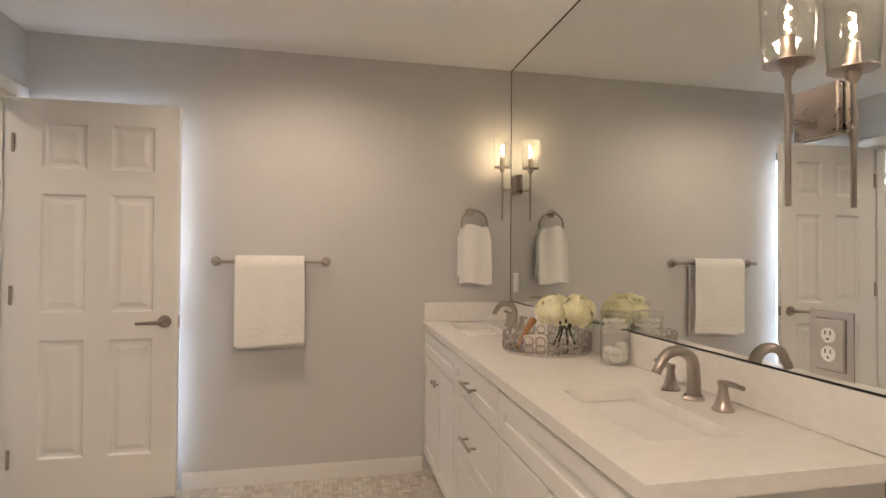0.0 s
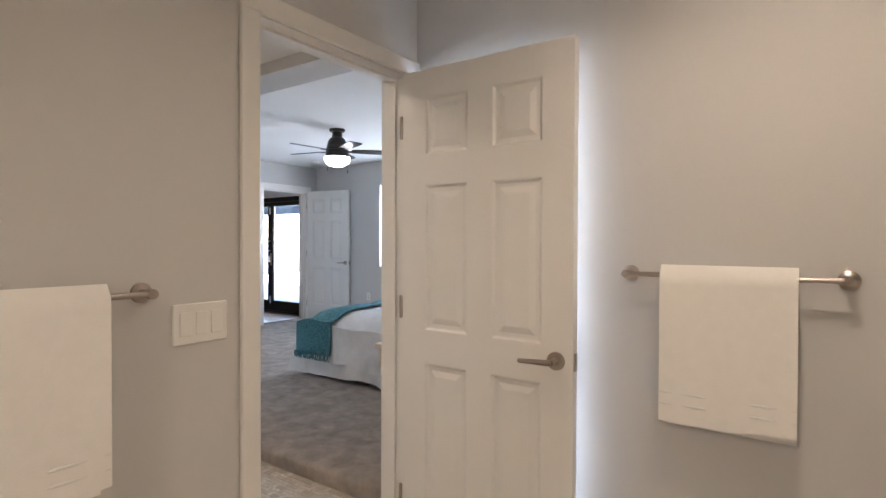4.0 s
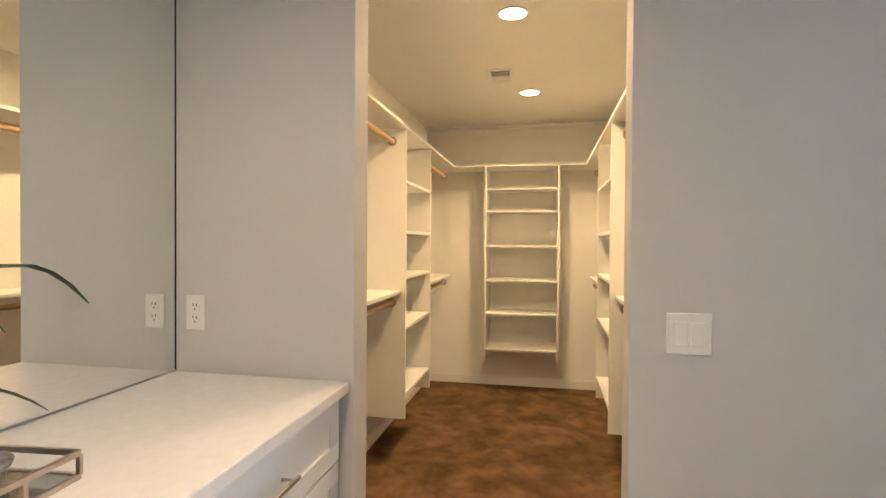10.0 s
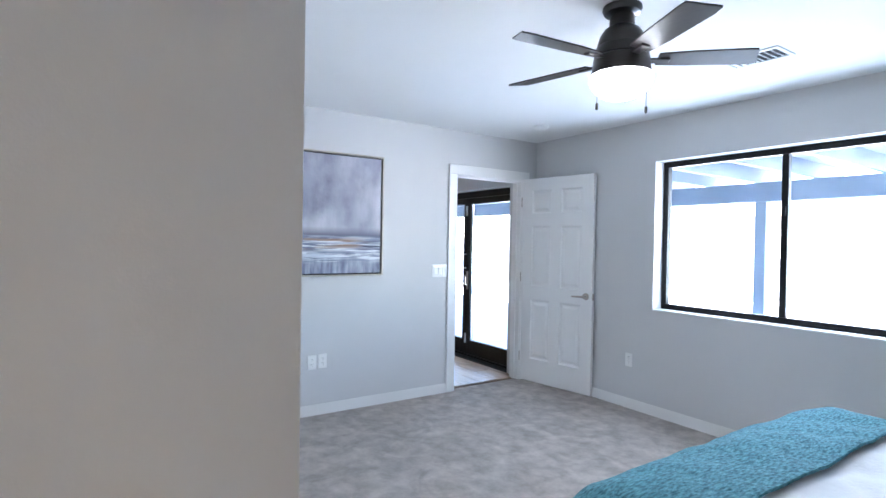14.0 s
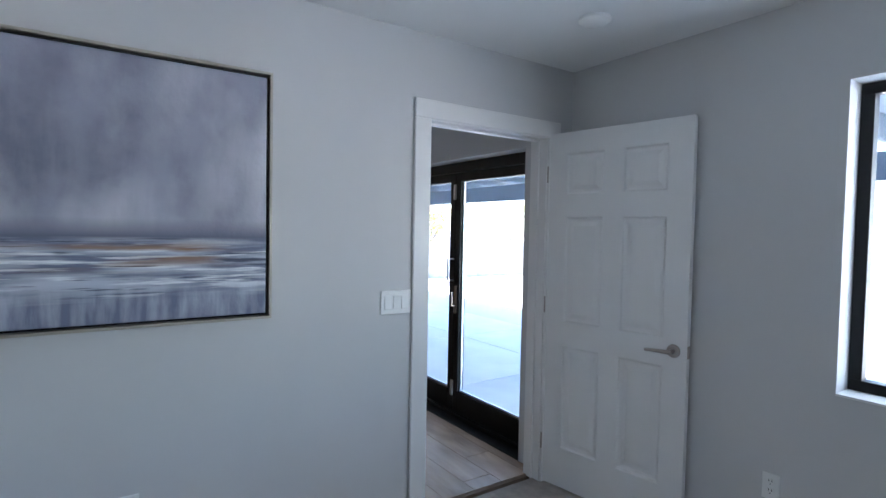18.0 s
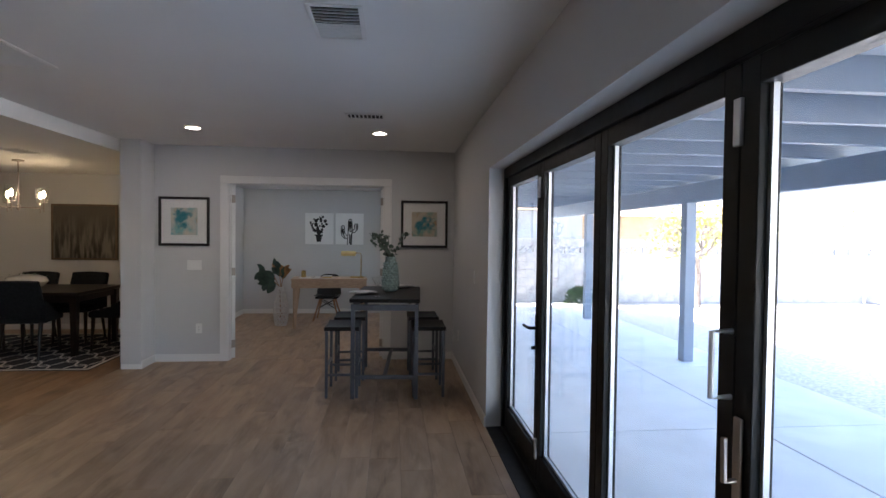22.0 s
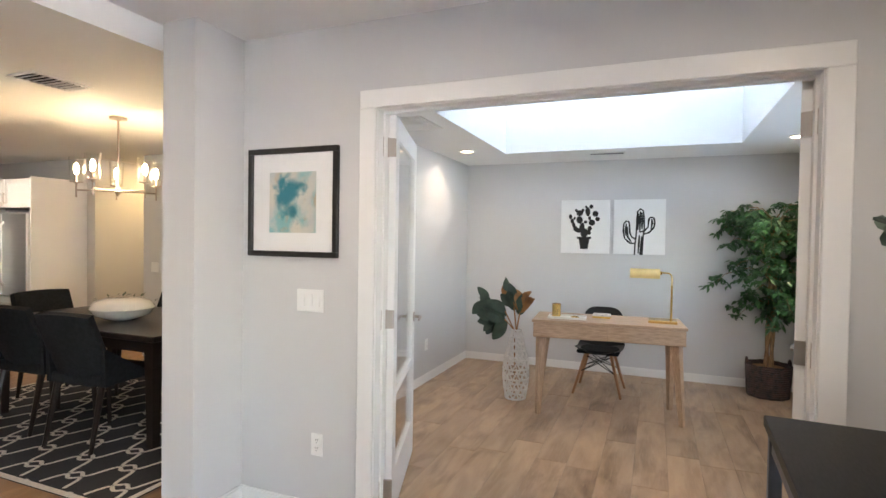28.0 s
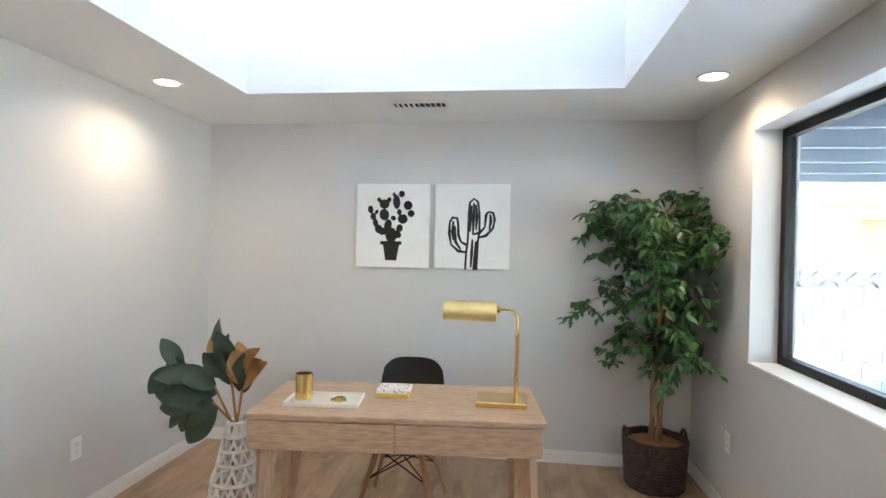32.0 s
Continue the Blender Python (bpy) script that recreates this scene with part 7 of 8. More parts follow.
for k in range(9):
    a = k * 0.7
    blob(bm, (0.06 + 0.035 * math.cos(a) * random.uniform(0.3, 1), 0.03 * math.sin(a), 0.014), (0.017, 0.008, 0.006), 1)
part("charm", bm, BRASS, dtray, smooth=True)


def dots(nt, b, tc):
    v = nt.nodes.new("ShaderNodeTexVoronoi")
    v.inputs["Scale"].default_value = 75
    nt.links.new(tc.outputs["Object"], v.inputs["Vector"])
    r = nt.nodes.new("ShaderNodeMapRange")
    r.inputs["From Min"].default_value, r.inputs["From Max"].default_value = 0.28, 0.34
    nt.links.new(v.outputs["Distance"], r.inputs["Value"])
    nt.links.new(mixc(nt, r.outputs["Result"], (0.06, 0.06, 0.06), (0.72, 0.72, 0.70)), b.inputs["Base Color"])


bk = thing("notebook", (-14.68, 5.09, DZ), 92, "speckled notebook on a yellow notebook", "notebook")
YEL = mat("ochre_cover", (0.62, 0.38, 0.06), 0.6, 0, 0.05, 10)
part("lower_book", box(-0.075, 0.07, -0.06, 0.05, 0.001, 0.014, 0.001), YEL, bk)
part("upper_book", box(-0.075, 0.07, -0.045, 0.075, 0.0145, 0.028, 0.001), art_nodes("speckled_cover", dots), bk)

# cactus canvases
CANV = mat("canvas_white", (0.80, 0.80, 0.79), 0.8, 0, 0.01, 8, 0.1, 300)
INK = mat("black_ink", (0.012, 0.012, 0.012), 0.7, 0, 0.1, 20)


def oval(bm, u, z, ru, rz, tilt=0, y=-0.0265, n=20):
    c, s = math.cos(radians(tilt)), math.sin(radians(tilt))
    bm.faces.new([bm.verts.new((u + ru * math.cos(k * 2 * math.pi / n) * c - rz * math.sin(k * 2 * math.pi / n) * s, y, z + ru * math.cos(k * 2 * math.pi / n) * s + rz * math.sin(k * 2 * math.pi / n) * c)) for k in range(n)])


def band(bm, pts, ws, y=-0.0265):
    L, R = [], []
    n = len(pts)
    for k, (u, z) in enumerate(pts):
        a, b = pts[max(0, k - 1)], pts[min(n - 1, k + 1)]
        d = Vector((b[0] - a[0], b[1] - a[1])).normalized()
        w = ws[k] if isinstance(ws, (list, tuple)) else ws
        L.append(bm.verts.new((u - d.y * w, y, z + d.x * w)))
        R.append(bm.verts.new((u + d.y * w, y, z - d.x * w)))
    for k in range(n - 1):
        bm.faces.new((L[k], L[k + 1], R[k + 1], R[k]))


cv = thing("canvas_print", (-15.984, 4.777, 1.676), 90, "white canvas with a black potted prickly pear drawing", "picture", "cactus canvases")
part("canvas", box(-0.26, 0.26, -0.026, -0.002, -0.292, 0.292, 0.002), CANV, cv)
bm = bmesh.new()
k = 0.52 / 375
def P(px, py):
    return ((px - 285) * k, (298 - py) * k * 0.93)
bm.faces.new([bm.verts.new((*[P(a, b)[0] for a, b in [q]], -0.0265, P(*q)[1])) for q in ((238, 400), (252, 487), (308, 487), (322, 400))])
bm.faces.new([bm.verts.new((P(*q)[0], -0.0265, P(*q)[1])) for q in ((224, 383), (224, 402), (334, 402), (334, 383))])
part("painted_pot", bm, INK, cv, "black ink flower pot")
for px, py, a, b, tl in ((280, 350, 30, 38, 0), (215, 318, 20, 22, 20), (198, 285, 14, 22, 15), (186, 250, 15, 18, 0), (172, 213, 14, 20, 10), (203, 226, 9, 13, -30), (262, 300, 20, 34, -10), (243, 240, 25, 30, 10), (243, 182, 26, 24, 0), (216, 160, 11, 13, 20), (266, 160, 12, 15, -20), (290, 258, 14, 12, -30), (322, 312, 17, 20, -10), (338, 262, 26, 24, -15), (380, 232, 18, 17, -40), (364, 188, 23, 23, 0), (320, 225, 12, 16, 0), (305, 170, 19, 36, 5), (331, 127, 16, 17, -25), (292, 130, 9, 11, 20), (310, 345, 24, 18, -30), (240, 330, 26, 18, 20)):
    u, z = P(px, py)
    pad = bmesh.new()
    oval(pad, u, z, a * k * 0.98, b * k * 1.0, tl, y=-0.0265 - px * 2e-6 - py * 1e-7)
    part("painted_pad", pad, INK, cv)
cv2 = thing("canvas_print", (-15.984, 5.335, 1.678), 90, "white canvas with a black saguaro line drawing", "picture", "cactus canvases")
part("canvas", box(-0.258, 0.258, -0.026, -0.002, -0.292, 0.292, 0.002), CANV, cv2)
bm = bmesh.new()
def Q(px, py):
    return ((px - 715) * k, (302 - py) * k * 0.93)
outline = [(685, 533), (688, 440), (695, 380), (698, 230), (702, 175), (722, 155), (742, 170), (750, 230), (752, 330), (745, 380), (743, 450), (740, 533)]
band(bm, [Q(*p) for p in outline], 0.0075)
for pts in ([(688, 440), (650, 435), (612, 400), (602, 340), (604, 280), (618, 256), (640, 258), (646, 290), (648, 350), (662, 385), (692, 402)],
            [(718, 345), (752, 335), (778, 305), (783, 240), (795, 223), (818, 228), (826, 265), (818, 310), (785, 350), (742, 362)],
            [(720, 340), (722, 260), (722, 175)], [(735, 320), (738, 250), (732, 185)], [(622, 375), (618, 330), (622, 275)], [(660, 425), (634, 385), (630, 300)], [(800, 320), (808, 270), (803, 235)], [(712, 520), (716, 440), (718, 370)], [(706, 330), (707, 260), (711, 190)]):
    line = bmesh.new()
    band(line, [Q(*p) for p in pts], [0.006 + 0.005 * math.sin(q * 1.7) ** 2 for q in range(len(pts))], -0.0266)
    part("ink_stroke", line, INK, cv2)
line = bmesh.new()
band(line, [Q(730, 533), Q(733, 470), Q(735, 380)], [0.014, 0.012, 0.007], -0.0267)
part("ink_stroke", line, INK, cv2)
part("ink_outline", bm, INK, cv2, "black ink saguaro outline")

# floor vase with magnolia
LATT = mat("white_rattan", (0.70, 0.68, 0.66), 0.6, 0, 0.05, 20)
fv = thing("floor_vase", (-14.65, 4.355, F2), 0, "tall white openwork lattice floor vase with magnolia leaves", "vase")


def vr(z):
    return 0.085 + 0.03 * math.sin(math.pi * min(1, z / 0.42) * 0.9) - 0.055 * max(0, (z - 0.38) / 0.24)


bm = bmesh.new()
rings_z = [0.012, 0.10, 0.19, 0.28, 0.36, 0.44, 0.50, 0.56, 0.62]
for z in rings_z:
    bm = bmesh.new()
    tube(bm, arc((0, 0, z), vr(z), 0, 360, 20, (1, 0, 0), (0, 1, 0))[:-1], 0.0085, 6, True)
    part("hoop", bm, LATT, fv, smooth=True)
for z0, z1 in zip(rings_z, rings_z[1:]):
    bm = bmesh.new()
    n = 10
    for q in range(n):
        for s in (-1, 1):
            pts = []
            for w in range(5):
                f = w / 4
                z = z0 + (z1 - z0) * f
                a = 2 * math.pi * (q + 0.5 * s * math.sin(f * math.pi / 2)) / n
                pts.append((vr(z) * math.cos(a), vr(z) * math.sin(a), z))
            tube(bm, pts, 0.007, 5)
    part("lattice", bm, LATT, fv, smooth=True)
MAGB = mat("magnolia_leaf_back", (0.34, 0.17, 0.055), 0.6, 0, 0.25, 14, second=(0.20, 0.095, 0.035))
MAGN = mat("magnolia_leaf", (0.030, 0.060, 0.040), 0.40, 0, 0.3, 10, second=(0.014, 0.030, 0.022))


def broad_leaf(bm, base, d, length, w, nrm, n=7):
    d = d.normalized()
    nrm = (nrm - d * nrm.dot(d)).normalized()
    s = d.cross(nrm)
    rows = []
    for q in range(n + 1):
        f = q / n
        c = base + d * length * f + nrm * (0.10 * length * math.sin(f * 2.6) - 0.12 * length * f * f)
        ww = w * math.sin(math.pi * (0.06 + 0.92 * f)) ** 0.8
        rows.append([bm.verts.new(c - s * ww + nrm * ww * 0.3), bm.verts.new(c), bm.verts.new(c + s * ww + nrm * ww * 0.3)])
    for p, q in zip(rows, rows[1:]):
        for w2 in range(2):
            bm.faces.new((p[w2], p[w2 + 1], q[w2 + 1], q[w2]))


random.seed(12)
# each branch: its line, the mean leaf direction in the y-z plane, the leaves and their colour
branches = [([(0, 0, 0.10), (0.01, -0.02, 0.62), (0.02, -0.10, 0.78), (0.03, -0.29, 0.87)], 165, 9, False),
            ([(0, 0, 0.60), (0.02, -0.02, 0.82), (0.01, -0.05, 0.96)], 110, 7, False),
            ([(0, 0, 0.60), (0.01, 0.03, 0.78), (0.02, 0.06, 0.89)], 68, 6, True),
            ([(0, 0, 0.60), (0.03, -0.10, 0.71), (0.04, -0.25, 0.70)], 200, 8, False)]
for line, mean, count, brown in branches:
    part("branch", tube(bmesh.new(), line, [0.006] * (len(line) - 1) + [0.003], 6), MAGB, fv, smooth=True)
    for q in range(count):
        f = (0.62 if len(line) == 4 else 0.45) + 0.37 * q / (count - 1)
        seg = min(len(line) - 2, int(f * (len(line) - 1)))
        c = Vector(line[seg]).lerp(Vector(line[seg + 1]), f * (len(line) - 1) - seg)
        a = radians(mean + (-1) ** q * random.uniform(5, 62))
        d = Vector((random.uniform(-0.5, 0.6), math.cos(a), math.sin(a)))
        bm = bmesh.new()
        broad_leaf(bm, c, d, random.uniform(0.15, 0.215), random.uniform(0.042, 0.057), Vector((1, random.uniform(-0.7, 0.7), random.uniform(-0.2, 0.9))))
        turned = brown and q > 0 or q == 4 and mean == 110
        part("leaf", bm, MAGB if turned else MAGN, fv, "brown underside" if turned else "", True)

# ficus tree
BARK = mat("ficus_bark", (0.30, 0.17, 0.08), 0.7, 0, 0.25, 18, 0.5, 40, stretch=(4, 4, 1))
FICL = mat("ficus_leaf", (0.040, 0.115, 0.030), 0.30, 0, 0.45, 9, second=(0.008, 0.036, 0.012))
WICK = mat("dark_wicker", (0.060, 0.026, 0.018), 0.5, 0, 0.5, 30, 0.6, 90)
ft = thing("ficus_tree", (-15.74, 6.51, F2), 0, "artificial ficus tree with braided trunk in a wicker basket", "plant")
bm = bmesh.new()
for q in range(15):
    z = 0.012 + 0.020 * q
    r = 0.168 + 0.0012 * q
    tube(bm, [(Vector(p) + Vector((0, 0, 0.003 * math.sin(w * 2 + q)))) for w, p in enumerate(arc((0, 0, z), r, 0, 360, 30, (1, 0, 0), (0, 1, 0))[:-1])], 0.0115, 6, True)
lathe(bm, [(0, 0.004), (0.163, 0.004), (0.166, 0.29)], seg=24)
basket = part("basket", bm, WICK, ft, "dark woven wicker basket", True)
for s in (-1, 1):
    bm = bmesh.new()
    tube(bm, arc((-0.02, s * 0.176, 0.30), 0.045, 0, 180, 10, (1, 0, 0), (0, 0, 1)), 0.009, 6)
    part("handle", bm, WICK, basket)
bm = bmesh.new()
lathe(bm, [(0, 0.275), (0.163, 0.265)], seg=20)
part("moss", bm, MAGB, ft, "dried moss")
bm = bmesh.new()
for q in range(4):
    ph = q * math.pi / 2
    tube(bm, [(0.030 * math.cos(ph + 4.2 * w / 12) * (1 - 0.02 * w), 0.030 * math.sin(ph + 4.2 * w / 12) * (1 - 0.02 * w) + 0.002 * w, 0.26 + 0.095 * w) for w in range(13)], [0.016 - 0.0006 * w for w in range(13)], 7)
part("trunk", bm, BARK, ft, "braided brown stems", True)
random.seed(77)
tips = []
# tiers of branches: height range on the trunk, number, reach and rise
for lo, hi, count, near, far, rise in ((1.24, 1.66, 28, 0.18, 0.46, 0.18), (1.0, 1.22, 9, 0.16, 0.34, 0.06), (0.78, 0.98, 8, 0.07, 0.22, -0.03), (0.92, 1.14, 3, 0.38, 0.46, 0.0)):
    for q in range(count):
        z0 = lo + (hi - lo) * (q + random.random()) / count
        a = 2.4 * q + random.uniform(-0.4, 0.4)
        reach = random.uniform(near, far)
        e = Vector((reach * math.cos(a), reach * math.sin(a), z0 + rise * random.uniform(0.4, 1.3)))
        e.x, e.y = max(e.x, -0.17), min(e.y, 0.21)
        b0 = Vector((0, 0.02, z0))
        mid = b0.lerp(e, 0.5) + Vector((0, 0, 0.07))
        end = e + Vector((0.10 * math.cos(a), 0.07 * math.sin(a), -0.08))
        end.x, end.y = max(end.x, -0.2), min(end.y, 0.23)
        pts = [b0, mid, e, end]
        part("limb", tube(bmesh.new(), pts, [0.007, 0.005, 0.003, 0.0015], 5), BARK, ft, smooth=True)
        tips.append(pts)
for g in range(6):
    bm = bmesh.new()
    for pts in tips[g::6]:
        # each limb carries short twigs, each twig a spray of leaves
        for w in range(10):
            f = (0.25 + 0.75 * w / 9) * 3
            seg = min(2, int(f))
            c0 = pts[seg].lerp(pts[seg + 1], f - seg)
            ta = random.uniform(0, 6.283)
            tw = Vector((math.cos(ta), math.sin(ta), random.uniform(-0.9, 0.7))) * random.uniform(0.05, 0.14)
            for k in range(6):
                c = c0 + tw * (k + 1) / 6
                c.y, c.x = min(c.y, 0.235), max(c.x, -0.22)
                a = ta + (-1) ** k * random.uniform(0.4, 1.2)
                d = Vector((math.cos(a), math.sin(a), random.uniform(-1.3, 0.1))).normalized()
                L, ww = random.uniform(0.050, 0.080), random.uniform(0.016, 0.024)
                if c.y + d.y * L > 0.245:
                    d.y = -abs(d.y)
                if c.x + d.x * L < -0.235:
                    d.x = abs(d.x)
                nrm = Vector((random.uniform(-0.6, 0.6), random.uniform(-0.6, 0.6), 1))
                nrm = (nrm - d * nrm.dot(d)).normalized()
                sd = d.cross(nrm)
                v = [bm.verts.new(c), bm.verts.new(c + d * L * 0.35 + sd * ww + nrm * 0.006), bm.verts.new(c + d * L * 0.75 + sd * ww * 0.6), bm.verts.new(c + d * L - nrm * 0.010), bm.verts.new(c + d * L * 0.75 - sd * ww * 0.6), bm.verts.new(c + d * L * 0.35 - sd * ww + nrm * 0.006)]
                bm.faces.new((v[0], v[1], v[2], v[3]))
                bm.faces.new((v[0], v[3], v[4], v[5]))
    tagged(part("foliage", bm, FICL, ft), kind="stuff")

# ---- outside ----
STUCCO = mat("white_stucco", (0.72, 0.70, 0.66), 0.9, 0, 0.05, 3, 0.5, 90)
GRAVEL = mat("pale_gravel", (0.62, 0.58, 0.52), 0.95, 0, 0.2, 25, 0.8, 40, second=(0.46, 0.42, 0.37))
CONC = mat("patio_concrete", (0.78, 0.78, 0.77), 0.8, 0, 0.05, 2.2, 0.15, 60, second=(0.70, 0.70, 0.69))
JOINT = mat("concrete_joint", (0.20, 0.20, 0.19), 0.9, 0, 0.1, 10)
PERG = mat("blue_grey_paint", (0.20, 0.25, 0.31), 0.55, 0, 0.06, 3, 0.1, 50)
BLOCK = mat("grey_block", (0.47, 0.47, 0.47), 0.9, 0, 0.12, 6, 0.4, 70)
bm = bmesh.new()
bx(bm, -900, 900, 7.2, 900, -0.3, -0.05)
bx(bm, -900, 900, -900, -6.2, -0.3, -0.05)
bx(bm, -900, -17.5, -6.2, 7.2, -0.3, -0.05)
bx(bm, 1.8, 900, -6.2, 7.2, -0.3, -0.05)
structure("ground", bm, GRAVEL, "pale gravel yard")
bm = bmesh.new()
bx(bm, -18.0, 0.0, 7.2, 10.44, -0.06, 0.012)
structure("patio_slab_base", bm, JOINT, "joint bed of the concrete patio")
pt = thing("patio", (0, 0, 0), 0, "smooth concrete patio slabs under the pergola", "patio", kind="structure")
nx = 9
for i in range(nx):
    for y0, y1 in ((7.1, 9.1), (9.1, 10.46)):
        x0 = -18.0 + 2.0 * i
        part("slab", box(x0 + 0.006, x0 + 1.994, y0 + 0.006, y1 - 0.006, -0.05, 0.02, 0.004), CONC, pt)
pg = thing("pergola", (0, 0, 0), 0, "blue-grey painted patio cover with posts, beam and rafters", "pergola")
for x in (-15.69, -12.30, -8.75, -5.15, -1.6):
    part("post", box(x - 0.065, x + 0.065, 9.80, 9.93, 0.02, 2.02, 0.004), PERG, pg)
part("beam", box(-18.2, -0.2, 9.79, 9.94, 2.02, 2.25, 0.004), PERG, pg)
for k in range(30):
    x = -18.0 + 0.61 * k
    part("rafter", box(x - 0.024, x + 0.024, 7.21, 10.5, 2.251, 2.42, 0.002), PERG, pg)
DECK = mat("pergola_deck", (0.42, 0.47, 0.52), 0.7, 0, 0.05, 3)
part("deck", box(-18.2, -0.2, 7.21, 10.55, 2.422, 2.45), DECK, pg, "pale roof decking")
# unseen slabs added over the rooms, which close off sky and bounced light
structure("roof_slab", box(-17.5, 1.9, -6.2, 3.9, 2.70, 2.80), STUCCO)
structure("roof_slab", box(-13.2, 1.9, 3.9, 7.21, 2.70, 2.80), STUCCO)
structure("roof_slab", box(-17.5, -15.4, 3.9, 7.21, 2.70, 2.80), STUCCO)
structure("roof_slab", box(-15.4, -13.2, 6.34, 7.21, 2.70, 2.80), STUCCO)

MORTAR = mat("block_mortar", (0.40, 0.40, 0.39), 0.95, 0, 0.1, 8)


# block walls of the yard, one block a piece along the visible stretch
def block_wall(name, axis, c, a0, a1, courses, near):
    w = thing(name, label="grey concrete block garden wall with an openwork top course", category="wall", kind="structure")
    L, H, T = 0.40, 0.2, 0.15
    bm = bmesh.new()
    bx(bm, -L / 2 + 0.004, L / 2 - 0.004, -T / 2, T / 2, 0.003, H - 0.003, 0.003)
    me = bpy.data.meshes.new("block")
    bm.to_mesh(me)
    bm.free()
    me.materials.append(BLOCK)
    core = bmesh.new()
    (bx(core, a0, a1, c - T / 2 + 0.012, c + T / 2 - 0.012, -0.06, H * courses - 0.022) if axis == "x" else bx(core, c - T / 2 + 0.012, c + T / 2 - 0.012, a0, a1, -0.06, H * courses - 0.022))
    part("mortar_core", core, MORTAR, w)
    n = int((a1 - a0) / L)
    for j in range(courses):
        for i in range(n):
            p = a0 + L * (i + 0.5 + 0.5 * (j % 2))
            if not near[0] < p < near[1] or p + L / 2 > a1:
                continue
            b = new("block", me)
            b.parent = w
            b.matrix_basis = pose(p, c, H * j - 0.02) if axis == "x" else pose(c, p, H * j - 0.02, 0, 0, 90)
    # openwork course: one pierced block after another, with a solid course on top
    top = H * courses - 0.02
    bm = bmesh.new()
    for q in range(2):
        for f0, f1 in (((-0.19, 0.0), (0.0, 0.17)), ((0.0, 0.0), (-0.19, 0.17))):
            tube(bm, [(f0[0] + 0.19 * q, 0, f0[1]), (f1[0] + 0.19 * q, 0, f1[1])], 0.026, 4)
    bx(bm, -0.2, -0.175, -0.07, 0.07, 0, 0.17)
    bx(bm, 0.175, 0.2, -0.07, 0.07, 0, 0.17)
    pierced = bpy.data.meshes.new("pierced_block")
    bm.to_mesh(pierced)
    bm.free()
    pierced.materials.append(BLOCK)
    for i in range(n):
        p = a0 + L * (i + 0.5)
        if near[0] < p < near[1]:
            b = new("pierced_block", pierced)
            b.parent = w
            b.matrix_basis = pose(p, c, top) if axis == "x" else pose(c, p, top, 0, 0, 90)
    for lo, hi, z0, z1 in ((a0, near[0], top, top + 0.17), (near[1], a1, top, top + 0.17), (a0, a1, top + 0.171, top + 0.36)):
        if hi - lo > 0.05:
            part("cap" if z1 - z0 > 0.18 else "far_course", box(lo, hi, c - 0.075, c + 0.075, z0, z1) if axis == "x" else box(c - 0.075, c + 0.075, lo, hi, z0, z1), BLOCK, w)


block_wall("garden_wall_north", "x", 18.5, -18.5, 14.0, 6, (-18.5, -10.0))
block_wall("garden_wall_west", "y", -18.6, 2.0, 18.4, 6, (6.8, 18.4))

GRASS = mat("lawn_green", (0.10, 0.24, 0.035), 0.9, 0, 0.3, 40)
bm = bmesh.new()
random.seed(8)
for k in range(5000):
    a, r = random.uniform(0, 6.283), math.sqrt(random.random())
    x, y = -12.0 + 0.9 * r * math.cos(a), 14.3 + 0.75 * r * math.sin(a)
    h, t2 = random.uniform(0.05, 0.10), random.uniform(0, 6.28)
    bm.faces.new([bm.verts.new((x, y, -0.06)), bm.verts.new((x + 0.02 * math.cos(t2), y + 0.02 * math.sin(t2), -0.06)), bm.verts.new((x + random.uniform(-0.03, 0.03), y + random.uniform(-0.03, 0.03), h))])
tagged(obj("lawn_patch", bm, GRASS), "small round patch of green grass in the gravel", "grass", kind="stuff")

YLEAF = mat("autumn_leaf", (0.42, 0.36, 0.10), 0.7, 0, 0.3, 9, second=(0.22, 0.24, 0.08))
TRUNK = mat("grey_trunk", (0.20, 0.17, 0.15), 0.9, 0, 0.2, 12, 0.5, 40)


def garden_tree(x, y, h, seed):
    t = thing("garden_tree", (x, y, -0.05), 0, "bare-limbed garden tree with yellowing leaves", "tree", "garden trees")
    random.seed(seed)
    bm, ends = bmesh.new(), []

    def grow(p, d, r, ln, depth):
        e = p + d * ln
        tube(bm, [p, p.lerp(e, 0.5) + Vector((random.uniform(-1, 1), random.uniform(-1, 1), 0)) * 0.05 * ln, e], [r, r * 0.82, r * 0.66], 6)
        if depth == 0:
            ends.append(e)
            return
        for _ in range(3):
            nd = (d + Vector((random.uniform(-1, 1), random.uniform(-1, 1), random.uniform(-0.3, 0.45))) * (1.25 if depth > 2 else 0.85)).normalized()
            grow(e, nd, r * 0.6, ln * 0.72, depth - 1)
    grow(Vector((0, 0, 0)), Vector((0.05, 0, 1)).normalized(), 0.085, h * 0.24, 4)
    part("trunk", bm, TRUNK, t, smooth=True)
    bm = bmesh.new()
    for e in ends:
        for _ in range(7):
            c = e + Vector((random.gauss(0, 0.22), random.gauss(0, 0.22), random.gauss(0, 0.18)))
            d = Vector((random.uniform(-1, 1), random.uniform(-1, 1), random.uniform(-1, 0.4))).normalized()
            s = d.orthogonal().normalized()
            bm.faces.new([bm.verts.new(c), bm.verts.new(c + d * 0.06 + s * 0.035), bm.verts.new(c + d * 0.12), bm.verts.new(c + d * 0.06 - s * 0.035)])
    tagged(part("crown", bm, YLEAF, t), kind="stuff")


garden_tree(-17.75, 13.35, 3.4, 3)
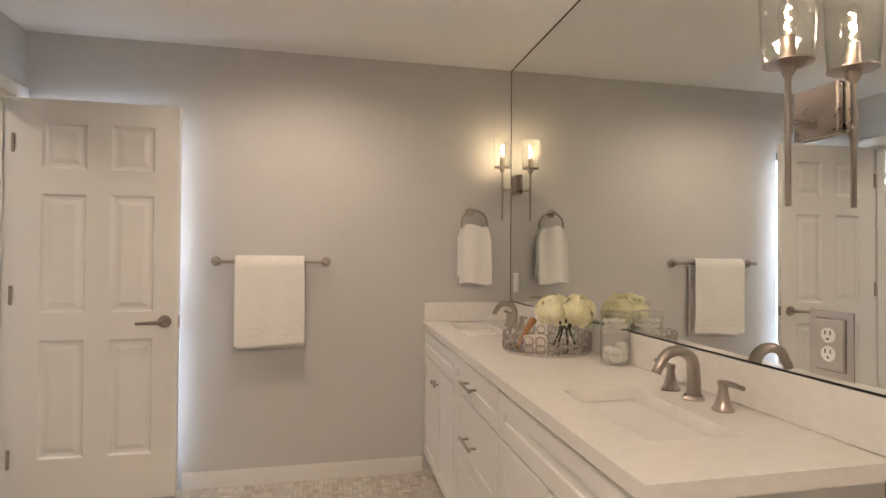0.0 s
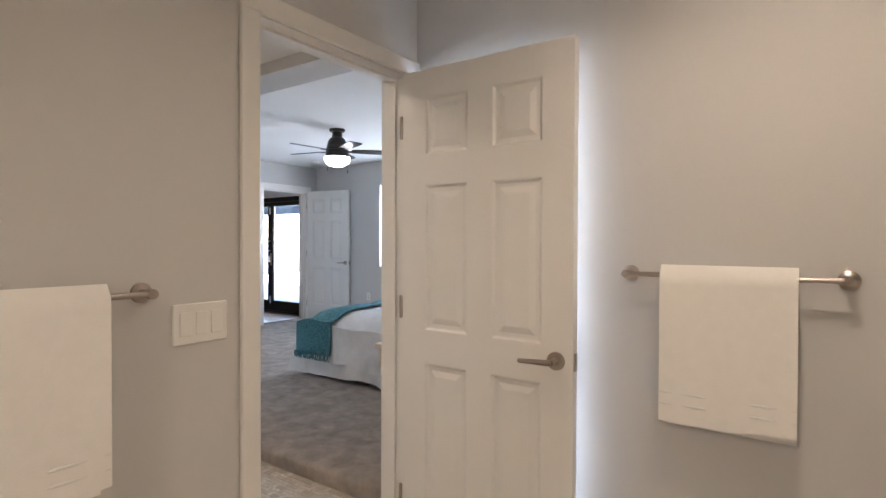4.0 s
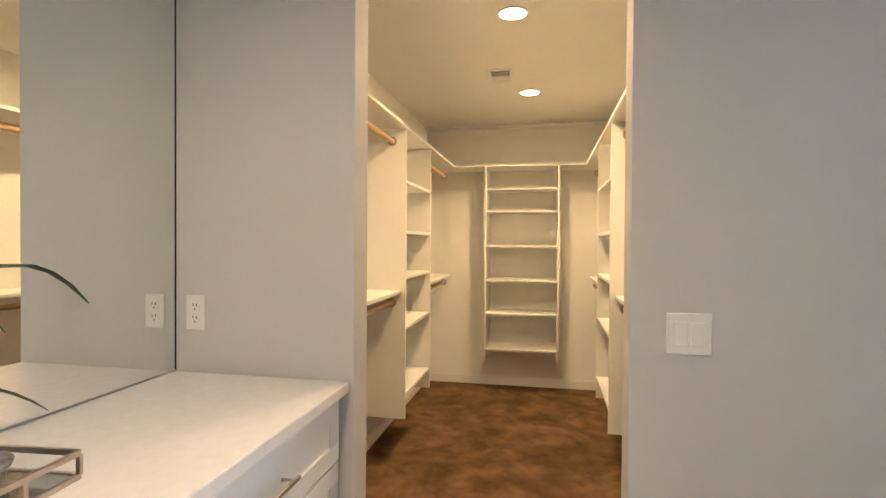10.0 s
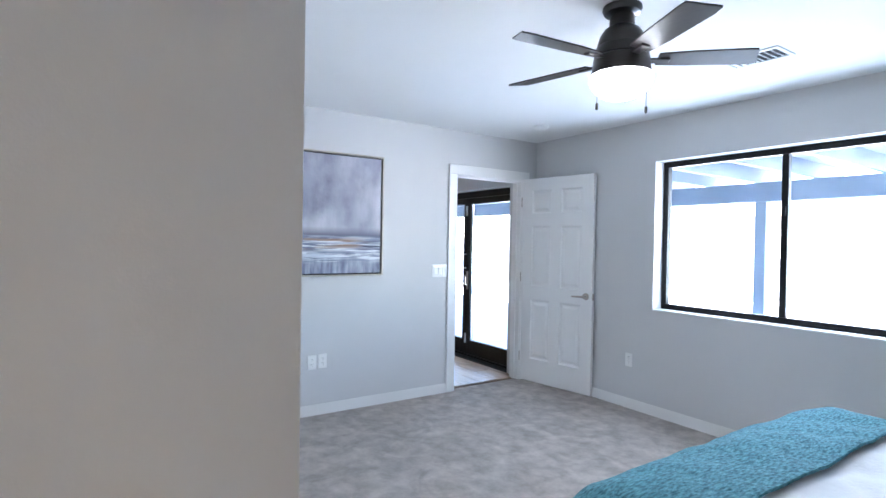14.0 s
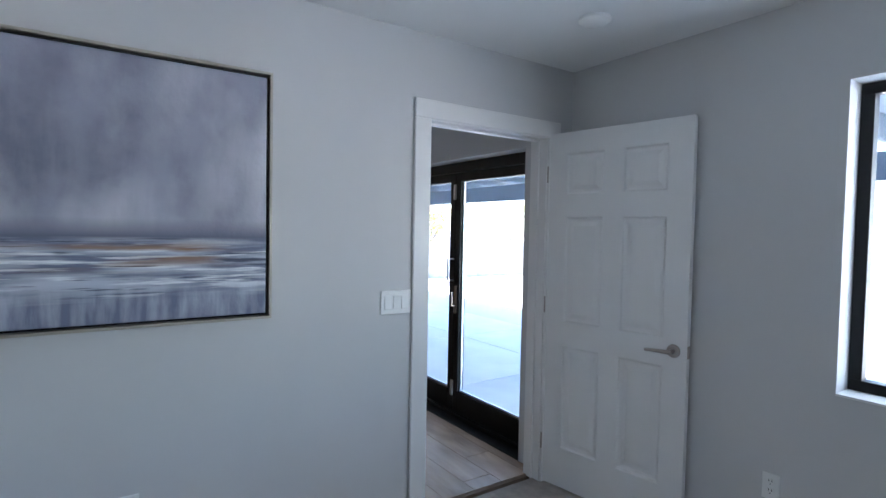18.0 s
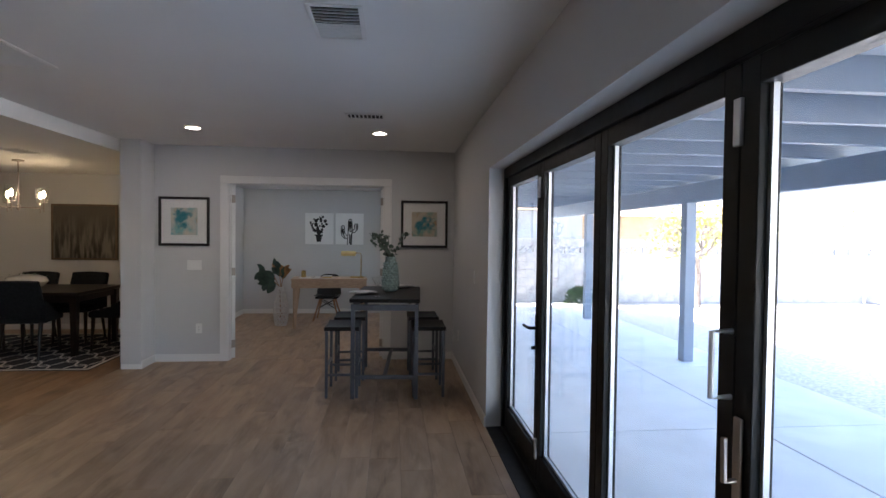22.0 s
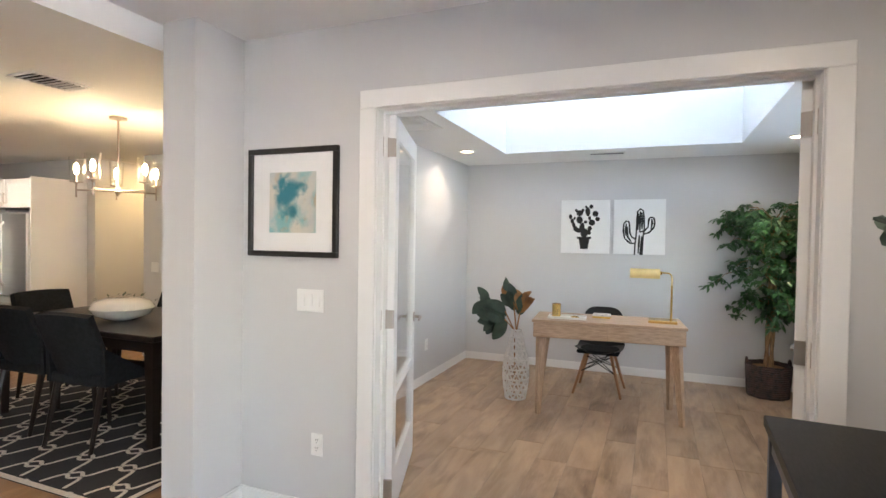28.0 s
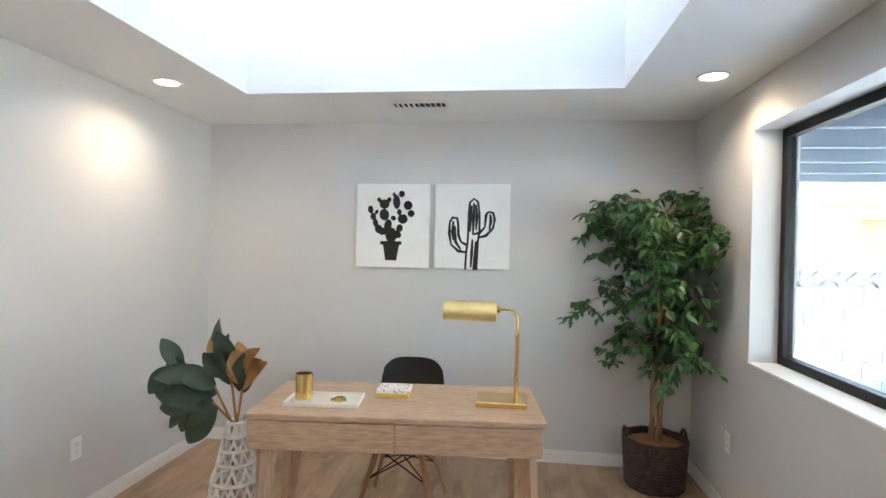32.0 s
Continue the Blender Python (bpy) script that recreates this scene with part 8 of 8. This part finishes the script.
garden_tree(-24.5, 22.0, 5.0, 9)

# neighbouring houses
ROOFT = mat("tan_shingle", (0.34, 0.22, 0.13), 0.9, 0, 0.2, 12)


def house(x, y, w, d, h, rz, label, skin=None):
    t = thing("house", (x, y, -0.05), rz, label, "house", "neighbouring houses")
    part("wall", box(-w / 2, w / 2, -d / 2, d / 2, 0, h), skin or STUCCO, t)
    bm = bmesh.new()
    v = [bm.verts.new(p) for p in ((-w / 2 - 0.4, -d / 2 - 0.4, h), (w / 2 + 0.4, -d / 2 - 0.4, h), (w / 2 + 0.4, d / 2 + 0.4, h), (-w / 2 - 0.4, d / 2 + 0.4, h), (-w / 2 - 0.4, 0, h + 1.3), (w / 2 + 0.4, 0, h + 1.3))]
    for f in ((0, 1, 5, 4), (2, 3, 4, 5), (0, 4, 3), (1, 2, 5), (3, 2, 1, 0)):
        bm.faces.new([v[k] for k in f])
    part("roof", bm, ROOFT, t)
    for u in ((-w * 0.25, w * 0.2) if 9.5 < w < 10.5 else ()):
        wn = part("window", box(u - 0.6, u + 0.6, -d / 2 - 0.02, -d / 2 + 0.02, 1.1, 2.1), TRIM, t)
        part("pane", box(u - 0.52, u + 0.52, -d / 2 - 0.03, -d / 2 - 0.02, 1.18, 2.02), BLACKM, wn)


house(-33, 17.5, 9, 8, 2.6, 75, "ochre stucco house with a tan roof beyond the wall", mat("ochre_stucco", (0.46, 0.33, 0.20), 0.9, 0, 0.08, 4, 0.4, 90))
house(-28, 8, 10, 7, 2.6, 90, "grey sided house beyond the garden wall", mat("grey_siding", (0.26, 0.29, 0.31), 0.8, 0, 0.15, 4, 0.3, 30, stretch=(9, 9, 0.5)))
house(-8, 31, 14, 8, 2.8, 0, "pale stucco house beyond the wall")
sh = thing("shrub", (-18.05, 10.65, -0.05), 0, "low green shrub against the block wall", "shrub")
bm = bmesh.new()
random.seed(2)
for k in range(700):
    d = Vector((random.gauss(0, 1), random.gauss(0, 1), abs(random.gauss(0, 1)))).normalized()
    c = Vector((d.x * 0.35, d.y * 0.4, d.z * 0.42)) * random.uniform(0.55, 1.05)
    s = d.orthogonal().normalized()
    bm.faces.new([bm.verts.new(c), bm.verts.new(c + d * 0.04 + s * 0.025), bm.verts.new(c + d * 0.09), bm.verts.new(c + d * 0.04 - s * 0.025)])
tagged(part("leaves", bm, LEAFM, sh), kind="stuff")

# ---- wood planks ----
def plank_mat(name, light, mid, dark, fleck):
    m = bpy.data.materials.new(name)
    m.use_nodes = True
    nt = m.node_tree
    b = nt.nodes["Principled BSDF"]
    tc, oi = nt.nodes.new("ShaderNodeTexCoord"), nt.nodes.new("ShaderNodeObjectInfo")
    geo = nt.nodes.new("ShaderNodeNewGeometry")
    sm = nt.nodes.new("ShaderNodeMath")
    sm.operation = "ADD"
    nt.links.new(oi.outputs["Random"], sm.inputs[0])
    nt.links.new(geo.outputs["Random Per Island"], sm.inputs[1])
    sc = nt.nodes.new("ShaderNodeMath")
    sc.operation = "MULTIPLY"
    sc.inputs[1].default_value = 37.0
    nt.links.new(sm.outputs[0], sc.inputs[0])
    off = nt.nodes.new("ShaderNodeCombineXYZ")
    for k in range(3):
        nt.links.new(sc.outputs[0], off.inputs[k])
    ad = nt.nodes.new("ShaderNodeVectorMath")
    nt.links.new(tc.outputs["Object"], ad.inputs[0])
    nt.links.new(off.outputs[0], ad.inputs[1])

    def nz(scale, stretch, lo, hi, det=6):
        mp = nt.nodes.new("ShaderNodeMapping")
        mp.inputs["Scale"].default_value = stretch
        nt.links.new(ad.outputs[0], mp.inputs["Vector"])
        n = nt.nodes.new("ShaderNodeTexNoise")
        n.inputs["Scale"].default_value, n.inputs["Detail"].default_value, n.inputs["Distortion"].default_value = scale, det, 0.6
        nt.links.new(mp.outputs["Vector"], n.inputs["Vector"])
        r = nt.nodes.new("ShaderNodeMapRange")
        r.inputs["From Min"].default_value, r.inputs["From Max"].default_value = lo, hi
        nt.links.new(n.outputs["Fac"], r.inputs["Value"])
        return r.outputs["Result"]
    c = mixc(nt, nz(2.0, (1, 4, 1), 0.32, 0.68), mid, light)
    c = mixc(nt, nz(1.9, (1, 2.6, 1), 0.52, 0.72), c, dark)
    c = mixc(nt, nz(7, (1, 12, 1), 0.50, 0.85), c, fleck)
    fr = nt.nodes.new("ShaderNodeMath")
    fr.operation = "FRACT"
    nt.links.new(sm.outputs[0], fr.inputs[0])
    mr = nt.nodes.new("ShaderNodeMapRange")
    mr.inputs["To Min"].default_value, mr.inputs["To Max"].default_value = 0.86, 1.14
    nt.links.new(fr.outputs[0], mr.inputs["Value"])
    hs = nt.nodes.new("ShaderNodeHueSaturation")
    nt.links.new(mr.outputs["Result"], hs.inputs["Value"])
    nt.links.new(c, hs.inputs["Color"])
    nt.links.new(hs.outputs["Color"], b.inputs["Base Color"])
    rr = nt.nodes.new("ShaderNodeMapRange")
    rr.inputs["To Min"].default_value, rr.inputs["To Max"].default_value = 0.28, 0.46
    nt.links.new(nz(5, (1, 8, 1), 0.2, 0.8), rr.inputs["Value"])
    nt.links.new(rr.outputs["Result"], b.inputs["Roughness"])
    bp = nt.nodes.new("ShaderNodeBump")
    bp.inputs["Strength"].default_value, bp.inputs["Distance"].default_value = 0.15, 0.003
    nt.links.new(nz(14, (1, 14, 1), 0.2, 0.8), bp.inputs["Height"])
    nt.links.new(bp.outputs["Normal"], b.inputs["Normal"])
    return m


PLANK = plank_mat("wood_look_plank", (0.45, 0.31, 0.20), (0.30, 0.195, 0.118), (0.18, 0.112, 0.066), (0.40, 0.28, 0.185))
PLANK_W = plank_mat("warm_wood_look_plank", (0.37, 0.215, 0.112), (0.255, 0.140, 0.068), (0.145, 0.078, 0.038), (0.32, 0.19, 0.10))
PL, PW = 1.20, 0.20


def plank_mesh(l, w):
    bm = bmesh.new()
    bx(bm, -l / 2 + 0.0008, l / 2 - 0.0008, -w / 2 + 0.0008, w / 2 - 0.0008, -0.005, 0.0, 0.0012)
    me = bpy.data.meshes.new("plank")
    bmesh.ops.recalc_face_normals(bm, faces=bm.faces)
    bm.to_mesh(me)
    bm.free()
    me.materials.append(PLANK)
    return me


MESHES = {}
floor_ob = bpy.data.objects["floor_living"]
random.seed(40)
rest = []
count = 0
regions = [(-12.30, -6.14, 3.20, 6.87, True), (-15.985, -12.30, 3.40, 6.80, True), (-14.4, -8.0, 0.6, 3.20, False), (-17.2, -6.52, -5.9, 0.6, False), (-8.0, -6.52, 0.6, 3.2, False)]
for x0, x1, y0, y1, near in regions:
    ny = math.ceil((y1 - y0) / PW)
    for j in range(ny):
        w0, w1 = y0 + j * PW, min(y1, y0 + (j + 1) * PW)
        at = x0 - random.uniform(0, 1) * PL
        while at < x1:
            a, b = max(at, x0), min(at + PL, x1)
            at += PL
            if b - a < 0.03 or w1 - w0 < 0.02:
                continue
            if near and count < 300:
                key = (round(b - a, 2), round(w1 - w0, 3))
                if key not in MESHES:
                    MESHES[key] = plank_mesh(*key)
                o = new("plank", MESHES[key])
                o.parent = floor_ob
                o.location = ((a + b) / 2 + ZONE.x, (w0 + w1) / 2 + ZONE.y, F2)
                count += 1
            else:
                rest.append((a, b, w0, w1))
vs, fs = [], []
for a, b, p, q in rest:
    n = len(vs)
    g = 0.0008
    for z in (F2 - 0.005, F2):
        vs += [(u + ZONE.x, v + ZONE.y, z) for u, v in ((a + g, p + g), (b - g, p + g), (b - g, q - g), (a + g, q - g))]
    fs += [(n + 4, n + 5, n + 6, n + 7), (n, n + 1, n + 5, n + 4), (n + 1, n + 2, n + 6, n + 5), (n + 2, n + 3, n + 7, n + 6), (n + 3, n, n + 4, n + 7)]
me = bpy.data.meshes.new("planks_far")
me.from_pydata(vs, [], fs)
me.materials.append(PLANK)
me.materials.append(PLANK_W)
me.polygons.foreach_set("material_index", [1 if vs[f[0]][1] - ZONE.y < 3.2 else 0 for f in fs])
o = new("planks_far", me)
o.parent = floor_ob
tagged(o, "wood-look floor planks of kitchen and dining room", kind="stuff")

# ---- woven mosaic of the bath floor ----
TILEM = bpy.data.materials.new("marble_mosaic")
TILEM.use_nodes = True
nt = TILEM.node_tree
b = nt.nodes["Principled BSDF"]
geo, oi = nt.nodes.new("ShaderNodeNewGeometry"), nt.nodes.new("ShaderNodeObjectInfo")
sm = nt.nodes.new("ShaderNodeMath")
nt.links.new(geo.outputs["Random Per Island"], sm.inputs[0])
nt.links.new(oi.outputs["Random"], sm.inputs[1])
fr = nt.nodes.new("ShaderNodeMath")
fr.operation = "FRACT"
nt.links.new(sm.outputs[0], fr.inputs[0])
rp = nt.nodes.new("ShaderNodeValToRGB")
rp.color_ramp.elements[0].color, rp.color_ramp.elements[1].color = (0.44, 0.39, 0.33, 1), (0.74, 0.71, 0.66, 1)
for pos, col in ((0.25, (0.55, 0.50, 0.44, 1)), (0.45, (0.66, 0.62, 0.56, 1)), (0.75, (0.52, 0.49, 0.45, 1))):
    e = rp.color_ramp.elements.new(pos)
    e.color = col
nt.links.new(fr.outputs[0], rp.inputs["Fac"])
tc = nt.nodes.new("ShaderNodeTexCoord")
nt.links.new(mixc(nt, noise_fac(nt, tc, 60, (1, 1, 1), 0.45, 0.8), rp.outputs["Color"], (0.40, 0.37, 0.33)), b.inputs["Base Color"])
b.inputs["Roughness"].default_value = 0.28
vs, fs = [], []
S = 0.052
bm = bmesh.new()
bx(bm, -S + 0.0015, S - 0.0015, -S / 4 + 0.0015, S / 4 - 0.0015, -0.004, 0.0)
tile_me = bpy.data.meshes.new("tile")
bmesh.ops.recalc_face_normals(bm, faces=bm.faces)
bm.to_mesh(tile_me)
bm.free()
tile_me.materials.append(TILEM)
bath_floor = bpy.data.objects["floor_bath"]
singles = 0
for x0, x1, y0, y1 in ((-1.0, 1.16, -0.6, 3.016), (-2.91, -1.0, 1.8, 3.15)):
    for i in range(int((x1 - x0) / S) + 1):
        for j in range(int((y1 - y0) / S) + 1):
            cx, cyy = x0 + S * (i + 0.5), y0 + S * (j + 0.5)
            if cx > x1 or cyy > y1:
                continue
            across = (i + j) % 2
            for h in (-1, 1):
                px, py = (cx, cyy + h * S / 4) if across else (cx + h * S / 4, cyy)
                if singles < 290 and 0.1 < px < 0.95 and 2.55 < py < 2.99:
                    o = new("tile", tile_me)
                    o.parent = bath_floor
                    o.matrix_basis = pose(px, py, 0, 0, 0, 0 if across else 90) @ Matrix.Diagonal((0.5, 1, 1, 1))
                    singles += 1
                    continue
                a, c2 = (S / 2 - 0.0012, S / 4 - 0.0012) if across else (S / 4 - 0.0012, S / 2 - 0.0012)
                n = len(vs)
                for z in (-0.004, 0.0):
                    vs += [(px - a, py - c2, z), (px + a, py - c2, z), (px + a, py + c2, z), (px - a, py + c2, z)]
                fs += [(n + 4, n + 5, n + 6, n + 7), (n, n + 1, n + 5, n + 4), (n + 1, n + 2, n + 6, n + 5), (n + 2, n + 3, n + 7, n + 6), (n + 3, n, n + 4, n + 7)]
me = bpy.data.meshes.new("mosaic_tiles")
me.from_pydata(vs, [], fs)
me.materials.append(TILEM)
o = new("mosaic_tiles", me)
o.parent = bath_floor
tagged(o, "small woven stone mosaic tiles", kind="stuff")
